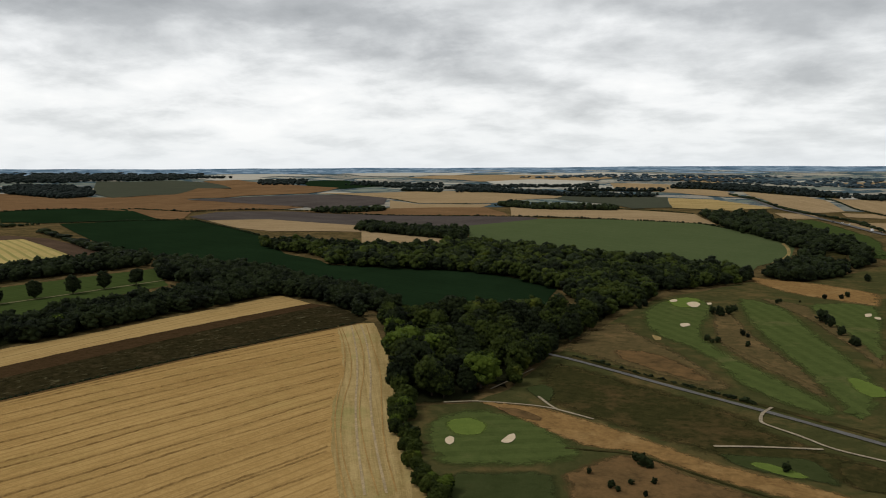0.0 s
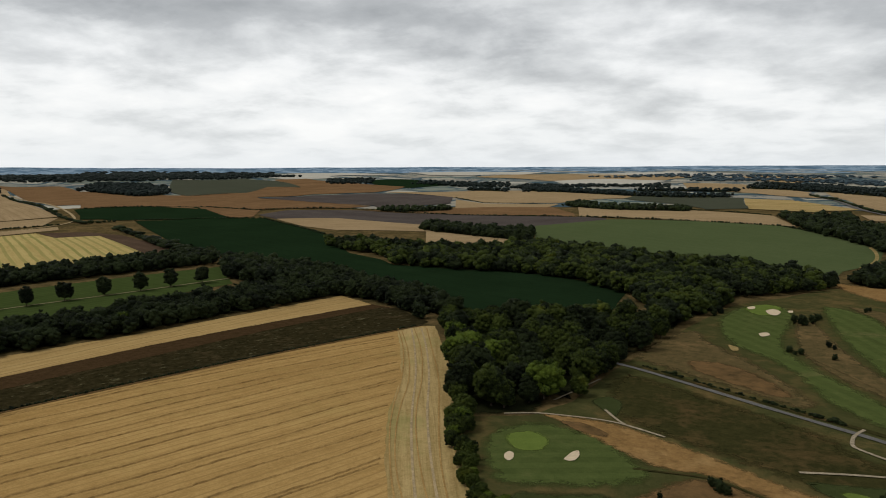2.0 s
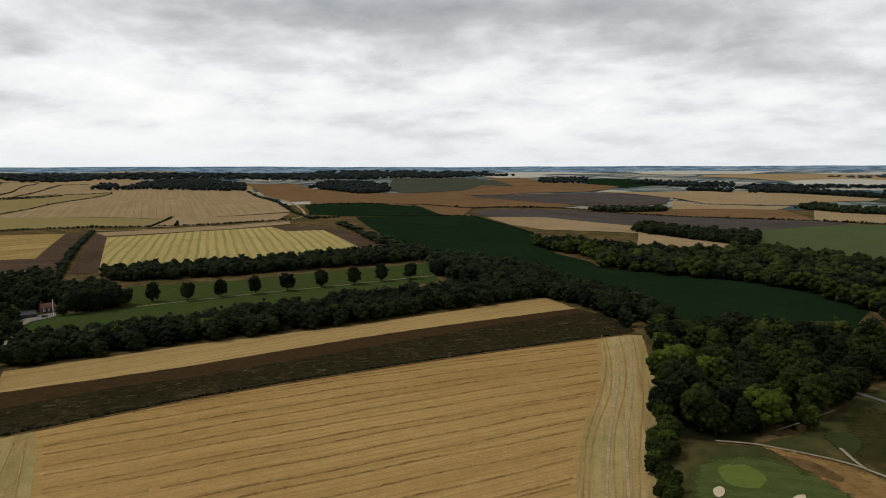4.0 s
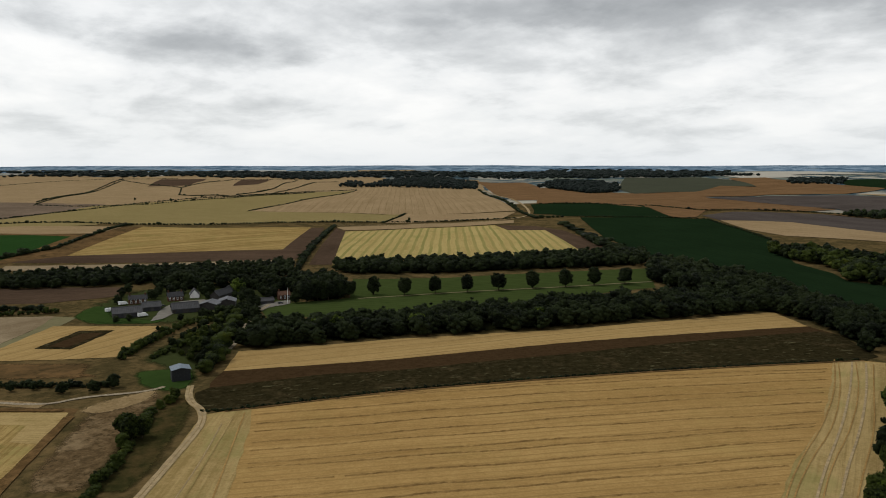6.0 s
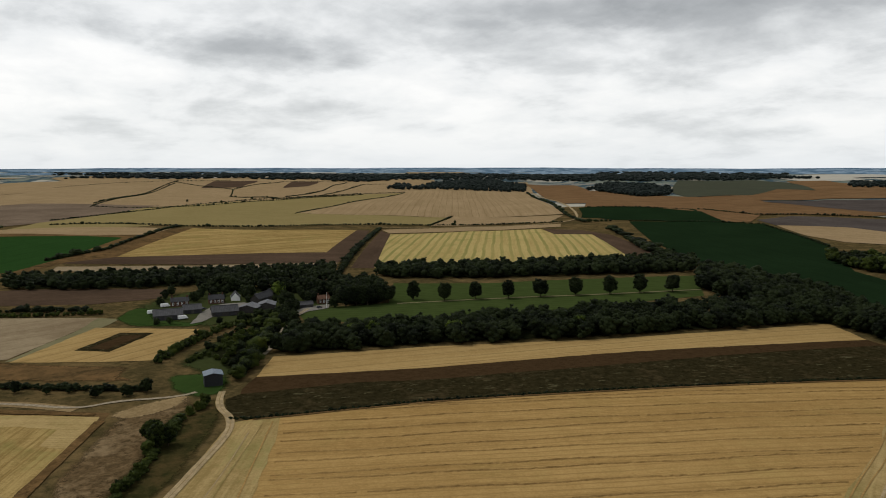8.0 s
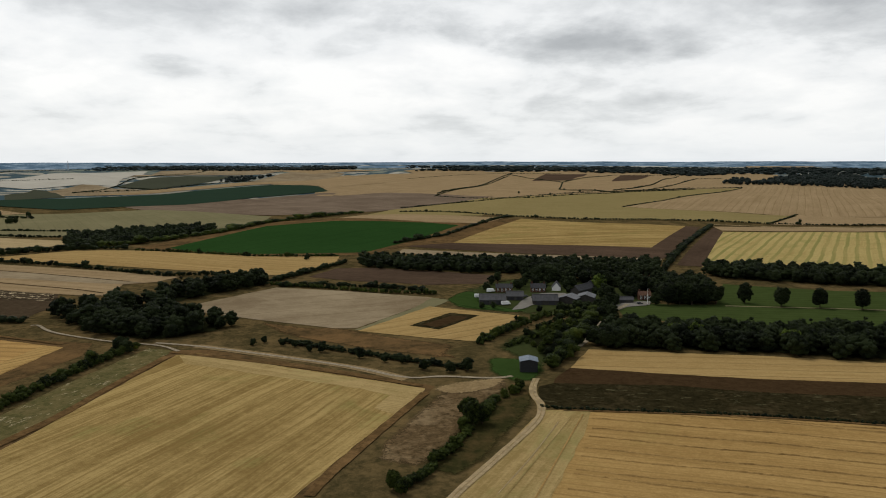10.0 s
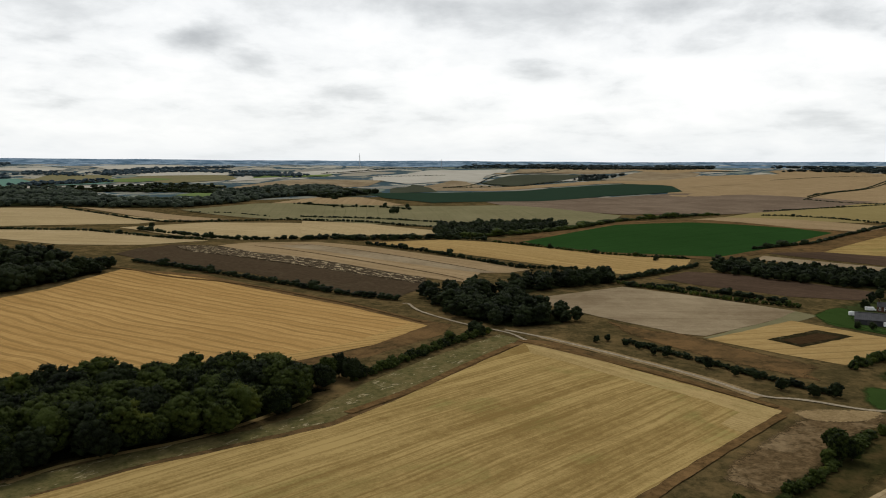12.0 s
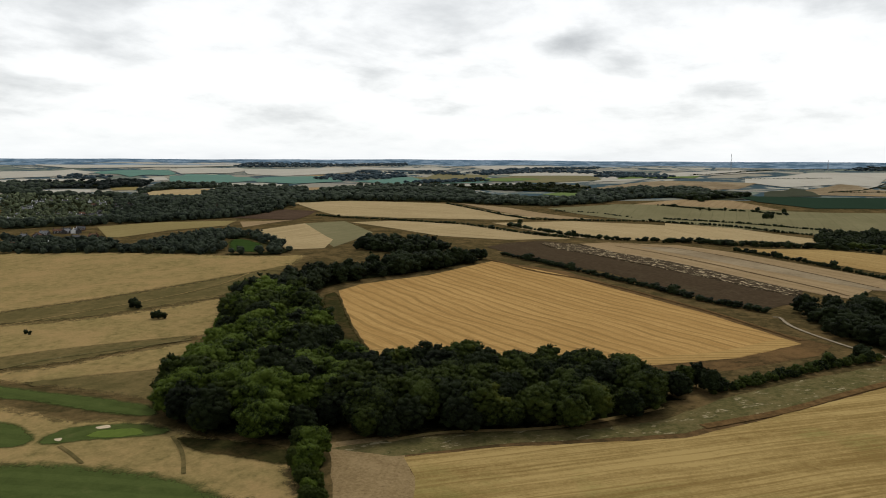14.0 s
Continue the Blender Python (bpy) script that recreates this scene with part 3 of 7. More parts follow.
def crown_arrays(seed, height, width, lobes, level, leaf, count, stem=0.1, size=0.12):
    """A crown: many small boughs over an uneven core, with leaf sprays that break their outline."""
    rng = np.random.default_rng(seed)
    low = height * stem
    mid, tall = low + (height - low) * 0.50, (height - low) * 0.5
    lean = rng.normal(size=3) * 1.6
    turn = rng.uniform(0, 6.28)
    centres, radii = [], []
    for k in range(lobes):
        z = 1.0 - 1.75 * (k + 0.5) / lobes
        a = k * 2.39996 + turn
        r = math.sqrt(max(0.0, 1.0 - z * z)) ** 0.8
        out = np.array((math.cos(a) * r, math.sin(a) * r, z))
        swell = (1.0 + 0.17 * math.sin(float(out @ lean) * 2.3 + turn)) * rng.uniform(0.76, 1.0)
        bough = width * size * rng.uniform(0.65, 1.35)
        centres.append((out[0] * (width * 0.5 * swell - bough * 0.6), out[1] * (width * 0.5 * swell - bough * 0.6), mid + out[2] * (tall * swell - bough * 0.6)))
        radii.append(bough)
    core = len(radii)
    for k in range(3 if lobes else 2):
        centres.append((rng.uniform(-0.08, 0.08) * width, rng.uniform(-0.08, 0.08) * width, mid + (k - 1) * tall * 0.42))
        radii.append(width * (0.33, 0.37, 0.29)[k])
    centres, radii = np.array(centres), np.array(radii)
    verts, faces, total = [], [], 0
    for i, (c, r) in enumerate(zip(centres, radii)):
        corners, sides = ball(level if i < core else 1)
        rough = 1.0 + 0.16 * np.sin(corners @ rng.normal(size=3) * 5.0 + rng.uniform(0, 6)) + rng.normal(size=len(corners)) * 0.12
        verts.append(c + corners * (r * rough)[:, None] * (1, 1, 0.85))
        faces.append(sides + total)
        total += len(corners)
    if count:
        pick = rng.integers(0, max(core, 1), count)
        out = rng.normal(size=(count, 3))
        out /= np.linalg.norm(out, axis=1)[:, None]
        out[:, 2] = np.where(out[:, 2] < -0.4, -out[:, 2], out[:, 2])
        spot = centres[pick] + out * (radii[pick] * rng.uniform(0.92, 1.25, count))[:, None] * (1, 1, 0.9)
        facing = out + rng.normal(size=(count, 3)) * 0.5
        facing /= np.linalg.norm(facing, axis=1)[:, None]
        side = np.cross(facing, rng.normal(size=(count, 3)))
        side /= np.linalg.norm(side, axis=1)[:, None]
        up = np.cross(facing, side)
        big = leaf * rng.uniform(0.6, 1.3, count)[:, None]
        tips = [spot + side * big * a + up * big * b for a, b in ((-0.8, -0.5), (0.8, -0.4), (0.1, 0.9))]
        verts.append(np.stack(tips, 1).reshape(-1, 3))
        faces.append(np.arange(count * 3).reshape(-1, 3) + total)
    verts = np.concatenate(verts)
    verts[:, 2] = np.clip(verts[:, 2], height * 0.05, None)
    return verts, np.concatenate(faces)


def trunk_bmesh(height, width, seed):
    rng = random.Random(seed)
    bm = bmesh.new()
    stub = height * 0.022 + 0.1

    def limb(a, b, r0, r1):
        a, b = Vector(a), Vector(b)
        m = Matrix.Translation((a + b) / 2) @ (b - a).to_track_quat("Z", "Y").to_matrix().to_4x4()
        bmesh.ops.create_cone(bm, cap_ends=True, segments=6, radius1=r0, radius2=r1, depth=(b - a).length, matrix=m)

    limb((0, 0, -0.4), (0, 0, height * 0.45), stub, stub * 0.6)
    for k in range(4):
        a = k * 1.6 + rng.uniform(0, 0.6)
        limb((0, 0, height * rng.uniform(0.25, 0.42)), (math.cos(a) * width * 0.28, math.sin(a) * width * 0.28, height * rng.uniform(0.55, 0.75)), stub * 0.5, stub * 0.15)
    return bm


TREES = {}
PLAIN_CROWNS = {}


def tree_kind(kind):
    """The meshes of a tree one metre high by nature scaled: five forms of each kind."""
    if kind not in TREES:
        material = {"wood": LEAF, "bright": LEAF_BRIGHT, "dark": LEAF_DARK, "park": LEAF_DARK, "village": LEAF_VILLAGE, "hazel": LEAF_HAZED}[kind]
        forms = []
        for k in range(5):
            rng = random.Random(k * 7 + len(kind))
            w = rng.uniform(0.80, 1.0) * 14 if kind != "park" else rng.uniform(0.74, 0.84) * 14
            seed = 100 * len(TREES) + k
            verts, faces = crown_arrays(seed, 14.0, w, 84, 1, 0.48, 1050, 0.06, 0.112)
            crown = mesh_from("crown", verts, faces, material, True)
            bm = trunk_bmesh(14.0, w, seed)
            trunk = bpy.data.meshes.new("trunk")
            bm.to_mesh(trunk)
            bm.free()
            trunk.materials.append(BARK)
            mid = crown_arrays(seed + 50, 14.0, w * 1.05, 18, 1, 1.0, 70, 0.0, 0.165)
            far = crown_arrays(seed + 80, 14.0, w * 1.1, 7, 1, 1.8, 16, 0.0, 0.22)
            shrub = crown_arrays(seed + 90, 14.0, w * 1.15, 2, 1, 2.0, 8, 0.0, 0.26)
            speck = crown_arrays(seed + 95, 14.0, w * 1.2, 0, 1, 2.4, 0, 0.0)
            forms.append((trunk, crown, mid, far, shrub, speck, (verts, faces)))
        TREES[kind] = forms
    return TREES[kind]


def tree(x, y, height, kind, label, group, rng, name="tree"):
    trunk, crown, mid, *_ = rng.choice(tree_kind(kind))
    if math.hypot(x, y) * 14.0 / height > 700.0:
        key = (kind, id(crown))
        if key not in PLAIN_CROWNS:
            PLAIN_CROWNS[key] = mesh_from("crown", *mid, crown.materials[0], True)
        crown = PLAIN_CROWNS[key]
    top = new(name)
    s = height / 14.0
    top.matrix_basis = Matrix.LocRotScale((x, y, terrain(x, y)), Euler((0, 0, rng.uniform(0, 6.28))), (s * rng.uniform(0.9, 1.1), s * rng.uniform(0.9, 1.1), s))
    for name, mesh in (("trunk", trunk), ("crown", crown)):
        o = new(name, mesh)
        o.parent = top
    return tagged(top, label, name, group)


def inside(x, y, points):
    hit = False
    for (ax, ay), (bx, by) in zip(points, points[1:] + points[:1]):
        if (ay > y) != (by > y) and x < (bx - ax) * (y - ay) / (by - ay) + ax:
            hit = not hit
    return hit


def far_tree(store, x, y, height, kind, rng, wide=1.0, shrub=False):
    away = math.hypot(x, y)
    v, f = tree_kind(kind)[rng.randrange(5)][(2 if away < 270 else 3 if away < 460 else 4 if away < 1000 else 5) if shrub else (6 if away < 460 else 2 if away < 720 else 3 if away < 1100 else 4 if away < 1500 else 5)]
    a, s = rng.uniform(0, 6.28), height / 14.0
    c, n = math.cos(a) * s * wide, math.sin(a) * s * wide
    spun = np.stack([v[:, 0] * c - v[:, 1] * n + x, v[:, 0] * n + v[:, 1] * c + y, v[:, 2] * s + terrain(x, y)], 1)
    store.append((spun, f))


def gathered(name, store, material, label, category):
    if not store:
        return None
    total, verts, faces = 0, [], []
    for v, f in store:
        verts.append(v)
        faces.append(f + total)
        total += len(v)
    ob = new(name, mesh_from(name, np.concatenate(verts), np.concatenate(faces), material, True))
    return tagged(ob, label, category, kind="stuff")


near_trees = [0]
KIND_MATERIAL = {"wood": LEAF, "bright": LEAF_BRIGHT, "dark": LEAF_DARK, "park": LEAF_DARK, "village": LEAF_VILLAGE, "hazel": LEAF_HAZED}


def wood(name, label, height, space, kind, points):
    """A stand of trees inside an outline; the nearest are trees of their own, the rest one mass."""
    rng = random.Random(round(sum(x * 3 + y for x, y in points)))
    xs, ys = [p[0] for p in points], [p[1] for p in points]
    rest = collections.defaultdict(list)
    mixed = {"oak": ("wood", "wood", "bright", "wood", "dark"), "bright": ("bright", "bright", "bright", "wood", "dark"), "wood": ("wood", "wood", "wood", "dark", "dark")}
    y = min(ys)
    while y <= max(ys):
        x = min(xs)
        while x <= max(xs):
            px, py = x + rng.uniform(-0.45, 0.45) * space, y + rng.uniform(-0.45, 0.45) * space
            if inside(px, py, points):
                h = height * (rng.uniform(0.86, 1.1) if "belt" in name else rng.uniform(0.62, 1.2))
                own = rng.choice(mixed.get(kind, (kind,)))
                if near_trees[0] < 150 and math.hypot(px + 60, py - 60) < 430:
                    tree(px, py, h, own, {"bright": "fresh green leafy tree in the wood", "wood": "green leafy tree in the wood"}.get(own, label), "trees of the " + name.replace("_", " "), rng)
                    near_trees[0] += 1
                else:
                    far_tree(rest[own], px, py, h, own, rng, max(1.15, space / 14.0))
            x += space
        y += space
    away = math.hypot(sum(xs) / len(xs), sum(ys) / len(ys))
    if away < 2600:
        field("ground", "dark ground under the trees with shade painted in", WOOD_FLOOR, 0, points, 3, 1)
    # Far stands swap to leaf copies with haze in their colour.
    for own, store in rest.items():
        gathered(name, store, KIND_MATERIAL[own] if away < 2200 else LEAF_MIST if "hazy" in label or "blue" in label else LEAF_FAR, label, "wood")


def hedge(label, height, width, gap, points):
    """A hedge: shrub clumps along a line, with a few taller ones and thin places."""
    rng = random.Random(round(sum(x * 3 + y for x, y in points)))
    store = []
    kind = "wood" if "scrub" in label or "green" in label else "dark"
    away = math.hypot(*points[0])
    step = max(1.8, height * 0.8, min(away / 380.0, height * 1.25))
    rows = max(1, round(width / height / 0.9)) if away < 700 else 1
    for x, y, a in along(points, step):
        if rng.random() < gap:
            continue
        for k in range(rows):
            h = height * rng.uniform(0.55, 1.15) * (1.5 if rng.random() < 0.05 else 1.0)
            off = ((k + 0.5) / rows - 0.5 + rng.uniform(-0.2, 0.2)) * width * 0.8
            jog = rng.uniform(-0.4, 0.4) * step
            far_tree(store, x - math.sin(a) * off + math.cos(a) * jog, y + math.cos(a) * off + math.sin(a) * jog, h, kind, rng, 1.4 * width / height / rows, True)
    gathered("hedge", store, KIND_MATERIAL[kind], label, "hedge")


def lone_tree(kind, x, y, height):
    rng = random.Random(round(x * 7 + y))
    label = {"park": "rounded dark-leaved parkland tree standing alone on grass", "dark": "dark bushy tree standing among the fields", "bright": "fresh green bushy tree", "wood": "dark green bushy tree in rough grass", "village": "garden tree"}[kind]
    group = "row of park trees" if kind == "park" else "scattered bushes and trees"
    tree(x, y, height, kind, label if height > 5 else "low dark bush in the rough grass", group, rng, "tree" if height > 5 else "bush")


def make_ground():
    """One sheet of land out to the rim."""
    bm = bmesh.new()
    edge = bm.verts.layers.float.new("edge")
    rings = [0.0]
    while rings[-1] < 4800:
        rings.append(rings[-1] + min(85.0, 30.0 + rings[-1] * 0.02))
    turns = 320
    centre = bm.verts.new((0, 50, terrain(0, 50)))
    before = None
    for r in rings[1:]:
        row = []
        for k in range(turns):
            a = 2 * math.pi * k / turns
            x, y = math.cos(a) * r, 50 + math.sin(a) * r
            row.append(bm.verts.new((x, y, terrain(x, y) - 0.0004 * max(0.0, r - 450))))
        for k in range(turns):
            j = (k + 1) % turns
            if before:
                bm.faces.new((before[k], row[k], row[j], before[j]))
            else:
                bm.faces.new((centre, row[k], row[j]))
        before = row
    for f in bm.faces:
        f.smooth = True
        # Past 1700 m the land takes the farmland with painted haze.
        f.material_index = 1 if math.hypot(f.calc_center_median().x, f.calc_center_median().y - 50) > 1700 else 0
    for v in bm.verts:
        v[edge] = 1.0
    ob = part("ground", bm, BASE, None)
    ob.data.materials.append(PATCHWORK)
    return tagged(ob, "rough brown-green farmland margins rolling to the horizon", "ground", kind="structure")


make_ground()


def make_rim(radius, crest_mean, swell, phase, foot):
    """Low ridges in a ring near the far edge of the land, painted haze-blue."""
    bm = bmesh.new()
    before = None
    turns = 540
    for k in range(turns + 1):
        a = 2 * math.pi * (k % turns) / turns
        x, y = math.cos(a) * radius, 50 + math.sin(a) * radius
        crest = crest_mean + swell * (math.sin(a * 5 + phase) + 0.55 * math.sin(a * 13 + 2.0 * phase) + 0.3 * math.sin(a * 37 + phase) + 0.2 * math.sin(a * 90))
        row = (bm.verts.new((x * 0.975, y * 0.975, foot)), bm.verts.new((x, y, crest)), bm.verts.new((x * 1.01, y * 1.01, foot - 12)))
        if before:
            bm.faces.new((before[0], row[0], row[1], before[1]))
            bm.faces.new((before[1], row[1], row[2], before[2]))
        before = row
    return tagged(part("backdrop", bm, RIM, None), "far ridges along the horizon with painted, glowing blue haze", "backdrop", kind="structure")


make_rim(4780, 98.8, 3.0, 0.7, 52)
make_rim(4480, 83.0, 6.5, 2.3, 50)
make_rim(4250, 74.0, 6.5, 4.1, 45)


def windrows(parent, angle, first, last, spaces, points):
    """Ridges of raked straw that lie in rows along a field."""
    c, s = math.cos(radians(angle)), math.sin(radians(angle))
    rng = random.Random(5)
    at, k = first, 0
    while at < last:
        t, runs, run = -600.0, [], []
        while t < 400.0:
            wob = 1.2 * math.sin(t * 0.021 + at) + 0.5 * math.sin(t * 0.11 + at * 3)
            x, y = t * c - (at + wob) * s, t * s + (at + wob) * c
            if inside(x, y, points) and rng.random() > 0.0015:
                run.append((x, y))
            elif len(run) > 4:
                runs.append(run)
                run = []
            else:
                run = []
            t += 1.7
        if len(run) > 4:
            runs.append(run)
        bm = bmesh.new()
        for run in runs:
            before = None
            for x, y in run:
                g = terrain(x, y) + 0.1
                w, h = rng.uniform(0.38, 0.78), rng.uniform(0.26, 0.55)
                o = rng.uniform(-0.2, 0.2)
                row = [bm.verts.new((x - s * (o + d), y + c * (o + d), g + z)) for d, z in ((-w, 0), (-w * 0.3, h), (w * 0.35, h * 0.9), (w, 0))]
                if before:
                    for i in range(3):
                        bm.faces.new((before[i], row[i], row[i + 1], before[i + 1]))
                before = row
        if bm.verts:
            bmesh.ops.recalc_face_normals(bm, faces=bm.faces[:])
            ob = part("windrow", bm, STRAW, parent)
            ob.matrix_parent_inverse = parent.matrix_basis.inverted()
        else:
            bm.free()
        at += spaces[k % len(spaces)]
        k += 1


# ---- buildings and vehicles ----
def box(bm, x0, x1, y0, y1, z0, z1):
    v = [bm.verts.new(p) for p in ((x0, y0, z0), (x1, y0, z0), (x1, y1, z0), (x0, y1, z0), (x0, y0, z1), (x1, y0, z1), (x1, y1, z1), (x0, y1, z1))]
    for f in ((0, 3, 2, 1), (4, 5, 6, 7), (0, 1, 5, 4), (1, 2, 6, 5), (2, 3, 7, 6), (3, 0, 4, 7)):
        bm.faces.new([v[i] for i in f])


def gabled_walls(length, depth, eave, rise):
    """Closed walls with two gables; the ridge runs along x."""
    bm = bmesh.new()
    a, b = length / 2, depth / 2
    low = [bm.verts.new(p) for p in ((-a, -b, -1), (a, -b, -1), (a, b, -1), (-a, b, -1))]
    top = [bm.verts.new(p) for p in ((-a, -b, eave), (a, -b, eave), (a, b, eave), (-a, b, eave))]
    peak = [bm.verts.new((-a, 0, eave + rise)), bm.verts.new((a, 0, eave + rise))]
    bm.faces.new((low[0], low[1], top[1], top[0]))
    bm.faces.new((low[2], low[3], top[3], top[2]))
    bm.faces.new((low[1], low[2], top[2], peak[1], top[1]))
    bm.faces.new((low[3], low[0], top[0], peak[0], top[3]))
    return bm


def roof_slope(length, depth, eave, rise, side, over=0.5):
    """One slope of a roof: a slab with shallow sheet ribs."""
    bm = bmesh.new()
    a, b = length / 2 + over, depth / 2
    grow = (b + over) / b
    slope = rise / b
    ribs = max(6, round(length / 1.1))
    before = None
    for k in range(ribs * 2 + 1):
        x = -a + 2 * a * k / (ribs * 2)
        h = 0.22 if k % 2 else 0.10
        row = [bm.verts.new((x, y, z + d)) for y, z, d in ((side * b * grow, eave - slope * over, 0.0), (side * b * grow, eave - slope * over, h), (0, eave + rise, h), (0, eave + rise, 0.0))]
        if before:
            for i in range(4):
                bm.faces.new((before[i], row[i], row[(i + 1) % 4], before[(i + 1) % 4]))
        before = row
    bmesh.ops.recalc_face_normals(bm, faces=bm.faces[:])
    return bm


def placed(name, label, category, x, y, angle, group=""):
    top = new(name)
    top.matrix_basis = pose(x, y, terrain(x, y) + 0.15, 0, 0, angle)
    return tagged(top, label, category, group)


def barn(label, x, y, length, depth, eave, rise, angle, wall, roof, doors):
    top = placed("barn", label, "barn", x, y, angle, "farm buildings")
    part("wall", gabled_walls(length, depth, eave, rise), wall, top)
    for side in (-1, 1):
        part("roof", roof_slope(length, depth, eave, rise, side), roof, top)
    bm = bmesh.new()
    box(bm, -length / 2, length / 2, -0.35, 0.35, eave + rise + 0.12, eave + rise + 0.34)
    part("ridge", bm, roof, top)
    for side in (-1, 1):
        for k in range(2 if doors else 1):
            mid = (k - 0.5) * length * 0.5 if doors else 0.0
            bm = bmesh.new()
            y0 = side * depth / 2
            box(bm, mid - 2.2, mid + 2.2, min(y0, y0 + side * 0.12), max(y0, y0 + side * 0.12), -0.1, eave * 0.82)
            # A solid dark panel stands in for the shade inside the doorway.
            part("door", bm, ROOF_DARK, top, "dark panel painted as the shade in a doorway")
    return top


def house(label, x, y, length, depth, eave, rise, angle, wall, roof, group="farm buildings", stacks=(-1, 1)):
    top = placed("house", label, "house", x, y, angle, group)
    part("wall", gabled_walls(length, depth, eave, rise), wall, top)
    for side in (-1, 1):
        part("roof", roof_slope(length, depth, eave, rise, side, 0.35), roof, top)
    for end in stacks:
        bm = bmesh.new()
        box(bm, end * length * 0.42 - 0.5, end * length * 0.42 + 0.5, -0.4, 0.4, eave + rise * 0.6, eave + rise + 1.5)
        part("chimney", bm, wall, top)
    count = max(2, round(length / 3.2))
    for side in (-1, 1):
        for level in (1.0, eave * 0.62):
            for k in range(count):
                mid = -length / 2 + length * (k + 0.5) / count
                y0 = side * depth / 2
                bm = bmesh.new()
                box(bm, mid - 0.65, mid + 0.65, min(y0, y0 + side * 0.10), max(y0, y0 + side * 0.10), level, level + 1.3)
                frame_ob = part("window", bm, FRAME_WHITE, top, "white window frame")
                bm = bmesh.new()
                box(bm, mid - 0.45, mid + 0.45, min(y0, y0 + side * 0.14), max(y0, y0 + side * 0.14), level + 0.2, level + 1.1)
                part("pane", bm, GLASS, frame_ob)
    return top


def steel_shed(label, x, y, length, depth, eave, rise, angle):
    top = placed("steel_shed", label, "shed", x, y, angle)
    part("wall", gabled_walls(length, depth, eave, rise), STEEL_DARK, top)
    for side in (-1, 1):
        part("roof", roof_slope(length, depth, eave, rise, side, 0.4), STEEL_ROOF, top, "pale blue ribbed steel roof")
    for k in range(10):
        at = -depth / 2 + depth * (k + 0.5) / 10
        for end in (-1, 1):
            bm = bmesh.new()
            box(bm, end * length / 2 - 0.06, end * length / 2 + 0.06, at - 0.06, at + 0.06, 0, eave + 0.2)
            part("cladding_rib", bm, STEEL_DARK, top)
    bm = bmesh.new()
    box(bm, length / 2, length / 2 + 0.12, -2.0, 2.0, 0, 4.6)
    part("door", bm, STEEL_DARK, top, "dark steel roller door")
    return top


def yard(label, material, points):
    field("farmyard", label, material, 0, points, 5)


def wheels(top, length, width, radius):
    for ex in (-1, 1):
        for ey in (-1, 1):
            bm = bmesh.new()
            m = pose(ex * length * 0.32, ey * width * 0.46, radius, 90, 0, 0)
            bmesh.ops.create_cone(bm, cap_ends=True, segments=12, radius1=radius, radius2=radius, depth=0.24, matrix=m)
            part("wheel", bm, RUBBER, top)


def shell(bm, outline, width, taper=0.86):
    """A body from its side outline: rows of (x, z), narrower towards the top."""
    high = max(z for _, z in outline)
    left = [bm.verts.new((x, -width / 2 * (1 - (1 - taper) * z / high), z)) for x, z in outline]
    right = [bm.verts.new((x, width / 2 * (1 - (1 - taper) * z / high), z)) for x, z in outline]
    bm.faces.new(left)
    bm.faces.new(right[::-1])
    for i in range(len(outline)):
        j = (i + 1) % len(outline)
        bm.faces.new((left[i], right[i], right[j], left[j]))
    bmesh.ops.recalc_face_normals(bm, faces=bm.faces[:])


def car(label, x, y, angle, paint):
    top = placed("car", label, "car", x, y, angle, "parked and passing vehicles")
    top.matrix_basis = pose(x, y, terrain(x, y) + lift_at(x, y, 6), 0, 0, angle)
    bm = bmesh.new()
    shell(bm, [(-2.1, 0.35), (2.1, 0.35), (2.15, 0.75), (1.2, 0.95), (-2.0, 0.98), (-2.15, 0.7)], 1.8)
    part("body", bm, paint, top)
    bm = bmesh.new()
    shell(bm, [(-1.8, 0.95), (1.1, 0.95), (0.5, 1.42), (-1.2, 1.48)], 1.7, 0.8)
    part("cabin", bm, GLASS, top, "dark glass cabin")
    wheels(top, 4.2, 1.8, 0.33)
    return top


def van(label, x, y, angle, paint):
    top = placed("van", label, "van", x, y, angle, "parked and passing vehicles")
    top.matrix_basis = pose(x, y, terrain(x, y) + lift_at(x, y, 6), 0, 0, angle)
    bm = bmesh.new()
    shell(bm, [(-3.4, 0.45), (3.2, 0.45), (3.3, 1.2), (2.5, 1.5), (1.9, 2.6), (-3.4, 2.75)], 2.2, 0.94)
    part("body", bm, paint, top)
    bm = bmesh.new()
    box(bm, 2.0, 2.52, -0.85, 0.85, 1.55, 2.2)
    part("windscreen", bm, GLASS, top)
    wheels(top, 6.0, 2.1, 0.42)
    return top


def flagpole(label, x, y, height):
    top = placed("pole", label, "pole", x, y, 0)
    bm = bmesh.new()
    bmesh.ops.create_cone(bm, cap_ends=True, segments=8, radius1=0.22, radius2=0.12, depth=height, matrix=pose(0, 0, height / 2))
    part("shaft", bm, FRAME_WHITE, top)
    return top


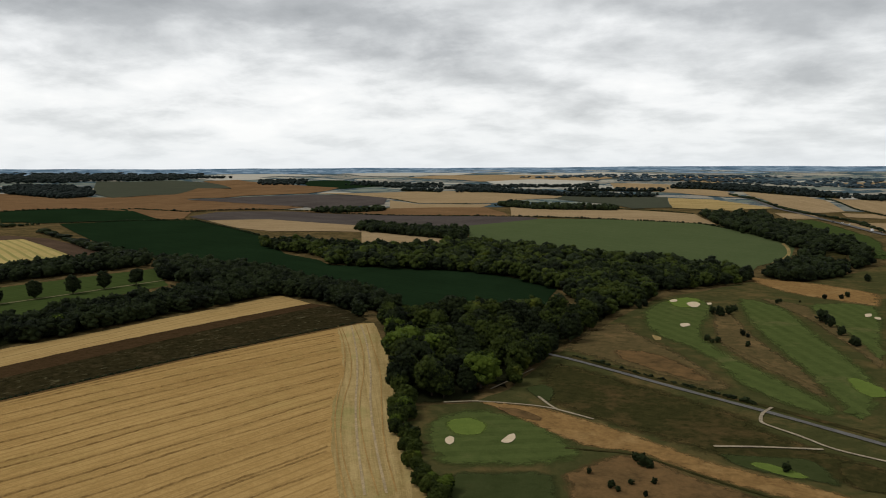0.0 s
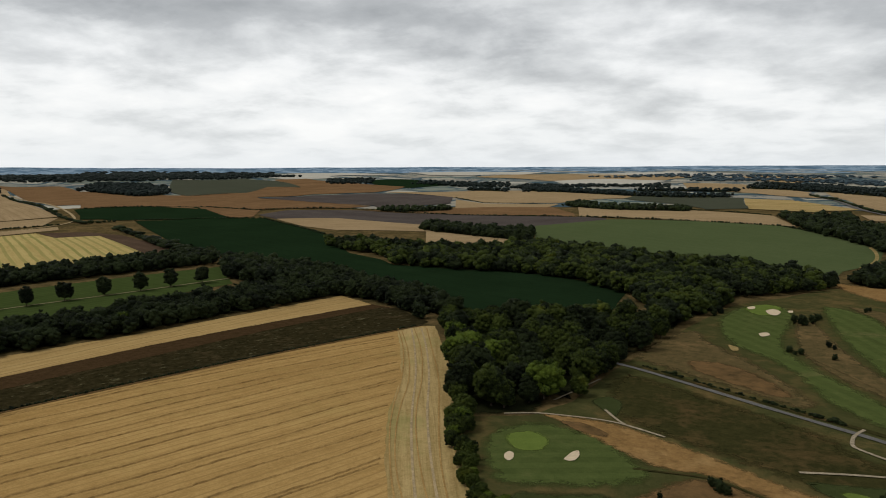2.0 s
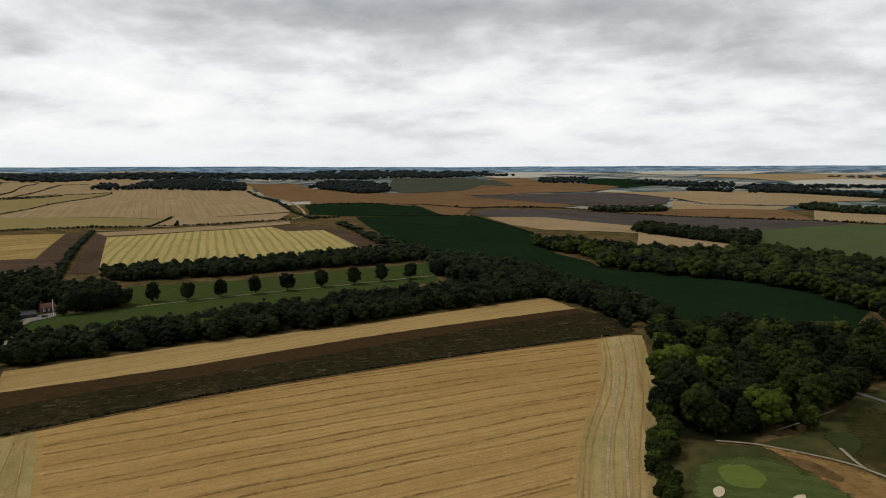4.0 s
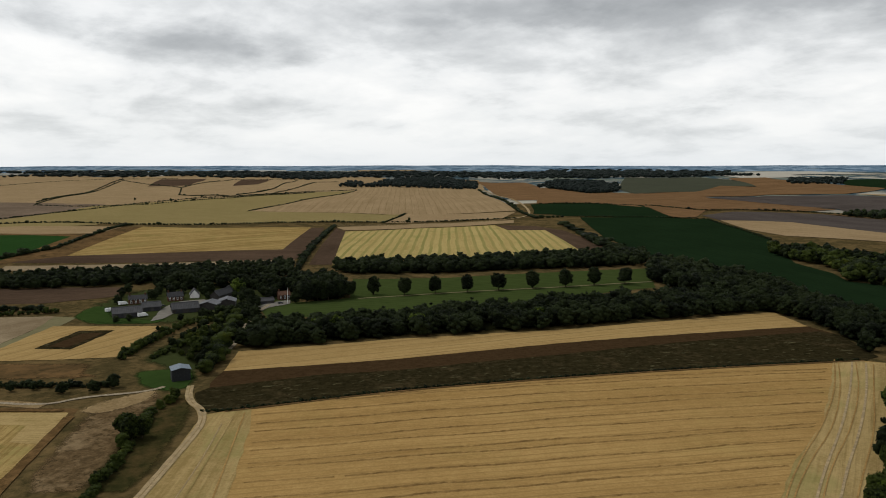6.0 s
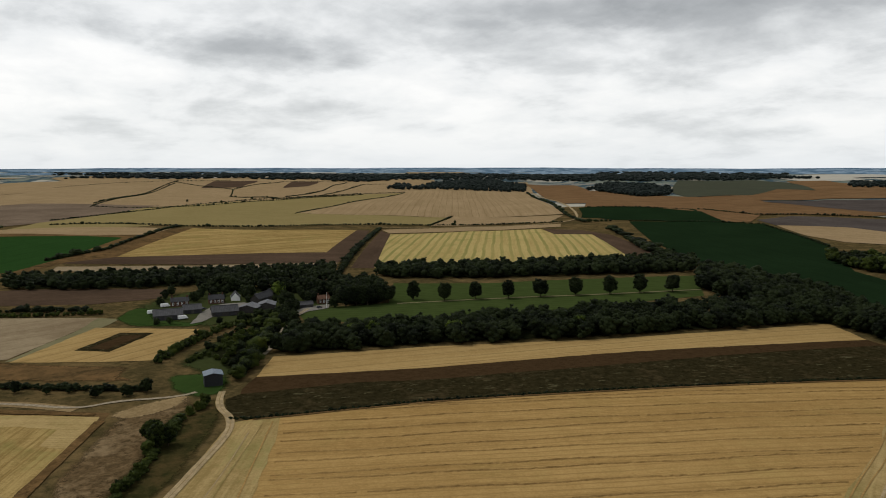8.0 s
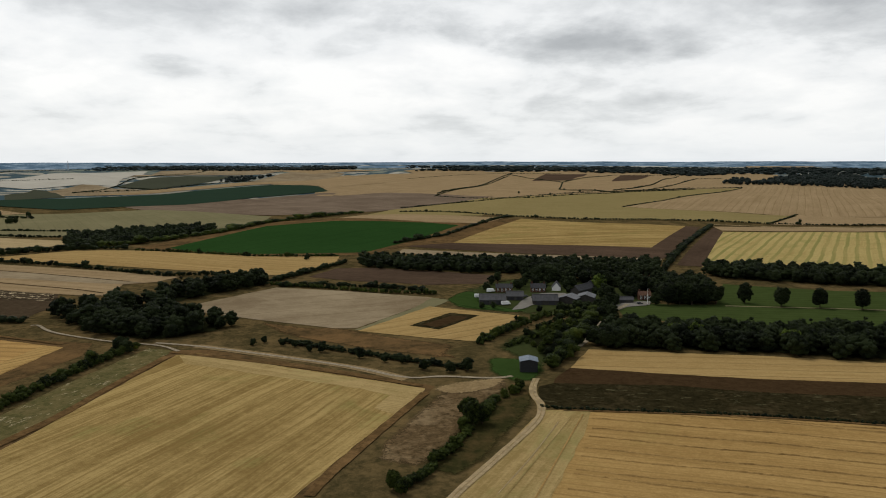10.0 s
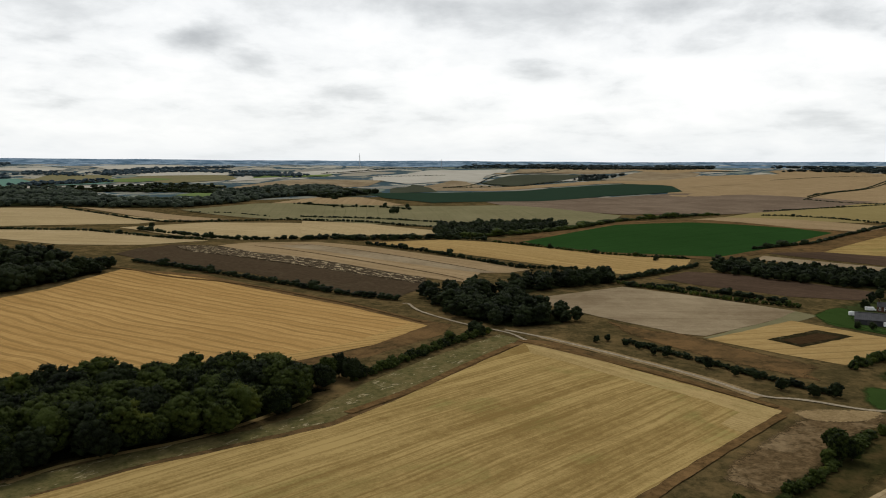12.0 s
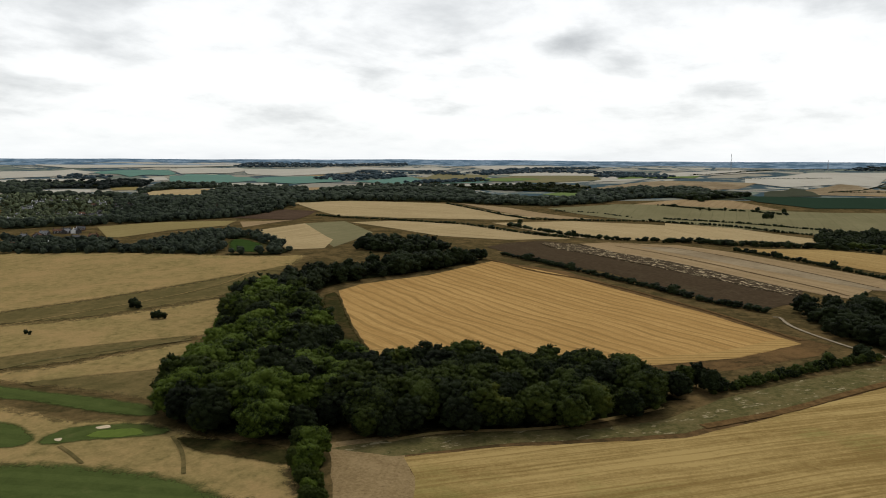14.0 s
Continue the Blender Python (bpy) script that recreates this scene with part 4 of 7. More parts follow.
def mast(label, x, y, height):
    top = placed("radio_mast", label, "mast", x, y, 0)
    legs = [(math.cos(a) * 3.0, math.sin(a) * 3.0) for a in (0.0, 2.094, 4.189)]

    def bar(bm, a, b, r):
        a, b = Vector(a), Vector(b)
        m = Matrix.Translation((a + b) / 2) @ (b - a).to_track_quat("Z", "Y").to_matrix().to_4x4()
        bmesh.ops.create_cone(bm, cap_ends=True, segments=5, radius1=r, radius2=r, depth=(b - a).length, matrix=m)

    for lx, ly in legs:
        bm = bmesh.new()
        bar(bm, (lx, ly, -2), (lx * 0.15, ly * 0.15, height), 0.5)
        part("leg", bm, GALVANISED, top)
    for k in range(10):
        z0, z1 = height * k / 10, height * (k + 1) / 10
        for i in range(3):
            bm = bmesh.new()
            j = (i + 1) % 3
            s0, s1 = 1 - 0.85 * z0 / height, 1 - 0.85 * z1 / height
            bar(bm, (legs[i][0] * s0, legs[i][1] * s0, z0), (legs[j][0] * s1, legs[j][1] * s1, z1), 0.22)
            part("brace", bm, GALVANISED, top)
    return top


def village(seed, count, points):
    """Houses set at odd angles among the trees."""
    rng = random.Random(seed)
    xs, ys = [p[0] for p in points], [p[1] for p in points]
    done = 0
    while done < count:
        x, y = rng.uniform(min(xs), max(xs)), rng.uniform(min(ys), max(ys))
        if not inside(x, y, points):
            continue
        wall = rng.choice((WHITE_WALL, BRICK, STONE_WALL, STONE_WALL))
        roof = rng.choice((ROOF_TILE, ROOF_DARK, ASBESTOS_PALE, ASBESTOS))
        look_of = {WHITE_WALL.name: "white rendered", BRICK.name: "brick", STONE_WALL.name: "grey"}[wall.name]
        cover = {ROOF_TILE.name: "brown tile", ROOF_DARK.name: "dark slate", ASBESTOS_PALE.name: "pale grey", ASBESTOS.name: "grey"}[roof.name]
        house("%s village house with %s roof among trees" % (look_of, cover), x, y, rng.uniform(9, 13), rng.uniform(6.5, 8), rng.uniform(2.8, 3.6), rng.uniform(2.2, 2.8), rng.uniform(0, 180), wall, roof, "village houses")
        done += 1

# The plan: fields, ways, woods, hedges and buildings (metres east, north).
main_field = field("stubble_field", "golden cut stubble field with straw rows and wheel tracks", STUBBLE, 61.1, [(-297, 160), (-296, 168), (-272, 239), (-235, 312), (-209, 364), (-159, 459), (-150, 463), (-118, 385), (-95, 327), (-87, 294), (-79, 267), (-64, 236), (-52, 210), (-5, 150), (-60, 40), (-150, 60), (-233, 114)], 1)
windrows(main_field, 61.1, 80, 420, (12.5, 8.5, 12.5, 12.5, 4.5, 12.5, 10.0), [(-289, 178), (-269, 238), (-233, 309), (-207, 361), (-176, 422), (-167, 435), (-148, 392), (-131, 351), (-117, 304), (-104, 262), (-91, 230), (-79, 205), (-30, 140), (-60, 50), (-125, 75), (-213, 137), (-252, 160)])
field("headland", "pale stubble headland with curving wheel tracks", HEADLAND, 110.3, [(-170, 447), (-150, 463), (-118, 385), (-95, 327), (-87, 294), (-79, 267), (-64, 236), (-52, 210), (-5, 150), (-30, 140), (-78, 205), (-94, 240), (-112, 288), (-126, 340), (-149, 399)], 2)
field("headland", "pale stubble headland beside the farm track", HEADLAND, 145.9, [(-297, 160), (-292, 179), (-264, 165), (-214, 135), (-130, 70), (-150, 60), (-233, 114)], 2)
field("bean_strip", "dark withered uncut crop strip between stubble fields", BEAN, 66.6, [(-335, 178), (-321, 226), (-301, 260), (-266, 345), (-237, 431), (-207, 512), (-193, 511), (-158, 474), (-159, 459), (-209, 364), (-235, 312), (-272, 239), (-296, 168), (-309, 162), (-331, 169)], 2)
field("bean_strip", "brown withered crop strip beside the stubble", BEAN_BROWN, 66.6, [(-360, 195), (-339, 236), (-320, 273), (-284, 365), (-248, 449), (-218, 521), (-193, 511), (-231, 423), (-260, 338), (-294, 255), (-314, 222), (-324, 170), (-348, 185)], 1)
field("stubble_strip", "narrow golden stubble strip below the wood", WHEAT, 70.8, [(-396, 219), (-360, 301), (-308, 391), (-280, 466), (-255, 548), (-218, 521), (-248, 449), (-284, 365), (-320, 273), (-339, 236), (-360, 195)], 2)
field("park_grass", "green parkland meadow between tree belts", PARK_GRASS, 62.4, [(-583, 413), (-523, 475), (-469, 566), (-431, 646), (-364, 565), (-383, 473), (-407, 382), (-440, 327), (-473, 275), (-502, 284), (-519, 306), (-502, 359)], 1)
way("path", "thin pale path along the meadow", PASTURE, 3, [(-495, 362), (-462, 427), (-413, 505), (-382, 586)], 4)
field("striped_field", "pale stubble field with green stripes", STRIPED, 140.6, [(-990, 656), (-984, 801), (-913, 894), (-814, 831), (-764, 857), (-539, 682), (-568, 588), (-679, 448)], 1)
field("plough_strip", "dark ploughed strip beside the striped stubble", PLOUGHED, 146, [(-1048, 674), (-990, 656), (-679, 448), (-693, 428), (-812, 509)], 1)
field("plough_strip", "brown rough strip at the field end", PLOUGHED, -29.4, [(-908, 895), (-828, 904), (-736, 868), (-606, 776), (-527, 720), (-535, 680), (-764, 857), (-814, 831)], 1)
field("stubble_strip", "thin buff stubble strip under the hedge", BUFF, 72.2, [(-1067, 685), (-1058, 858), (-954, 978), (-912, 937), (-993, 808), (-1008, 665)], 1)
field("stubble_field", "pale golden stubble field", STUBBLE_B, 95.3, [(-1232, 430), (-1073, 643), (-819, 463), (-863, 350), (-911, 246)], 2)
field("brown_margin", "brown margin round the stubble", PLOUGHED, 54, [(-911, 246), (-863, 350), (-819, 463), (-1073, 643), (-1064, 662), (-817, 500), (-735, 434), (-798, 303), (-894, 183)], 1)
field("chalk_strip", "pale strip of bare chalky soil", FALLOW, 61.4, [(-870, 179), (-790, 300), (-735, 434), (-705, 412), (-745, 286), (-841, 169)], 1)
field("brown_margin", "brown grass margin beside the hedge", BROWN_VERGE, 145.7, [(-1220, 384), (-1232, 430), (-911, 246), (-894, 183), (-914, 180), (-990, 251)], 1)
field("beet_field", "bright green root crop field", GREEN_CROP, 136.9, [(-905, -84), (-1002, -38), (-1118, 16), (-1168, 117), (-1135, 256), (-1107, 296), (-947, 206), (-851, 134), (-853, 14), (-872, -51)], 2)
field("brown_margin", "brown grass margin round the green crop", BROWN_VERGE, 136.9, [(-920, -123), (-1054, -43), (-1189, 13), (-1235, 120), (-1142, 349), (-920, 216), (-834, 132), (-838, 15), (-864, -81)], 1)
field("stubble_strip", "buff stubble strip above the green crop", BUFF, 81.5, [(-1233, 125), (-1310, 173), (-1234, 400), (-1140, 340), (-1143, 257)], 3)
field("olive_field", "wide ripening olive-yellow field", OLIVE, 86, [(-1540, 266), (-1633, 376), (-1707, 573), (-1751, 800), (-1988, 1148), (-2010, 1318), (-1556, 851), (-1451, 707), (-1342, 790), (-1233, 893), (-1241, 954), (-1108, 820), (-1202, 625), (-1288, 389), (-1370, 241)], 1)
field("olive_field", "wide ripening olive-yellow field", OLIVE, 131, [(-1224, 147), (-1549, 251), (-1769, 492), (-1703, 673), (-1403, 425), (-1271, 371), (-1232, 175)], 1)
field("wheat_field", "buff stubble field on the hill with faint rows", BUFF, 144, [(-2005, 1325), (-2068, 1398), (-1936, 1527), (-1811, 1658), (-1511, 1433), (-1086, 1113), (-1178, 1006), (-1229, 904), (-1342, 790), (-1450, 709), (-1556, 851)], 2)
field("stubble_strip", "buff stubble strip under the hill", BUFF, 74.1, [(-1230, 953), (-1070, 1098), (-1001, 995), (-1064, 914), (-1103, 804)], 2)
field("hill_field", "tan stubble on the far hill", BUFF, 143.4, [(-2897, 463), (-3087, 674), (-3045, 923), (-2308, 587), (-1944, 416), (-2059, 342)], 1)
field("hill_field", "tan stubble on the far hill", BUFF, 130.5, [(-2860, 869), (-2926, 1099), (-2565, 912), (-2531, 723), (-1934, 438), (-1747, 573), (-2199, 837), (-1742, 885), (-2430, 939)], 1)
field("hill_field", "tan stubble on the far hill", BUFF, 109.7, [(-2814, 1112), (-3093, 1378), (-2939, 1619), (-2229, 1158), (-1895, 878), (-2199, 837), (-2495, 963)], 1)
field("dark_field", "dark brown field on the far hill", PLOUGHED, 135.6, [(-3105, 1094), (-3176, 1311), (-2560, 1006), (-2603, 877)], 2)
field("dark_field", "brown field on the far hill", PLOUGHED, 141.7, [(-3013, 1393), (-2975, 1504), (-2535, 1244), (-2489, 1128)], 2)
field("hill_field", "tan stubble below the far wood", BUFF, 126.2, [(-1967, 1028), (-2360, 1376), (-2414, 1505), (-2129, 1329), (-2030, 1331), (-1988, 1148)], 1)
field("orange_field", "orange-brown stubble on the far slope", ORANGE, 42.5, [(-2394, 2143), (-1956, 2004), (-1585, 1730), (-1396, 1811), (-1197, 1796), (-1311, 2230), (-1132, 2205), (-1045, 1692), (-854, 1730), (-723, 1686), (-794, 1457), (-1000, 1469), (-1277, 1291), (-1675, 1594)], 1)
field("orange_field", "orange-brown stubble on the far slope", ORANGE, 86.1, [(-1675, 1804), (-1554, 1834), (-1421, 1737), (-1282, 1757), (-1266, 2020), (-1411, 2393), (-1262, 2356), (-1710, 2948), (-1630, 3096), (-1145, 2602), (-931, 2497), (-894, 2134), (-1089, 2101), (-1069, 1757), (-961, 1602), (-699, 1650), (-727, 1529), (-838, 1376), (-1078, 1349), (-1153, 1239)], 2)
field("grey_field", "grey tilled soil on the far slope", SLATE, 60.5, [(-1004, 1663), (-1059, 2043), (-861, 2056), (-575, 1895), (-529, 1721), (-654, 1608), (-705, 1664), (-872, 1652)], 3)
field("grey_field", "grey-green field on the far slope", GREY_CROP, 89.9, [(-2007, 2650), (-1876, 2955), (-1659, 2869), (-1273, 2377), (-1395, 2365), (-1266, 2020), (-1303, 1785), (-1486, 1947)], 2)
field("orange_patch", "orange stubble corner", ORANGE, -25.1, [(-994, 1401), (-840, 1402), (-775, 1263), (-799, 1228)], 3)
field("beet_field", "dark green root crop field with soft edges", DARK_CROP, -30.6, [(-899, 1090), (-828, 1210), (-740, 1242), (-611, 1118), (-496, 996), (-434, 894), (-363, 798), (-311, 763), (-281, 726), (-216, 738), (-156, 736), (-106, 701), (-44, 653), (-48, 554), (-111, 523), (-180, 526), (-226, 552), (-296, 607), (-347, 632), (-451, 705), (-538, 762), (-634, 831)], 1)
field("beet_field", "dark green root crop field beyond the hedge", DARK_CROP, 47.3, [(-1136, 1221), (-1077, 1331), (-972, 1383), (-780, 1224), (-924, 1113), (-1007, 1081)], 1)
field("beet_field", "dark green root crop field beyond the hedge", DARK_CROP, 27.8, [(-1153, 1221), (-1082, 1340), (-986, 1390), (-805, 1237), (-929, 1088), (-1018, 1099)], 2)
field("stubble_field", "pale orange stubble behind the wood", BUFF, -6.9, [(-710, 1235), (-612, 1287), (-409, 1201), (-361, 1060), (-495, 1039), (-580, 1097)], 2)
field("stubble_field", "pale orange stubble behind the wood", BUFF, 5.2, [(-372, 1091), (-290, 1115), (-218, 1065), (-185, 906), (-295, 865)], 2)
field("grey_field", "grey-green tilled field", SLATE, -0.7, [(-786, 1299), (-781, 1396), (-674, 1528), (-440, 1509), (-200, 1396), (-133, 1347), (-111, 1220), (-237, 1117), (-409, 1201), (-612, 1287), (-710, 1235)], 1)
field("sage_field", "sage green crop field behind the wood", SAGE, -37.2, [(-234, 1237), (-121, 1324), (13, 1312), (138, 1289), (170, 1209), (217, 1085), (221, 1011), (197, 918), (171, 876), (149, 847), (125, 765), (58, 865), (-59, 967), (-192, 1016)], 2)
field("stubble_strip", "orange stubble strip between hedges", ORANGE, -15.5, [(-680, 1542), (-539, 1585), (-450, 1634), (-279, 1680), (-205, 1469), (-188, 1381), (-357, 1463), (-520, 1529)], 2)
field("stubble_field", "buff stubble field between hedges", BUFF, 21.9, [(-863, 2125), (-601, 2185), (-294, 2158), (-139, 2236), (-154, 2008), (-289, 1825), (-459, 1768), (-562, 1878)], 2)
field("stubble_field", "pale stubble field", BUFF, 17, [(-546, 1825), (-451, 1736), (-284, 1793), (-292, 1677), (-487, 1625)], 2)
field("stubble_field", "buff stubble field with a hedge", BUFF, -20.7, [(-231, 1726), (15, 1558), (144, 1446), (161, 1278), (13, 1312), (-182, 1380)], 3)
field("grey_field", "grey-green field behind a wood", GREY_CROP, 14.7, [(-140, 2257), (141, 2159), (115, 1593), (38, 1580), (-8, 1742), (-154, 2008)], 2)
field("stubble_field", "pale stubble field with rows", HEADLAND, -5.2, [(142, 2137), (243, 2032), (331, 1721), (222, 1513), (114, 1577)], 3)
field("stubble_field", "pale buff stubble on the far plain", BUFF, -52.6, [(-14, 2798), (174, 2693), (333, 2394), (324, 2124), (188, 2386), (6, 2495)], 1)
field("stubble_field", "warm stubble field on the plain", BUFF, -82.4, [(370, 2378), (482, 2286), (481, 1927), (451, 1656), (365, 1578), (352, 1833)], 1)
field("stubble_field", "warm stubble field on the plain", BUFF, -91.7, [(514, 2011), (631, 1995), (511, 1608), (481, 1711)], 1)
field("stubble_field", "buff stubble field on the plain", BUFF, -25.5, [(434, 1614), (511, 1608), (475, 1496), (405, 1470)], 1)
field("stubble_field", "buff stubble field on the plain", BUFF, -48.2, [(286, 1482), (358, 1506), (340, 1390), (284, 1380)], 1)
field("stubble_field", "buff stubble field", BUFF, -74.7, [(359, 1331), (426, 1339), (384, 1206), (362, 1255)], 1)
field("meadow", "green meadow beyond the curved wood", PARK_GRASS, -83.1, [(285, 1363), (335, 1370), (355, 1112), (274, 853), (301, 997), (301, 1138), (290, 1248)], 1, 2)
field("meadow", "brown rough pasture inside the curved wood", DARK_ROUGH, 0, [(259, 1053), (284, 1026), (260, 916), (229, 863), (220, 917)], 1, 2)
field("golf_rough", "green and brown golf course rough", GOLF_ROUGH, 0, [(-58, 304), (-44, 329), (-34, 379), (-12, 461), (7, 520), (33, 595), (76, 652), (118, 721), (173, 735), (274, 853), (420, 560), (300, 150), (60, 120), (-52, 211), (-65, 246), (-83, 295)], 1)
field("stubble_field", "golden stubble field with long rows", STUBBLE_B, 149.8, [(-420, -4), (-423, 6), (-356, 95), (-338, 117), (-320, 108), (-276, 83), (-227, 57), (-130, 70), (-130, -60), (-174, -99), (-183, -113), (-212, -95), (-240, -72), (-265, -52), (-294, -42), (-340, -28)], 2)
field("brown_margin", "brown dry grass margin round the stubble", BROWN_VERGE, 162.1, [(-432, -6), (-430, 12), (-365, 95), (-341, 122), (-317, 110), (-271, 85), (-226, 59), (-120, 60), (-120, -70), (-173, -102), (-183, -117), (-215, -98), (-244, -74), (-272, -55), (-303, -45), (-350, -31)], 0)
field("wheat_strip", "pale trampled strip beside the stubble", TRAMPLED, -134.1, [(-174, -141), (-196, -130), (-165, -87), (-125, -75), (-145, -104)], 1)
field("chalky_bank", "grassy bank with flecks of bare chalk", CHALK_ROUGH, 154.8, [(-438, -21), (-367, -47), (-318, -61), (-279, -66), (-252, -79), (-225, -105), (-190, -128), (-171, -137), (-181, -116), (-214, -97), (-243, -74), (-270, -54), (-302, -45), (-348, -30), (-430, -7)], 1)
field("stubble_field", "golden stubble field with curved tramlines", CURVED, 71.3, [(-376, -376), (-407, -384), (-474, -374), (-571, -384), (-560, -295), (-528, -214), (-495, -142), (-462, -89), (-448, -68), (-390, -82), (-346, -107), (-323, -141), (-298, -174), (-275, -203), (-265, -217), (-306, -280)], 1)
field("rough_strip", "rough grass and low plants beside the stubble", DARK_ROUGH, 59.8, [(-352, -369), (-376, -376), (-306, -280), (-265, -217), (-253, -213), (-284, -271)], 1, 1)
field("brown_margin", "brown rough margin below the stubble", BROWN_VERGE, 150.3, [(-571, -384), (-577, -306), (-510, -149), (-469, -87), (-457, -55), (-428, -53), (-368, -74), (-330, -99), (-310, -132), (-290, -168), (-265, -193), (-275, -203)], 0)
field("stubble_field", "gold stubble field with long rows", WHEAT, 61.3, [(-863, -270), (-912, -187), (-887, -104), (-838, 15), (-828, 104), (-776, 98), (-711, 42), (-735, -1), (-775, -94), (-816, -189)], 2)
field("stubble_field", "yellow stubble field between hedges", PALE_WHEAT, 88.8, [(-925, -666), (-1074, -619), (-1098, -490), (-1082, -352), (-1033, -194), (-961, -237), (-958, -340), (-866, -427), (-857, -479), (-889, -586)], 1)
field("stubble_field", "yellow stubble field between hedges", PALE_WHEAT, 57.6, [(-1135, -483), (-1113, -358), (-1026, -195), (-968, -236), (-961, -301), (-948, -394)], 2)
field("stubble_field", "pale stubble field with a chalk edge", PALE_WHEAT, 102.9, [(-756, -800), (-830, -780), (-871, -666), (-849, -528), (-838, -467), (-759, -507), (-728, -592), (-745, -693)], 1)
field("stubble_field", "wide yellow stubble field", PALE_WHEAT, 115.6, [(-921, -1168), (-1012, -1096), (-1128, -942), (-1105, -708), (-1005, -694), (-878, -829), (-844, -931)], 1)
field("stubble_strip", "pale narrow stubble strip", BUFF, 101.6, [(-1156, -936), (-1183, -830), (-1153, -624), (-1099, -669), (-1118, -780)], 1)
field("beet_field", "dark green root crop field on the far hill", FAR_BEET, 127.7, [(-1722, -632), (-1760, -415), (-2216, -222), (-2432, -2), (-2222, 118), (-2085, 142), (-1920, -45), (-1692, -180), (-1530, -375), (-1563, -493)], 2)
field("tan_field", "tan stubble on the far hill", BUFF, 131.6, [(-2074, -441), (-2351, -239), (-2579, -81), (-3253, 265), (-3019, 475), (-2386, 317), (-2155, 140), (-2330, 103), (-2509, -4), (-2263, -228)], 1)
field("tan_field", "tan stubble on the far hill", BUFF, 137.2, [(-2018, 150), (-2244, 268), (-2735, 519), (-2768, 756), (-2505, 652), (-1901, 423), (-2028, 294)], 1)
field("plough_field", "brown ploughed field behind the farm", PLOUGHED, 70.5, [(-697, 69), (-744, 97), (-739, 130), (-692, 199), (-659, 241), (-624, 219), (-628, 167), (-666, 103)], 1)
field("farmyard_grass", "green grass by the farm", LUSH, 0, [(-533, 164), (-587, 199), (-581, 208), (-525, 203), (-516, 224), (-502, 208)], 2, 2)
field("lawn", "green lawn in front of the shed", LUSH, 0, [(-391, 159), (-385, 175), (-368, 187), (-340, 172), (-339, 160), (-359, 151)], 2, 2)
field("rough_strip", "brown rough strip below the plots", BROWN_VERGE, 0, [(-506, 33), (-476, 70), (-480, 83), (-443, 119), (-421, 152), (-399, 138), (-387, 145), (-414, 100), (-457, 52)], 1, 1)
field("scrub_ground", "bare scrubby ground beside the stubble", SCRUB_GROUND, 138.6, [(-349, 158), (-342, 136), (-333, 122), (-259, 82), (-243, 101), (-276, 124), (-321, 154)], 1, 1)
field("dark_scrub", "dark scrubby bank", DARK_ROUGH, 0, [(-339, 160), (-331, 169), (-299, 157), (-233, 114), (-246, 97), (-280, 119), (-316, 136)], 1, 1)
field("orchard_rough", "rough grass with scrub by the farm", DARK_MOWN, 0, [(-414, 167), (-468, 214), (-490, 258), (-457, 255), (-383, 205), (-361, 178), (-379, 173)], 1, 1)
field("wood_margin", "dark rough ground below the wood", DARK_ROUGH, 0, [(-140, -189), (-154, -167), (-164, -148), (-152, -132), (-143, -156), (-136, -170)], 3, 2)
field("paddock", "pale stubble paddock near the village", OLIVE, 10, [(-480, -1030), (-575, -1035), (-665, -961), (-605, -896), (-524, -906), (-439, -875), (-433, -893)], 1)
field("stubble_field", "two-toned stubble field near the village", PALE_WHEAT, -165.3, [(-593, -808), (-698, -834), (-592, -642), (-521, -571), (-481, -590)], 2)
field("plough_field", "olive fallow field near the village", PASTURE, 10, [(-698, -834), (-763, -822), (-689, -678), (-535, -573)], 1)
field("meadow", "small bright green meadow", LUSH, 0, [(-507, -739), (-533, -730), (-498, -640), (-450, -586), (-436, -626)], 2, 2)
field("stubble_field", "small buff field by the village", BUFF, 10, [(-654, -936), (-725, -898), (-607, -856)], 1)
field("plough_field", "brown field by the village", PLOUGHED, 10, [(-702, -1035), (-845, -1092), (-870, -1024), (-725, -898)], 1)
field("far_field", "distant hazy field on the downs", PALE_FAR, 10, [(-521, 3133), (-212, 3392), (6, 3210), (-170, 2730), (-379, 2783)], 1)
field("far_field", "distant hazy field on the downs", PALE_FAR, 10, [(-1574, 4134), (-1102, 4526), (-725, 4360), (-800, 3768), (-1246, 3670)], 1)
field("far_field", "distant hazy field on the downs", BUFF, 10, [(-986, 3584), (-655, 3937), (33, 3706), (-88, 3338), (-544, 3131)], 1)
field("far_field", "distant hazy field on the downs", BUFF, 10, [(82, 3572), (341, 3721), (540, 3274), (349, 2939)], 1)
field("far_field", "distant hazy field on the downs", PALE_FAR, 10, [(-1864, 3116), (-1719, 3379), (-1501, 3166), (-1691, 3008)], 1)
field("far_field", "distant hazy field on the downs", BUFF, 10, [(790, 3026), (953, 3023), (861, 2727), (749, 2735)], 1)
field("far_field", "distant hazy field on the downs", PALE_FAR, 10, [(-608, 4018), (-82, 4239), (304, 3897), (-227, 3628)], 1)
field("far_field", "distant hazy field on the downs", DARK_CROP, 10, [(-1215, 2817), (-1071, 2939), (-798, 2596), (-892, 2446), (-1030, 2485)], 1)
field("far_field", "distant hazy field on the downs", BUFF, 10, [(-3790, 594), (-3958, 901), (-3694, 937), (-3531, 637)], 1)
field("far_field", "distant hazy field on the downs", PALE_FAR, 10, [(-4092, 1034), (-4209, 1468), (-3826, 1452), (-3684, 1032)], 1)
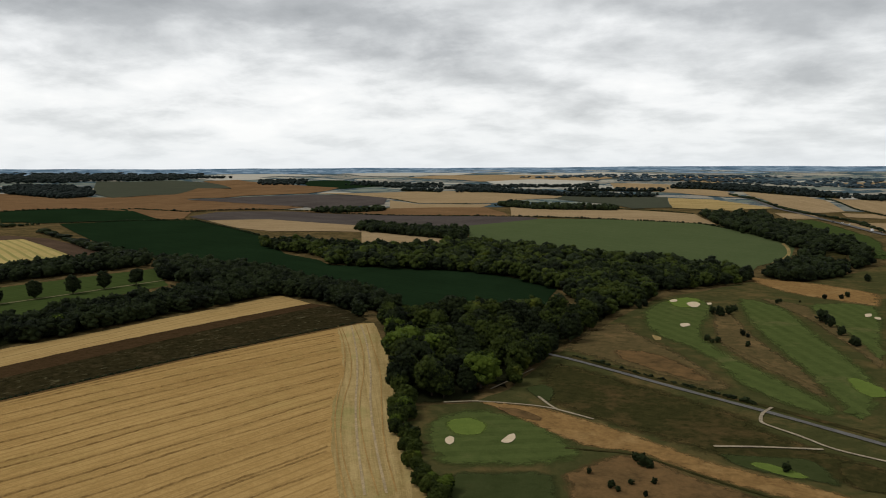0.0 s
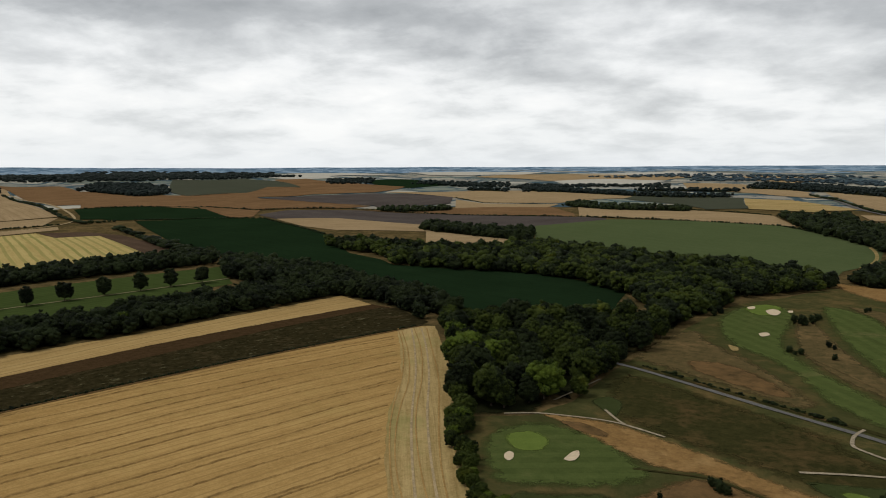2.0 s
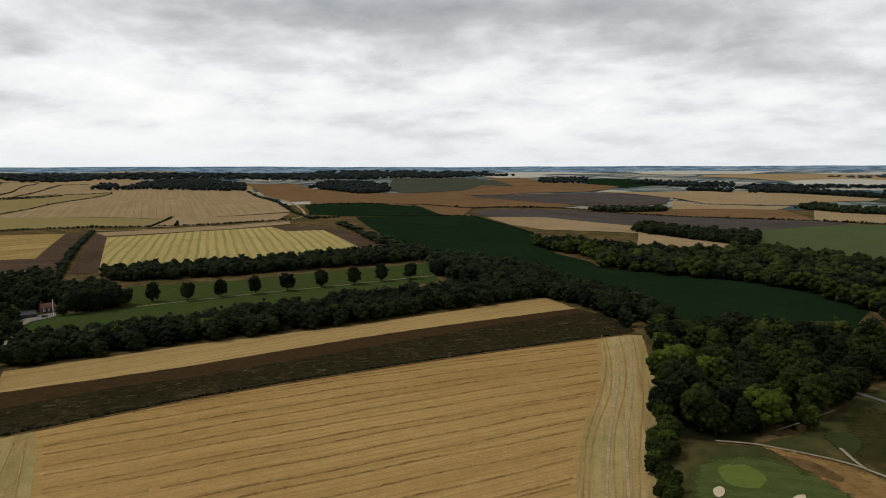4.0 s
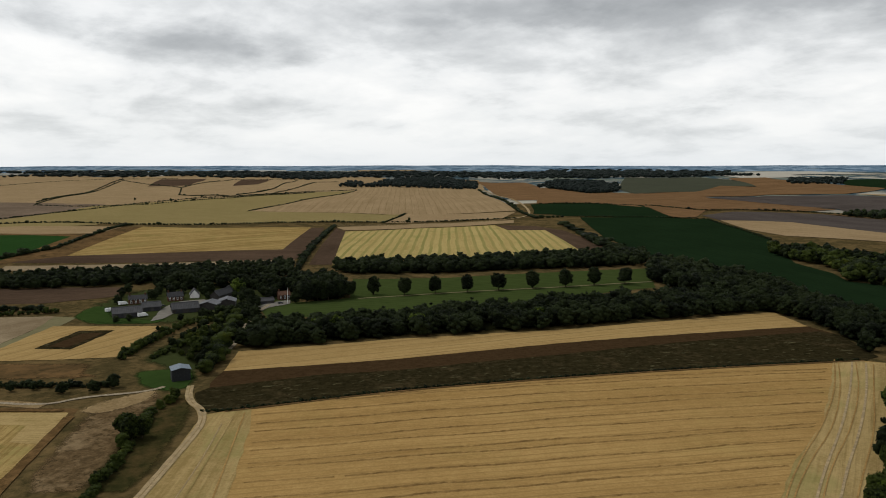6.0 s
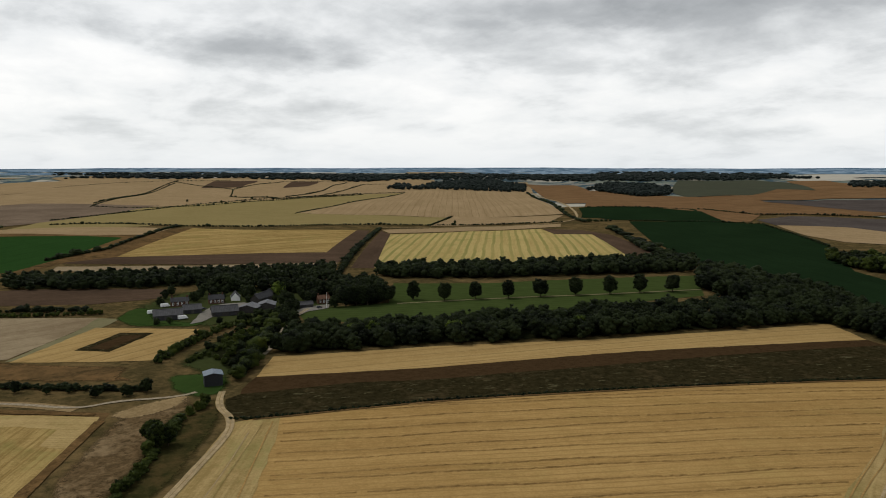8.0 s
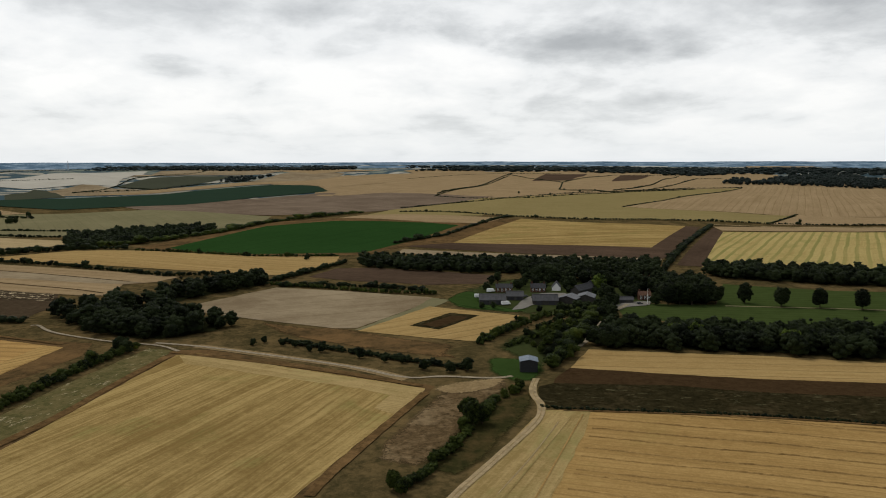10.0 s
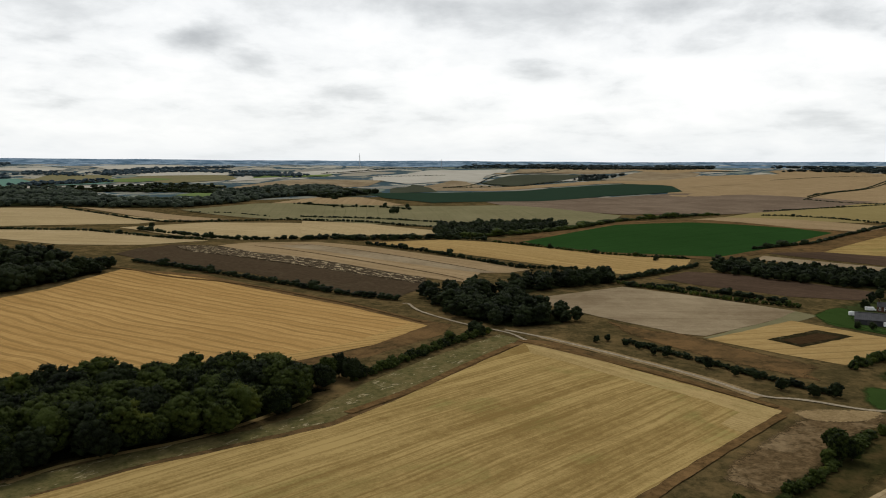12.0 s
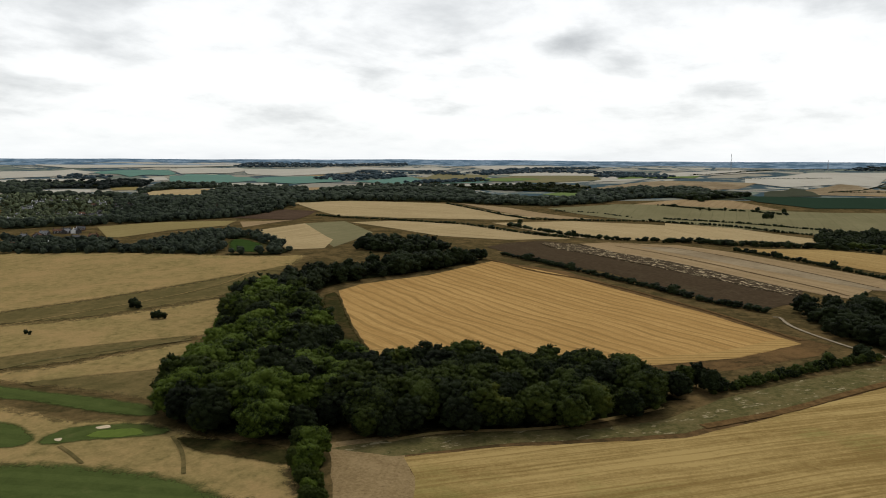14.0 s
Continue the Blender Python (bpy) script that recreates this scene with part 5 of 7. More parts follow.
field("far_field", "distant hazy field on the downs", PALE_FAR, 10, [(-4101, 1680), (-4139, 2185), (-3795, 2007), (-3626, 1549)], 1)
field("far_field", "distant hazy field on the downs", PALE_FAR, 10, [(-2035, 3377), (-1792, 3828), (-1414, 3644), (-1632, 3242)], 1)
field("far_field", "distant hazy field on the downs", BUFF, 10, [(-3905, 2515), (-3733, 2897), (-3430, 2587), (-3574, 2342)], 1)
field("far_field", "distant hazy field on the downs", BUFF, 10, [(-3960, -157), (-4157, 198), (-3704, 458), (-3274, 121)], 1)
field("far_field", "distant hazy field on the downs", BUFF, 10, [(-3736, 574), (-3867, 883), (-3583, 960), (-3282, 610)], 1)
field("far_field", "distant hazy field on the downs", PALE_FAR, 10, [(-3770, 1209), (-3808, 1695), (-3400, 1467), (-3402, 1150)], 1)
way("farm_track", "pale chalk farm track", CHALK, 2.6, [(-351, 162), (-349, 157), (-350, 147), (-358, 128), (-355, 111), (-379, 91), (-409, 50), (-440, 4), (-451, -20)], 4)
way("farm_track", "pale chalk farm track", CHALK, 2.2, [(-428, -4), (-445, -16), (-455, -41), (-476, -69), (-495, -90), (-519, -103), (-515, -106)], 5)
way("lane", "pale lane beyond the fields", DIRT, 5, [(-1095, 702), (-1027, 884), (-962, 986), (-1018, 1099), (-1442, 1420), (-1794, 1667)], 4)
wood("oak_wood", "leafy mixed woodland of green deciduous trees", 15.5, 11.5, "oak", [(-144, 455), (-108, 368), (-92, 318), (-84, 296), (-66, 300), (-54, 309), (-52, 327), (-80, 374), (-101, 442), (-130, 482), (-146, 485)])
wood("oak_wood", "leafy mixed woodland of dark green deciduous trees", 15, 11.5, "wood", [(-127, 479), (-101, 442), (-80, 374), (-52, 327), (-43, 331), (-34, 382), (-11, 470), (-12, 512), (-68, 502), (-106, 498)])
wood("hanger_wood", "tall fresh green wood on the slope", 17, 11.5, "bright", [(-144, -203), (-161, -234), (-175, -230), (-203, -252), (-223, -296), (-247, -332), (-281, -371), (-314, -394), (-333, -374), (-286, -289), (-246, -221), (-244, -194), (-199, -152), (-169, -142), (-154, -163), (-144, -184)])
wood("hanger_wood", "tall dark green wood on the slope", 15, 9.5, "wood", [(-235, -193), (-253, -182), (-278, -158), (-291, -120), (-301, -97), (-317, -70), (-274, -70), (-240, -87), (-210, -115), (-184, -135), (-185, -149)])
wood("belt_wood", "dense dark belt of deciduous trees", 11.5, 9, "dark", [(-401, 219), (-363, 301), (-312, 391), (-284, 466), (-257, 550), (-220, 530), (-161, 476), (-179, 529), (-224, 581), (-273, 600), (-323, 529), (-357, 444), (-390, 368), (-419, 296), (-441, 252)])
wood("belt_wood", "dense dark belt of deciduous trees", 11.5, 9.5, "dark", [(-619, 418), (-543, 492), (-483, 581), (-446, 662), (-489, 720), (-526, 663), (-556, 577), (-633, 490), (-661, 444)])
wood("belt_wood", "dense dark belt of deciduous trees", 13, 10, "dark", [(-409, 620), (-447, 678), (-365, 665), (-314, 644), (-240, 586), (-192, 562), (-153, 521), (-147, 488), (-221, 540), (-310, 563), (-377, 579)])
wood("belt_wood", "dense dark belt of deciduous trees behind the farm", 9.5, 10, "dark", [(-741, 122), (-707, 170), (-676, 227), (-662, 275), (-653, 334), (-632, 380), (-702, 416), (-715, 370), (-735, 287), (-775, 180), (-801, 127)])
wood("mixed_wood", "dark leafy wood with yellow-green crowns", 14, 10, "wood", [(-426, 859), (-384, 868), (-289, 846), (-222, 855), (-177, 937), (-54, 879), (39, 834), (92, 792), (126, 765), (117, 713), (53, 645), (25, 616), (-10, 603), (-37, 617), (-93, 686), (-152, 717), (-208, 712), (-279, 727), (-326, 797), (-375, 815)])
wood("mixed_wood", "dark leafy wood beside the golf course", 13, 9, "wood", [(-37, 614), (-10, 603), (25, 616), (33, 595), (3, 530), (-8, 488), (-14, 516)])
wood("curved_wood", "dark curved belt of trees along the lane", 14, 11, "dark", [(150, 1407), (244, 1411), (270, 1268), (277, 1116), (224, 896), (220, 969), (193, 1106), (168, 1191)])
wood("curved_wood", "dark curved belt of trees along the lane", 13, 10, "dark", [(255, 1066), (294, 1062), (276, 916), (250, 831), (232, 824), (262, 916), (237, 964)])
wood("curved_wood", "dark curved belt of trees along the lane", 13, 10, "dark", [(136, 759), (184, 856), (220, 917), (212, 848), (230, 824), (210, 771), (166, 726)])
wood("far_wood", "dark wood on the far hill", 14, 18, "dark", [(-1634, 1799), (-1755, 2025), (-1607, 2093), (-1408, 1855), (-1399, 1711)])
wood("far_wood", "dark wood on the far hill", 14, 18, "dark", [(-2109, 1424), (-2621, 1929), (-2555, 2122), (-2214, 2000), (-1849, 1687), (-1954, 1541)])
wood("far_wood", "dark wood on the far hill", 14, 18, "dark", [(-1691, 1803), (-1939, 2165), (-1737, 2176), (-1461, 1894), (-1474, 1755)])
wood("far_wood", "dark wood on the far hill", 14, 18, "dark", [(-2147, 1344), (-2300, 1467), (-2293, 1533), (-2094, 1404)])
wood("far_wood", "dark wood among the fields", 12, 13, "dark", [(-276, 1742), (-248, 1824), (-7, 1626), (15, 1530), (-146, 1600)])
wood("far_wood", "dark wood among the fields", 12, 13, "dark", [(-644, 1535), (-647, 1623), (-500, 1626), (-473, 1579), (-574, 1536)])
wood("far_wood", "dark wood edge in the stubble", 12, 11, "dark", [(-381, 1087), (-398, 1170), (-279, 1146), (-213, 1125), (-195, 989), (-265, 1019), (-350, 1054)])
wood("far_wood", "long dark wood on the plain", 12, 18, "dark", [(164, 2527), (264, 2867), (501, 2809), (561, 2145), (640, 2024), (597, 1884), (491, 2072), (377, 2374), (263, 2491)])
wood("far_wood", "long dark wood on the plain", 12, 18, "dark", [(-447, 2105), (-494, 2511), (-144, 2317), (131, 2257), (111, 2164), (-200, 2193)])
wood("scrub_wood", "leafy dark wood beside the fallow field", 12, 11, "dark", [(-550, -101), (-565, -81), (-583, -56), (-635, -35), (-668, 4), (-691, 35), (-658, 39), (-631, 7), (-593, -24), (-557, -31), (-512, 3), (-492, 19), (-475, 14), (-457, -15), (-461, -39), (-498, -75)])
wood("hanger_wood", "dark tree belt along the stubble", 14, 10, "dark", [(-311, -397), (-348, -422), (-402, -435), (-446, -429), (-522, -422), (-590, -400), (-540, -386), (-474, -387), (-407, -397), (-368, -388), (-330, -362), (-300, -330), (-286, -300), (-314, -349)])
wood("copse", "dark copse on the ridge", 12, 11, "dark", [(-535, -541), (-582, -581), (-621, -565), (-625, -516), (-600, -460), (-541, -468)])
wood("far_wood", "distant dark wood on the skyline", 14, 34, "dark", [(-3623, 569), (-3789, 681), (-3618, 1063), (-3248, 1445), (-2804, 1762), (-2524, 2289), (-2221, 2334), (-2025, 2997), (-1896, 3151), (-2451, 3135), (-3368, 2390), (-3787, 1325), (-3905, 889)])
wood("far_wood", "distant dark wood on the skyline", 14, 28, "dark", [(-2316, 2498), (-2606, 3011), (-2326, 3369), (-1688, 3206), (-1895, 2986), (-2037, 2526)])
wood("far_wood", "distant dark wood", 14, 26, "dark", [(-2950, -187), (-3198, -22), (-2925, -100)])
wood("far_wood", "distant dark wood", 14, 28, "dark", [(-3858, -898), (-4324, -737), (-4212, -48), (-4096, 378), (-3714, 129), (-3811, -479)])
wood("far_wood", "distant dark wood", 14, 26, "dark", [(-1645, -726), (-1809, -655), (-1675, -544), (-1493, -592)])
wood("farm_trees", "dark garden trees round the farm", 12, 9, "dark", [(-682, 260), (-625, 316), (-593, 359), (-583, 394), (-502, 359), (-512, 331), (-555, 339), (-596, 308), (-618, 292), (-631, 258)])
wood("scrub", "dark green scrub by the farm lane", 5, 7.5, "wood", [(-397, 189), (-429, 190), (-472, 223), (-500, 262), (-492, 271), (-439, 249), (-411, 223), (-383, 205), (-362, 185)])
hedge("dark hedge between fields", 4, 4, 0, [(-1395, 245), (-1288, 389), (-1202, 625), (-1108, 820), (-1064, 914), (-974, 1004)])
hedge("dark hedge between fields", 5, 6, 0, [(-917, 176), (-984, 250), (-1220, 384), (-1272, 429)])
hedge("dark hedge with bushes", 5, 6, 0, [(-698, 421), (-817, 500), (-1078, 686)])
hedge("dark hedge on the hill", 4, 4, 0, [(-1573, 271), (-1649, 379), (-1728, 579), (-1772, 810), (-2011, 1160), (-2025, 1338)])
hedge("dark hedge on the hill", 4, 4, 0, [(-1929, 413), (-2308, 587), (-3043, 933)])
hedge("dark hedge on the hill", 3.5, 3.5, 0, [(-1441, 703), (-1542, 844), (-2005, 1325)])
hedge("dark hedge", 4, 4, 0, [(-1103, 804), (-1232, 948)])
hedge("dark hedge with trees along the lane", 6, 8, 0, [(-1811, 1658), (-1498, 1431), (-1064, 1100), (-940, 1020), (-917, 1068)])
hedge("thick dark hedge down the slope", 8, 14, 0, [(-808, 948), (-606, 776), (-523, 725), (-476, 702)])
hedge("dark hedge between fields", 4, 4, 0, [(-1145, 1230), (-1077, 1331), (-969, 1398), (-838, 1376), (-727, 1529), (-660, 1558), (-517, 1518), (-188, 1381)])
hedge("dark hedge between fields", 3.5, 3.5, 0, [(-906, 1098), (-828, 1210), (-740, 1242), (-605, 1107), (-480, 973)])
hedge("dark hedge between fields", 3.5, 3.5, 0, [(-184, 1380), (13, 1312), (137, 1279), (170, 1209)])
hedge("dark hedge between fields", 3, 3, 0, [(-562, 1878), (-455, 1752), (-287, 1809)])
hedge("dark hedge", 3.5, 3.5, 0, [(-7, 1595), (108, 1490), (144, 1446)])
hedge("dark hedge along the main road", 6, 8, 0, [(320, 2296), (344, 1790), (345, 1493), (376, 1362), (384, 1206)])
hedge("dark hedge", 4, 4, 0, [(495, 1983), (481, 1711), (496, 1562)])
hedge("dark hedge above the green crop", 7, 12, 0, [(-930, -165), (-987, -101), (-1046, -43), (-1176, 13), (-1276, 84), (-1425, 182)])
hedge("dark hedge between fields", 4.5, 4.5, 0, [(-1221, -525), (-1189, -386), (-1141, -208), (-1071, -45)])
hedge("dark tree hedge between fields", 7, 8, 0.15, [(-879, -361), (-918, -342), (-890, -281), (-909, -218), (-944, -168)])
hedge("dark hedge between stubbles", 4.5, 4.5, 0, [(-837, -255), (-780, -151), (-722, -58), (-728, -1)])
hedge("dark hedge under the green crop", 3.5, 3.5, 0, [(-893, -118), (-864, -50), (-838, 15), (-828, 104)])
hedge("dark hedge", 5, 6, 0, [(-674, 38), (-729, 74), (-782, 110)])
hedge("dark hedge", 4.5, 6, 0, [(-648, 44), (-635, 101), (-602, 154), (-589, 161)])
hedge("dark hedge along the field foot", 4.5, 6, 0, [(-614, -404), (-590, -315), (-560, -216), (-537, -160), (-528, -113)])
hedge("dark hedge along the ridge", 6, 8, 0.2, [(-908, -620), (-869, -487), (-866, -427), (-906, -318), (-923, -225), (-909, -125)])
hedge("dark hedge between fields", 4.5, 4.5, 0, [(-818, -959), (-811, -864), (-830, -780), (-864, -671), (-838, -511), (-844, -471)])
hedge("dark hedge between fields", 4.5, 4.5, 0, [(-1128, -942), (-1103, -821), (-1050, -669), (-1155, -519), (-1131, -371), (-1054, -156)])
hedge("dark scrubby hedge below the bank", 4.5, 7, 0, [(-323, -67), (-369, -53), (-406, -42), (-439, -29)])
hedge("dark hedge of bushes by the track", 3, 3.6, 0.04, [(-442, 52), (-418, 80), (-395, 108), (-368, 142)])
hedge("scrubby green hedge by the plots", 5, 7, 0, [(-419, 161), (-450, 187), (-485, 220), (-497, 265)])
hedge("dark hedge strip", 5, 6, 0, [(-632, 380), (-702, 424), (-841, 519), (-1086, 695)])
hedge("dark hedge on the far slope", 4, 4, 0, [(-3075, -1239), (-3557, -1147), (-4107, -872)])
hedge("dark hedge on the far slope", 4, 4, 0, [(-2146, -519), (-2292, -314), (-2841, -96)])
hedge("dark hedge on the far hill", 4, 4, 0, [(-1857, 393), (-2265, 578), (-2868, 869)])
hedge("dark hedge below the hill field", 4, 4, 0, [(-1856, 400), (-1663, 582), (-1720, 787), (-1985, 1167)])
lone_tree("park", -501, 381, 15)
lone_tree("park", -481, 397, 15)
lone_tree("park", -468, 418, 15)
lone_tree("park", -453, 439, 15)
lone_tree("park", -440, 461, 15)
lone_tree("park", -427, 487, 15)
lone_tree("park", -412, 510, 15)
lone_tree("park", -402, 534, 15)
lone_tree("park", -389, 558, 15)
lone_tree("dark", -1416, -394, 10)
lone_tree("dark", -1298, -382, 10)
lone_tree("dark", -1421, -443, 10)
lone_tree("dark", -1297, -387, 10)
lone_tree("dark", -1301, -376, 10)
lone_tree("dark", -1408, -497, 7)
lone_tree("dark", -1393, -521, 7)
lone_tree("dark", -1391, -538, 7)
lone_tree("dark", -860, -477, 9)
lone_tree("dark", -938, -622, 9)
lone_tree("dark", -518, 342, 13)
lone_tree("dark", -515, 353, 13)
lone_tree("dark", -532, 335, 13)
lone_tree("dark", -591, 361, 13)
lone_tree("bright", -584, 303, 13)
lone_tree("dark", -497, 265, 9)
lone_tree("dark", -476, 260, 9)
lone_tree("dark", -1118, 871, 7)
lone_tree("dark", -1715, 644, 7)
lone_tree("dark", -1898, 621, 7)
lone_tree("dark", -1796, 748, 7)
lone_tree("wood", -321, -78, 11)
lone_tree("wood", -310, -78, 11)
lone_tree("bright", -153, -125, 11)
lone_tree("bright", -163, -134, 11)
lone_tree("dark", -327, -75, 11)
lone_tree("dark", -323, -67, 11)
lone_tree("dark", -365, 143, 7)
lone_tree("dark", -818, 70, 6)
lone_tree("dark", -860, -46, 6)
way("path", "curved pale tramline in the crop", DRY_GRASS, 4, [(211, 1033), (207, 978), (194, 918), (170, 872)], 4)
way("main_road", "grey main road with traffic between hedges", TARMAC, 10, [(328, 2357), (335, 1740), (331, 1429), (359, 1299), (373, 1170)], 5)
field("glasshouse_strip", "pale strip of plastic covered crop", PALE_FAR, 0, [(541, 2076), (640, 2024), (621, 1963), (525, 1958)], 4)
yard("pale concrete farmyard", YARD, [(-549, 227), (-563, 238), (-573, 250), (-570, 268), (-556, 267), (-546, 241), (-530, 230), (-516, 217), (-513, 208)])
yard("pale gravel drive", YARD, [(-517, 288), (-526, 301), (-526, 319), (-512, 312), (-508, 292), (-496, 279)])
barn("grey block barn with a weathered sheet roof", -541, 201, 19, 12, 3.6, 3.3, 77.5, STONE_WALL, ASBESTOS, True)
barn("grey farm shed with a sheet roof", -554, 222, 12.7, 9.9, 3.2, 2.9, 77.5, STONE_WALL, ASBESTOS, True)
barn("dark timber barn with an open front", -533, 239, 18.3, 9.9, 3.4, 3.6, 77.5, TIMBER, ASBESTOS, True)
barn("pale grey twin-span farm barn", -536, 259, 14.1, 14.1, 3.6, 2.1, 142.5, TIMBER, ASBESTOS_PALE, False)
barn("pale grey twin-span farm barn", -540, 274, 14.1, 12.7, 3.6, 2, 152.5, TIMBER, ASBESTOS_PALE, False)
barn("dark slate-roofed long barn", -570, 282, 21.2, 7.7, 3.6, 3.3, 127.5, TIMBER, ROOF_DARK, False)
barn("dark slate-roofed long barn", -590, 300, 18.3, 7.1, 3.2, 3, 127.5, TIMBER, ROOF_DARK, False)
barn("low grey farm shed", -527, 297, 15.5, 6.4, 2.7, 1.8, 77.5, STONE_WALL, ASBESTOS, False)
house("white rendered gabled farmhouse with a dark slate roof", -588, 267, 13, 7, 2.4, 4.0, 160.7, WHITE_WALL, ROOF_DARK, stacks=())
house("brick farmhouse with white windows and slate roof", -585, 222, 13, 6.6, 3.9, 2.6, 77.5, BRICK, ROOF_DARK)
house("dark roofed cottage among trees", -581, 249, 11.5, 6.6, 3.7, 3, 77.5, BRICK, ROOF_DARK)
house("brick house with white windows beside the lane", -534, 318, 9, 6.6, 3.9, 2.6, 77.5, BRICK, ROOF_TILE)
flagpole("tall white pole beside the lane", -514, 311, 12)
van("white van parked by the barn", -563, 196, 97.5, CAR_WHITE)
van("white van parked by the barn", -584, 211, 97.5, CAR_WHITE)
van("white van parked by the barn", -532, 209, 97.5, CAR_WHITE)
car("dark parked car beside the farm lane", -516, 306, 87.5, CAR_DARK)
car("dark parked car beside the farm lane", -559, 232, 87.5, CAR_DARK)
steel_shed("dark steel shed with pale blue roof", -360, 173, 8.8, 8.6, 5.6, 1.0, 166)
car("small car driving on the main road", 348, 1338, -83.8, CAR_DARK)
car("small car driving on the main road", 357, 1323, -83.8, CAR_WHITE)
car("small car driving on the main road", 361, 1299, -83.8, CAR_WHITE)
car("small car driving on the main road", 374, 1191, -83.8, CAR_DARK)
van("white lorry on the main road", 370, 1219, -83.8, CAR_WHITE)
house("white house among the trees", 237, 1311, 8.2, 6.6, 4, 2.9, 6.2, WHITE_WALL, ROOF_DARK)
village(3, 48, [(-390, -1117), (-531, -1549), (-695, -1581), (-737, -1417), (-489, -1074)])
village(4, 16, [(-295, -844), (-367, -988), (-464, -1014), (-409, -869), (-340, -810)])
village(5, 18, [(-747, -1565), (-890, -1697), (-957, -1413), (-902, -1133), (-697, -1169), (-627, -1279)])
mast("tall lattice radio mast on the ridge", -3637, -1367, 72)
lone_tree("dark", -505, 274, 9)
lone_tree("dark", -512, 281, 9)
lone_tree("dark", -498, 268, 9)
lone_tree("dark", -482, 270, 9)
lone_tree("dark", -493, 256, 9)
lone_tree("dark", -501, 252, 9)
lone_tree("dark", -496, 239, 9)
lone_tree("dark", -625, 252, 9)
lone_tree("dark", -616, 257, 9)
lone_tree("dark", -609, 266, 9)
lone_tree("dark", -601, 279, 9)
lone_tree("dark", -598, 284, 9)
lone_tree("dark", -595, 238, 9)
lone_tree("dark", -547, 289, 9)
lone_tree("dark", -552, 298, 9)
lone_tree("dark", -542, 313, 9)
lone_tree("dark", -557, 312, 9)
lone_tree("dark", -513, 317, 9)
lone_tree("dark", -544, 335, 9)
lone_tree("dark", -524, 189, 5)
lone_tree("dark", -523, 197, 5)
lone_tree("dark", -513, 243, 5)
lone_tree("dark", -503, 246, 5)
lone_tree("dark", -506, 226, 5)
hedge("dark fringe of weeds along the stubble", 1, 3, 0, [(-302, 161), (-297, 168), (-272, 240), (-236, 312), (-209, 365), (-160, 460)])
hedge("low brown-green scrub by the farm", 3, 5, 0.3, [(-409, 174), (-434, 202), (-460, 237)])
lone_tree("bright", -402, 275, 12)
lone_tree("bright", -368, 326, 12)
lone_tree("bright", -330, 396, 12)
lone_tree("bright", -397, 285, 12)
field("headland", "stubble headland with long straw lines", CURVED_HEAD, 137.3, [(-265, -217), (-275, -203), (-298, -174), (-323, -141), (-346, -107), (-390, -82), (-448, -68), (-455, -80), (-425, -87), (-396, -94), (-360, -114), (-336, -149), (-309, -184), (-273, -228)], 2)
field("headland", "pale headland round the stubble", HEADLAND, 52.9, [(-417, -2), (-422, 6), (-355, 94), (-337, 117), (-320, 108), (-303, 99), (-313, 91), (-330, 100), (-343, 88), (-392, 16), (-400, 3)], 3)
field("far_field", "pale stubble with painted haze on the far downs", PALE_FAR, 12, [(-1069, -3253), (-1261, -3257), (-1380, -3326), (-1310, -2968), (-1057, -2553), (-867, -2624)], 1)
field("far_field", "green crop on the far downs with painted blue haze", HAZED_CROP, 45, [(-1294, -2931), (-1471, -3095), (-1638, -2983), (-1508, -2689), (-1193, -2415)], 2)
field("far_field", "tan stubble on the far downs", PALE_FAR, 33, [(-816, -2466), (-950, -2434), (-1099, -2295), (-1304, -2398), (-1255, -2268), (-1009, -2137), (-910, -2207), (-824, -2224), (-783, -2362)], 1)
field("far_field", "green crop on the far downs with painted blue haze", HAZED_CROP, 12, [(-1322, -2393), (-1545, -2677), (-1679, -2592), (-1484, -2096), (-1318, -2035), (-1207, -2178)], 2)
field("far_field", "green crop on the far downs with painted blue haze", HAZED_CROP, 12, [(-1486, -2132), (-1794, -2325), (-1673, -1944), (-1557, -1750), (-1401, -1800), (-1401, -1990)], 2)
field("far_field", "pale stubble with painted haze on the far downs", PALE_FAR, 45, [(-1671, -3044), (-2110, -3201), (-2001, -2894), (-1745, -2718), (-1539, -2710)], 1)
field("far_field", "pale stubble with painted haze on the far downs", PALE_FAR, 12, [(-1956, -2916), (-2490, -2884), (-2260, -2458), (-1984, -2319), (-1793, -2395), (-1763, -2581)], 1)
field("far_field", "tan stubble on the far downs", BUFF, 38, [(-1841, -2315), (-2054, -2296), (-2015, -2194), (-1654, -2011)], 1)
field("far_field", "tan stubble field with painted haze between woods", PALE_FAR, 38, [(-2076, -2185), (-2252, -2271), (-2222, -2156), (-2074, -2118)], 1)
field("far_field", "pale stubble with painted haze on the far downs", PALE_FAR, 12, [(-1425, -3893), (-1916, -4121), (-2481, -3774), (-2365, -3434), (-1628, -3214), (-1390, -3410)], 1)
field("far_field", "pale stubble with painted haze on the far downs", PALE_FAR, 45, [(-3183, -2620), (-3372, -2495), (-3552, -2138), (-3191, -2010), (-2902, -2275)], 1)
field("far_field", "green crop on the far downs with painted blue haze", HAZED_CROP, 45, [(-1569, -1738), (-1858, -1833), (-2261, -1928), (-1885, -1621), (-1600, -1568)], 2)
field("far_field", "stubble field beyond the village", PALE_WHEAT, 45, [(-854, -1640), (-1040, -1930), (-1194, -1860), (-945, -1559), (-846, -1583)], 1)
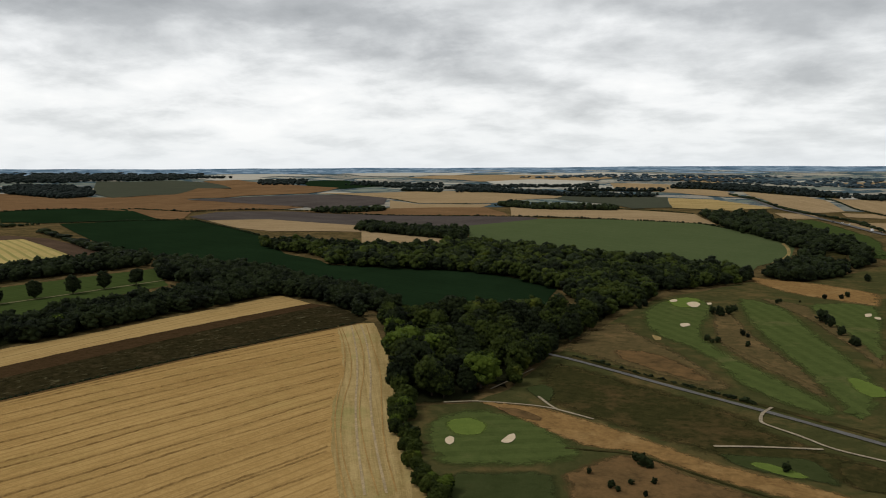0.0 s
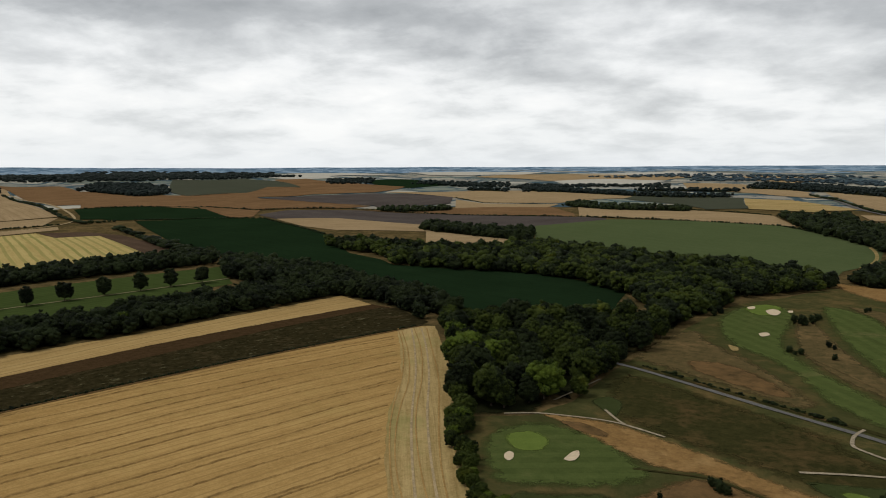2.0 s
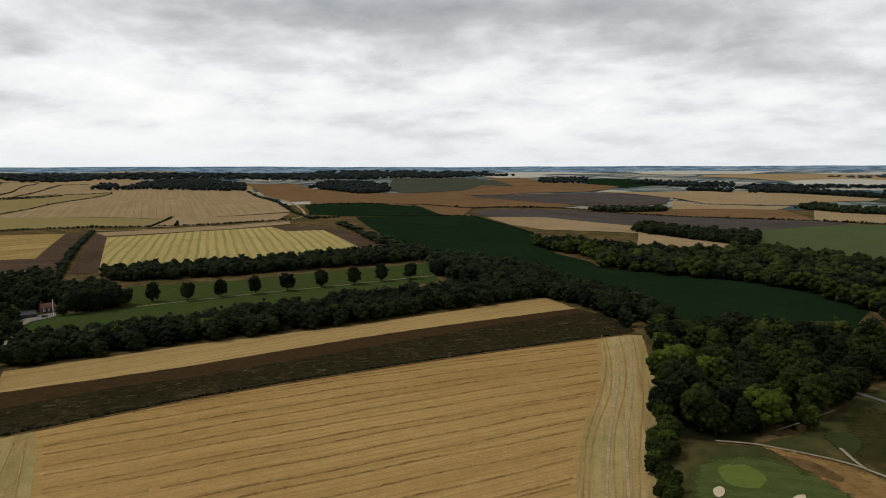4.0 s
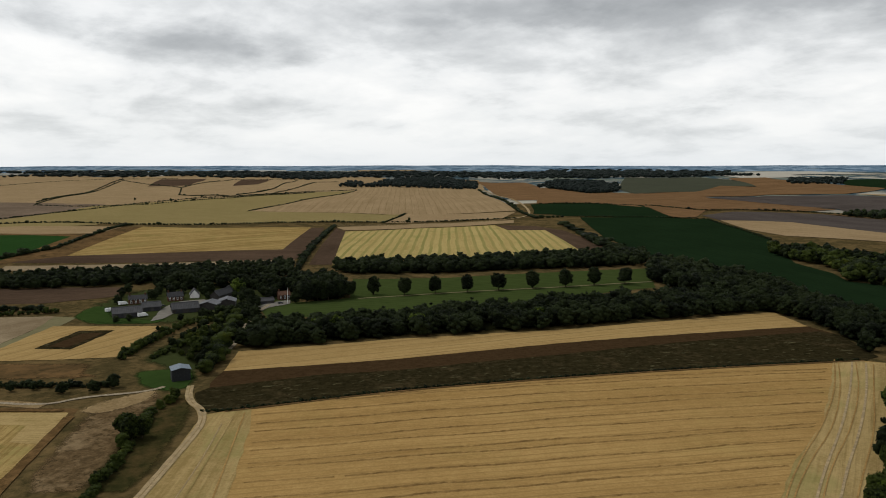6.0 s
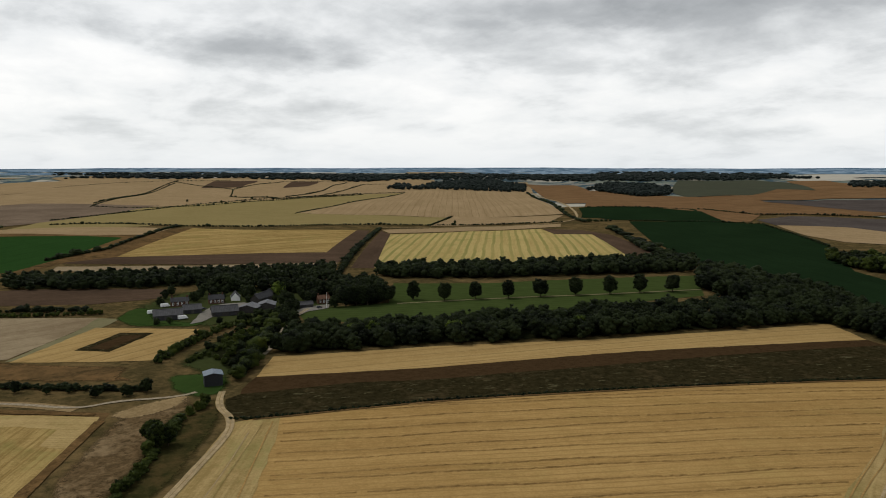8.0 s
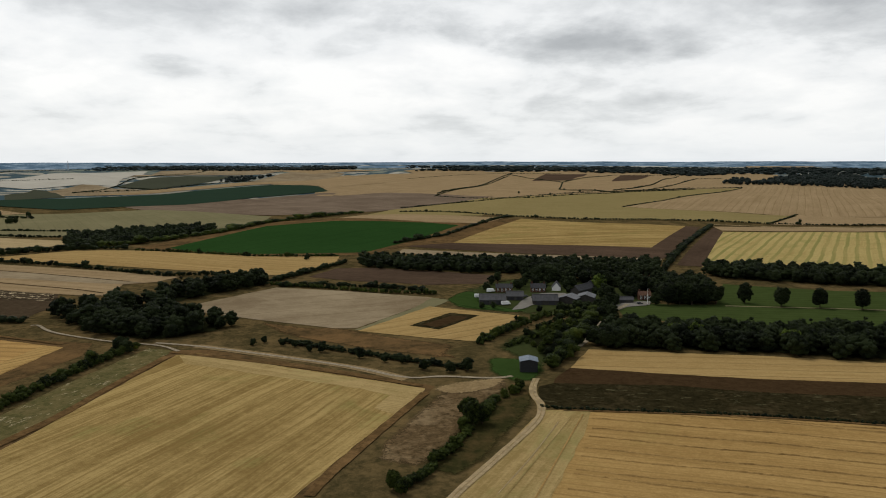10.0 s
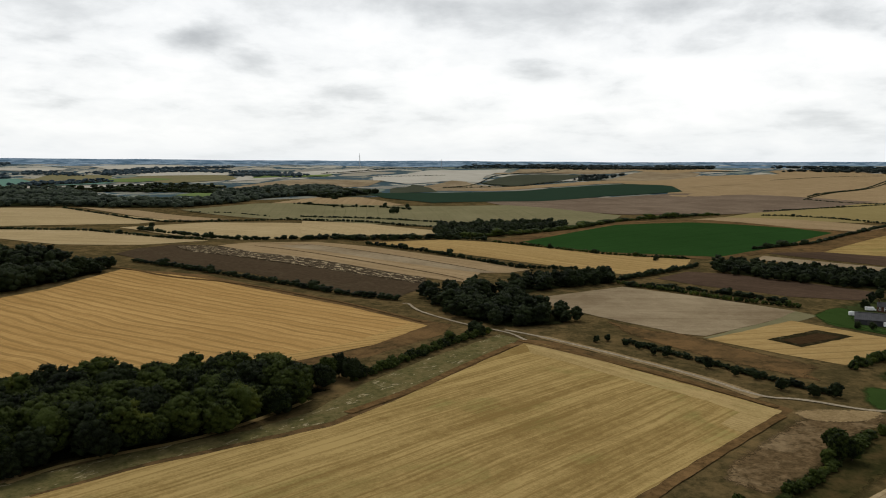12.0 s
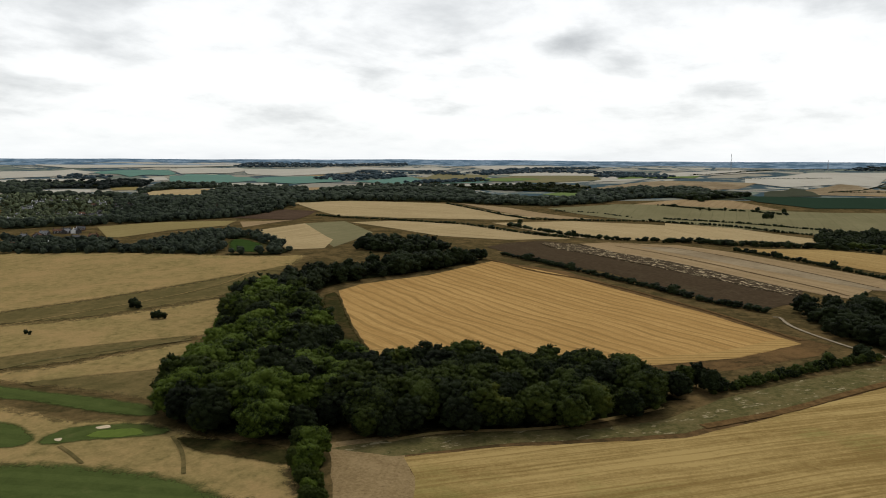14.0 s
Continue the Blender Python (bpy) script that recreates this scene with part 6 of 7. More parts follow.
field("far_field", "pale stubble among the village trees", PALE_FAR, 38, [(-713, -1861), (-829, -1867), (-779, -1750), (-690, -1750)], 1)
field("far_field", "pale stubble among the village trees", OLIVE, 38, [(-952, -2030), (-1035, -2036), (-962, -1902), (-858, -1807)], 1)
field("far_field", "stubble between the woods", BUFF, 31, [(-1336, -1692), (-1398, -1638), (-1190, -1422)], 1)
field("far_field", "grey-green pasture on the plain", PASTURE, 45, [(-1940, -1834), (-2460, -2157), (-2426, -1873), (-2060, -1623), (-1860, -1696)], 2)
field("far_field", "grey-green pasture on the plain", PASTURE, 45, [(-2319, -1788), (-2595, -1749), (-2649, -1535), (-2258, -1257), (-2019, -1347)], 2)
field("far_field", "pale stubble strip with painted haze on the plain", PALE_FAR, 38, [(-1721, -1490), (-1979, -1398), (-1888, -1326), (-1684, -1439)], 1)
field("far_field", "green crop on the plain with painted blue haze", HAZED_CROP, 38, [(-1718, -1618), (-1953, -1658), (-2011, -1522), (-1753, -1519)], 2)
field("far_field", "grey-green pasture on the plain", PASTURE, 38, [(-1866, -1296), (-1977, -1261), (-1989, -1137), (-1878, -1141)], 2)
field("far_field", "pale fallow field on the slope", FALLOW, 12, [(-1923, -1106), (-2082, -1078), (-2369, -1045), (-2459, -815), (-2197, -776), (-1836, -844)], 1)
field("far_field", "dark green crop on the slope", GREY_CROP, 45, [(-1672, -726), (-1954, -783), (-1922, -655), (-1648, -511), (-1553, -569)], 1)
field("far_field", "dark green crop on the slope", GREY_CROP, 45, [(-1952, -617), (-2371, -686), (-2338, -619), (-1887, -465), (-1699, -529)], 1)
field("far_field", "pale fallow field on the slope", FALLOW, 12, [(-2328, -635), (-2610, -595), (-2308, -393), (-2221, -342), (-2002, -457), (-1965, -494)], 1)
field("far_field", "pale fallow field with painted haze on the hill", PALE_FAR, 26, [(-2805, -985), (-3392, -927), (-3753, -623), (-2807, -536), (-2529, -495), (-2563, -603), (-2377, -707), (-2432, -846)], 1)
field("far_field", "pale stubble with painted haze on the hill", PALE_FAR, 19, [(-2111, -1210), (-2782, -1486), (-3224, -1417), (-3461, -1259), (-3303, -1089), (-2934, -1284), (-2291, -1150)], 1)
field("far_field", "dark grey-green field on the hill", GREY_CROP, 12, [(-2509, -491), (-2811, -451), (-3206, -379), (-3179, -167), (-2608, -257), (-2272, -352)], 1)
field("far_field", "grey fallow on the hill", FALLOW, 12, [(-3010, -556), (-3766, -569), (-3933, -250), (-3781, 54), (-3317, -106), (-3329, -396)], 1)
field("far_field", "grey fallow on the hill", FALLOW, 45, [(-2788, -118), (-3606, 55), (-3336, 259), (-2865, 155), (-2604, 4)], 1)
field("far_field", "buff stubble on the hill", BUFF, 40, [(-2002, -457), (-2272, -352), (-2435, -200), (-2618, -107), (-2618, 22), (-2294, 183), (-2157, 118), (-2467, -27), (-2358, -192), (-2080, -348)], 1)
field("far_field", "grey-brown tilled field on the slope", BROWN_FALLOW, 33, [(-1606, -279), (-1810, -132), (-2038, 116), (-2089, 270), (-1921, 412), (-1811, 536), (-1460, 189), (-1372, 14), (-1405, -129)], 1)
field("far_field", "grey-green pasture on the slope", PASTURE, 21, [(-1233, -775), (-1384, -708), (-1420, -638), (-1469, -337), (-1538, -217), (-1423, -90), (-1344, 15), (-1173, 5), (-1120, -33), (-1111, -181), (-1098, -236), (-1116, -372), (-1176, -560)], 2)
field("far_field", "pale buff field above the pasture", BUFF, 12, [(-1405, -681), (-1545, -646), (-1559, -545), (-1468, -412), (-1407, -534), (-1380, -643)], 1)
wood("village_trees", "dense dark trees round the village", 9, 13, "hazel", [(-272, -775), (-331, -957), (-369, -885), (-407, -849), (-393, -722), (-487, -823), (-563, -835), (-428, -613), (-411, -605), (-345, -709)])
wood("village_trees", "dark trees round a small meadow", 9, 13, "hazel", [(-563, -835), (-577, -796), (-508, -628), (-479, -569), (-451, -559), (-414, -595), (-424, -611), (-451, -578), (-488, -623), (-537, -737), (-511, -746)])
wood("village_trees", "mixed garden trees of the village", 8.5, 15, "village", [(-405, -1188), (-566, -1689), (-652, -1743), (-713, -1625), (-747, -1565), (-637, -1302), (-554, -1161), (-449, -1114)])
wood("village_trees", "dark wood among the village houses", 11, 14, "hazel", [(-506, -1055), (-772, -1605), (-823, -1576), (-930, -1415), (-918, -1155), (-882, -1107), (-721, -1030), (-634, -1040)])
wood("village_trees", "dark trees along the village edge", 11, 14, "hazel", [(-369, -1077), (-409, -1200), (-453, -1125), (-547, -1146), (-502, -1045), (-441, -1072)])
wood("far_wood", "long dark wood beyond the village", 13, 21, "hazel", [(-588, -1756), (-757, -2284), (-857, -2312), (-878, -2167), (-942, -2170), (-817, -2010), (-702, -1847), (-679, -1735), (-777, -1717), (-804, -1688), (-828, -1573), (-693, -1606), (-616, -1707)])
wood("far_wood", "long dark wood beyond the village", 13, 21, "hazel", [(-791, -1763), (-1026, -2212), (-1154, -2184), (-1058, -2024), (-952, -2030)])
wood("far_wood", "long dark wood beyond the village", 13, 21, "hazel", [(-852, -1660), (-1076, -2032), (-1159, -2091), (-1257, -1937), (-1252, -1841), (-1200, -1877), (-1076, -1935), (-878, -1683)])
wood("far_wood", "long dark wood beyond the fields", 13, 21, "hazel", [(-918, -1512), (-1187, -1841), (-1280, -1855), (-1329, -1703), (-1162, -1392), (-1418, -1588), (-1521, -1607), (-1712, -1443), (-1390, -1053), (-1442, -946), (-1502, -878), (-1628, -958), (-1962, -1019), (-2045, -887), (-1823, -682), (-1684, -625), (-1573, -760), (-1374, -744), (-1251, -797), (-1179, -897), (-1147, -968), (-1012, -1096), (-907, -1140), (-882, -1339)])
wood("far_wood", "hazy distant belt of trees", 11, 30, "dark", [(-982, -2519), (-1073, -2570), (-1154, -2433), (-1098, -2333), (-972, -2363)])
wood("far_wood", "hazy distant belt of trees", 11, 30, "dark", [(-2117, -3261), (-2538, -3746), (-2702, -3537), (-2815, -3173), (-3257, -3170), (-2970, -2884), (-2475, -3045), (-2188, -3171)])
wood("far_wood", "hazy distant belt of trees", 11, 30, "dark", [(-1944, -2163), (-2213, -2406), (-2222, -2156), (-1938, -1852), (-1820, -1822), (-2072, -2084), (-2038, -2176), (-1740, -1876)])
wood("far_wood", "hazy distant belt of trees", 11, 30, "dark", [(-2153, -2115), (-2505, -2305), (-2503, -2116), (-2351, -1934), (-2248, -2137)])
wood("far_wood", "hazy distant belt of trees", 11, 28, "dark", [(-2562, -2140), (-2743, -2070), (-2933, -1706), (-2703, -1517), (-2677, -1806), (-2416, -1890)])
wood("far_wood", "hazy distant belt of trees", 11, 26, "dark", [(-2342, -1349), (-2845, -1600), (-2976, -1381), (-2850, -1282), (-2756, -1397)])
wood("far_wood", "hazy distant belt of trees", 10, 24, "dark", [(-1612, -1358), (-1857, -1419), (-1996, -1273), (-1952, -1114), (-1633, -953), (-1817, -1206), (-1715, -1306)])
wood("far_wood", "hazy distant belt of trees", 10, 26, "dark", [(-1631, -1587), (-1841, -1678), (-2129, -1658), (-2041, -1566), (-1731, -1536)])
wood("far_wood", "hazy distant belt of trees", 11, 34, "dark", [(-3746, -912), (-4307, -923), (-4352, -410), (-4491, 205), (-4177, 196), (-3896, -503)])
wood("far_wood", "dark copse on the hill", 11, 16, "dark", [(-2726, -202), (-2980, -195), (-3125, -118), (-2970, -105), (-2636, -146)])
wood("far_wood", "hazy distant belt of trees", 11, 36, "dark", [(-448, 3288), (-104, 3906), (417, 3733), (687, 3268), (375, 3345), (-95, 3572)])
wood("far_wood", "hazy distant belt of trees", 11, 36, "dark", [(533, 2991), (774, 3196), (1031, 3270), (937, 2969), (732, 3020)])
hedge("dark hedge with trees on the far hill", 5, 7, 0, [(-3003, -1289), (-3193, -1184), (-3532, -1140)])
hedge("dark hedge with trees on the far hill", 4, 4, 0, [(-2743, -985), (-2778, -883), (-2876, -708)])
hedge("dark hedge above the pasture", 5, 7, 0.25, [(-1412, -634), (-1407, -534), (-1419, -443), (-1383, -374)])
hedge("dark hedge above the pasture", 3, 4, 0.4, [(-1219, -742), (-1247, -666), (-1220, -584)])
hedge("dark hedge with trees above the dark crop", 4, 4, 0, [(-2100, -509), (-2529, -495), (-2273, -343), (-2514, -209)])
hedge("dark hedge on the hill", 4, 4, 0, [(-2529, -495), (-3061, -496), (-3833, -353)])
field("dark_field", "dark brown withered crop field", WEEDY_DARK, 67.9, [(-663, -464), (-724, -482), (-780, -475), (-779, -414), (-727, -342), (-702, -265), (-668, -191), (-655, -165), (-645, -127), (-589, -112), (-559, -117), (-532, -117), (-537, -141), (-562, -194), (-597, -270), (-607, -344), (-630, -408)], 1)
field("flecked_field", "dark weedy field with pale straw patches", FLECKED, 67.9, [(-760, -468), (-790, -428), (-742, -350), (-712, -263), (-668, -175), (-652, -126), (-603, -114), (-613, -150), (-637, -207), (-661, -287), (-689, -366), (-711, -420)], 2, 1)
field("stubble_field", "pale stubble with a grey tilled strip", BUFF, 67.9, [(-784, -421), (-830, -407), (-859, -331), (-823, -258), (-788, -192), (-747, -101), (-716, -45), (-690, -62), (-681, -86), (-628, -87), (-632, -110), (-655, -165), (-668, -191), (-702, -265), (-727, -342)], 3)
field("tilled_strip", "grey tilled strip in the stubble", FALLOW, 67.9, [(-798, -352), (-828, -327), (-780, -241), (-719, -123), (-689, -72), (-681, -86), (-690, -115), (-730, -221), (-771, -304)], 4)
way("field_line", "dark line between the tilled strips", BEAN_BROWN, 1.6, [(-791, -377), (-737, -275), (-685, -169), (-659, -116), (-639, -92)], 6)
way("field_line", "dark line between the tilled strips", BEAN_BROWN, 1.6, [(-823, -403), (-827, -331), (-773, -232), (-722, -133), (-695, -84)], 6)
lone_tree("dark", -437, 35, 4.2)
lone_tree("dark", -442, 41, 4.2)
lone_tree("dark", -434, 51, 4.2)
lone_tree("dark", -429, 58, 4.2)
lone_tree("dark", -418, 66, 4.2)
lone_tree("dark", -389, 104, 4.2)
lone_tree("dark", -385, 113, 4.2)
lone_tree("dark", -416, 73, 6)
lone_tree("dark", -399, 92, 6)
lone_tree("dark", -371, 122, 6)
lone_tree("dark", -364, 134, 6)
lone_tree("dark", -625, 123, 6)
lone_tree("dark", -810, 69, 6)
lone_tree("wood", -315, -78, 9)
lone_tree("wood", -309, -80, 9)
lone_tree("dark", -437, -37, 8)
lone_tree("dark", -430, -31, 8)
hedge("green and dark hedge behind the fallow field", 3.5, 5, 0, [(-658, 38), (-626, 85), (-599, 124), (-583, 168)])
way("path", "worn path across the down", DRY_GRASS, 1.1, [(-135, -438), (-162, -432), (-204, -438), (-256, -444), (-293, -450), (-335, -464), (-372, -488)], 6)
way("path", "pale chalky edge along the down", CHALK_ROUGH, 2, [(-129, -327), (-144, -329), (-167, -326), (-194, -320), (-220, -314)], 7)
way("field_edge", "orange-brown rough edge of the stubble", BROWN_EDGE, 4.5, [(-281, -52), (-295, -46), (-322, -35), (-365, -24), (-417, -8)], 6)
way("field_edge", "orange-brown rough edge of the stubble", BROWN_EDGE, 4, [(-427, -8), (-400, 38), (-372, 80), (-342, 116)], 6)
way("field_edge", "orange-brown rough edge of the stubble", BROWN_EDGE, 4, [(-331, 116), (-293, 95), (-265, 80), (-242, 68), (-230, 63)], 6)
way("field_edge", "orange-brown rough edge of the stubble", BROWN_EDGE, 1.6, [(-295, 168), (-271, 239), (-234, 311), (-208, 363), (-159, 458)], 6)
way("field_edge", "brown rough edge of the stubble", BROWN_EDGE, 3, [(-577, -395), (-574, -378), (-553, -324), (-554, -271), (-541, -224), (-510, -153), (-482, -108), (-456, -71)], 6)
way("path", "pale dusty path along the wood edge", DRY_GRASS, 2.6, [(-189, -127), (-206, -121), (-220, -109), (-238, -93), (-264, -81), (-291, -73)], 6)
wood("hedge_wood", "thick dark belt of trees above the green crop", 10, 10, "dark", [(-1081, -243), (-1139, -144), (-1123, -57), (-1064, -47), (-978, -115), (-918, -175), (-963, -209)])
field("hill_slope", "tan stubble slope under the far wood", BUFF, 10, [(-2314, 379), (-3474, 547), (-3508, 985), (-3081, 1450), (-2562, 1615), (-2445, 2219), (-1794, 1667), (-2010, 1318), (-1751, 800), (-1707, 573), (-1913, 410)], 0)
field("hill_slope", "tan stubble slope under the far wood", BUFF, 25, [(-1987, 97), (-3187, 260), (-3576, 659), (-3548, 1196), (-3306, 1636), (-2730, 1934), (-2077, 1487), (-1866, 952), (-1769, 492)], 0)
hedge("dark hedge on the hill", 4, 4, 0, [(-2926, 889), (-2477, 946), (-2165, 825), (-1772, 810)])
hedge("dark hedge on the hill", 4, 4, 0, [(-2477, 946), (-3038, 1367), (-2939, 1619), (-2201, 1144), (-1852, 859)])
hedge("dark hedge on the hill", 4, 4, 0, [(-1967, 1028), (-2360, 1376), (-2369, 1478)])
hedge("dark hedge on the hill", 4, 4, 0, [(-2864, 459), (-3004, 657), (-3049, 914), (-3171, 1187)])
# The plots by the farm and the folds of the down.
field("fallow_field", "grey fallow field beside the wood", FALLOW, 104.9, [(-562, -27), (-643, 42), (-611, 98), (-570, 161), (-534, 142), (-473, 96), (-475, 81), (-512, 30)], 1, 0)
field("green_margin", "grassy green margin of the fallow field", PASTURE, 104.9, [(-570, 161), (-558, 173), (-517, 145), (-466, 105), (-468, 94), (-533, 141)], 1, 0)
field("wheat_plot", "golden wheat plot round a dark trial plot", WHEAT, 118.1, [(-465, 96), (-536, 153), (-494, 209), (-427, 162), (-441, 133)], 2, 0)
field("trial_plot", "dark bare trial plot in the wheat", BEAN, 127.5, [(-475, 130), (-511, 163), (-499, 181), (-461, 146)], 3, 0)
field("trial_plot", "brown bare soil inside the trial plot", BEAN_BROWN, 127.5, [(-476, 138), (-501, 162), (-495, 173), (-467, 146)], 4, 0)
field("green_margin", "bright green grass edge by the farm", LUSH, 0, [(-559, 166), (-595, 191), (-585, 202), (-529, 191), (-510, 208), (-525, 179)], 2, 2)
field("down", "dry olive-tan downland grass slope", DRY_GRASS, 10, [(-217, -787), (-276, -784), (-333, -790), (-361, -719), (-430, -576), (-483, -537), (-414, -482), (-373, -482), (-294, -476), (-229, -473), (-176, -474), (-140, -481)], 1, 1)
# The dark bands paint fold shade on land that has no folds.
field("down", "darker grass with painted shade at the foot of the upper slope", DOWN_SHADE, 10, [(-142, -489), (-180, -486), (-234, -483), (-301, -489), (-384, -498), (-435, -501), (-380, -452), (-305, -413), (-260, -413), (-205, -415), (-163, -434), (-131, -443)], 2, 1)
field("down", "dry tan downland ridge", DRY_GRASS, 10, [(-132, -447), (-165, -441), (-207, -420), (-263, -418), (-312, -419), (-273, -352), (-237, -310), (-222, -312), (-185, -313), (-149, -314), (-127, -322), (-103, -333)], 3, 1)
field("down", "darker grass with painted shade in the valley fold", DOWN_SHADE, 10, [(-110, -362), (-137, -353), (-163, -349), (-196, -337), (-230, -324), (-223, -313), (-185, -314), (-150, -315), (-128, -325), (-104, -337)], 4, 1)
field("down", "dry tan downland ridge", DRY_GRASS, 10, [(-104, -335), (-128, -324), (-150, -315), (-185, -314), (-225, -313), (-208, -261), (-184, -232), (-166, -223), (-153, -225), (-145, -245), (-131, -278), (-121, -301), (-104, -335)], 5, 1)
field("down", "olive grass with painted shade on the lower slope", DOWN_SHADE, 10, [(-124, -297), (-143, -292), (-167, -280), (-189, -270), (-201, -254), (-183, -231), (-166, -224), (-154, -226), (-146, -246), (-133, -277)], 6, 2)
# The golf course beyond the wood.
field("golf_rough", "tan fescue rough on the golf slope", FESCUE, -20, [(-29, 415), (-20, 456), (-8, 486), (10, 501), (17, 466), (31, 438), (41, 410), (50, 379), (57, 351), (46, 342), (26, 362), (5, 381), (-12, 398)], 2, 1)
field("golf_rough", "brown heathy rough on the golf slope", BROWN_VERGE, -20, [(0, 420), (21, 419), (38, 394), (48, 361), (36, 360), (19, 378), (3, 397)], 3, 1)
field("golf_rough", "tan fescue rough between fairways", FESCUE, -30, [(69, 564), (82, 542), (82, 491), (86, 441), (91, 410), (95, 380), (93, 345), (86, 346), (80, 373), (69, 397), (60, 433), (58, 465)], 2, 1)
field("golf_rough", "tan fescue band along the crest", FESCUE_BANK, -20, [(118, 772), (143, 753), (181, 729), (203, 695), (215, 668), (192, 593), (172, 611), (140, 648), (125, 696)], 2, 1)
field("golf_rough", "brown rough between fairways", FESCUE, -20, [(109, 623), (131, 603), (141, 582), (139, 521), (150, 460), (129, 394), (128, 431), (126, 489), (124, 538), (117, 575)], 2, 1)
field("fairway", "mown green fairway with curved stripes", FAIRWAY, -63, [(19, 539), (31, 581), (50, 604), (67, 603), (75, 578), (66, 526), (57, 487), (55, 457), (62, 423), (72, 394), (81, 365), (90, 344), (93, 320), (81, 316), (69, 330), (59, 350), (54, 366), (50, 399), (41, 431), (32, 445), (23, 464), (18, 498)], 3, 1)
field("fairway", "mown green fairway with long stripes", FAIRWAY, -80, [(93, 615), (108, 608), (124, 572), (121, 482), (123, 433), (123, 391), (120, 364), (110, 334), (97, 314), (91, 317), (91, 339), (90, 375), (88, 413), (85, 459), (84, 510), (87, 568)], 3, 1)
field("fairway", "mown green fairway with long stripes", FAIRWAY, -85, [(137, 596), (172, 614), (192, 593), (135, 412), (133, 440), (135, 501), (132, 542)], 3, 1)
field("green", "smooth putting green on the crest", GREEN, 10, [(37, 588), (55, 611), (69, 600), (61, 560), (44, 557)], 5, 2)
field("green", "bright putting green beside the fairway", GREEN, 10, [(106, 379), (113, 383), (117, 372), (120, 364), (118, 350), (108, 347), (105, 357)], 5, 2)
field("bunker", "pale sand bunker in the grass", SAND, 0, [(53, 578), (60, 588), (64, 576), (59, 560), (55, 562)], 7, 2)
field("bunker", "pale sand bunker in the grass", SAND, 0, [(42, 589), (48, 596), (48, 585), (43, 579)], 7, 2)
field("bunker", "pale sand bunker in the grass", SAND, 0, [(42, 497), (48, 501), (49, 493), (43, 486)], 7, 2)
field("bunker", "pale sand bunker in the grass", SAND, 0, [(168, 559), (173, 561), (169, 548), (164, 545)], 7, 2)
field("bunker", "pale sand bunker in the grass", SAND, 0, [(68, 582), (72, 585), (71, 575), (68, 574)], 7, 2)
field("bunker", "pale sand bunker in the grass", SAND, 0, [(170, 547), (174, 546), (171, 536), (168, 538)], 7, 2)
field("bunker", "pale sand bunker in the grass", SAND, 0, [(-58, 260), (-57, 263), (-55, 262), (-54, 257), (-55, 254), (-57, 256)], 7, 2)
field("bunker", "pale sand bunker in the grass", SAND, 0, [(-38, 261), (-37, 265), (-36, 269), (-34, 271), (-33, 266), (-34, 261), (-36, 260)], 7, 2)
field("worn_patch", "worn dry patch of grass", DRY_GRASS, 0, [(23, 462), (29, 456), (29, 446), (24, 445)], 6, 2)
field("golf_rough", "dark olive rough below the lane", DARK_ROUGH, -15, [(-34, 370), (-23, 386), (5, 361), (29, 339), (57, 311), (57, 300), (76, 277), (89, 267), (102, 245), (79, 239), (63, 249), (41, 257), (24, 270), (2, 286), (-15, 299), (-27, 314), (-34, 331)], 2, 1)
field("golf_rough", "dark brown hollow in the rough", DARK_ROUGH, -15, [(74, 269), (88, 266), (92, 242), (74, 242), (71, 255)], 4, 1)
field("meadow", "green grass hollow by the wood", DARK_MOWN, -15, [(-39, 332), (-31, 342), (-23, 334), (-24, 311), (-31, 318)], 4, 2)
field("green", "small lower putting green", GREEN, 10, [(44, 259), (49, 262), (58, 257), (63, 250), (58, 248), (50, 252)], 5, 2)
field("green_apron", "mown grass round the lower green", DARK_MOWN, 10, [(35, 267), (51, 268), (68, 269), (71, 255), (71, 243), (61, 248), (47, 251), (38, 258)], 4, 2)
field("green_apron", "mown grass round the putting green", FAIRWAY, 19, [(-72, 276), (-68, 286), (-63, 295), (-52, 300), (-40, 296), (-28, 290), (-19, 280), (-11, 266), (-6, 256), (-12, 246), (-21, 241), (-35, 237), (-53, 233), (-59, 237), (-67, 256)], 3, 1)
field("green", "smooth putting green with worn edge", GREEN, 10, [(-63, 277), (-60, 283), (-54, 287), (-48, 284), (-44, 276), (-45, 267), (-51, 264), (-57, 266)], 5, 2)
field("tee", "mown dark green tee", DARK_MOWN, 0, [(-55, 231), (-16, 240), (-13, 218), (-11, 202), (-43, 195)], 3, 1)
field("fescue_bank", "golden fescue bank along the golf hole", FESCUE_BANK, -28.7, [(-56, 308), (-42, 309), (-27, 306), (-15, 299), (3, 286), (20, 271), (37, 256), (56, 248), (68, 241), (80, 233), (64, 227), (43, 235), (27, 245), (9, 261), (-7, 261), (-18, 271), (-31, 284), (-44, 298)], 4, 1)
field("bramble_patch", "brown rough patch with low bushes", BROWN_VERGE, 0, [(-16, 236), (-10, 245), (-2, 256), (7, 261), (16, 257), (27, 245), (43, 235), (60, 224), (-10, 209), (-14, 228)], 3, 1)
field("bramble_patch", "dark brambles on the crest of the bank", BROWN_VERGE, 0, [(-47, 301), (-36, 302), (-25, 292), (-26, 286), (-38, 291)], 5, 2)
way("road", "narrow grey tarmac lane across the golf course", TARMAC, 3.2, [(-37, 403), (-23, 394), (5, 369), (30, 346), (51, 328), (64, 317), (78, 304), (96, 287), (113, 271)], 6)
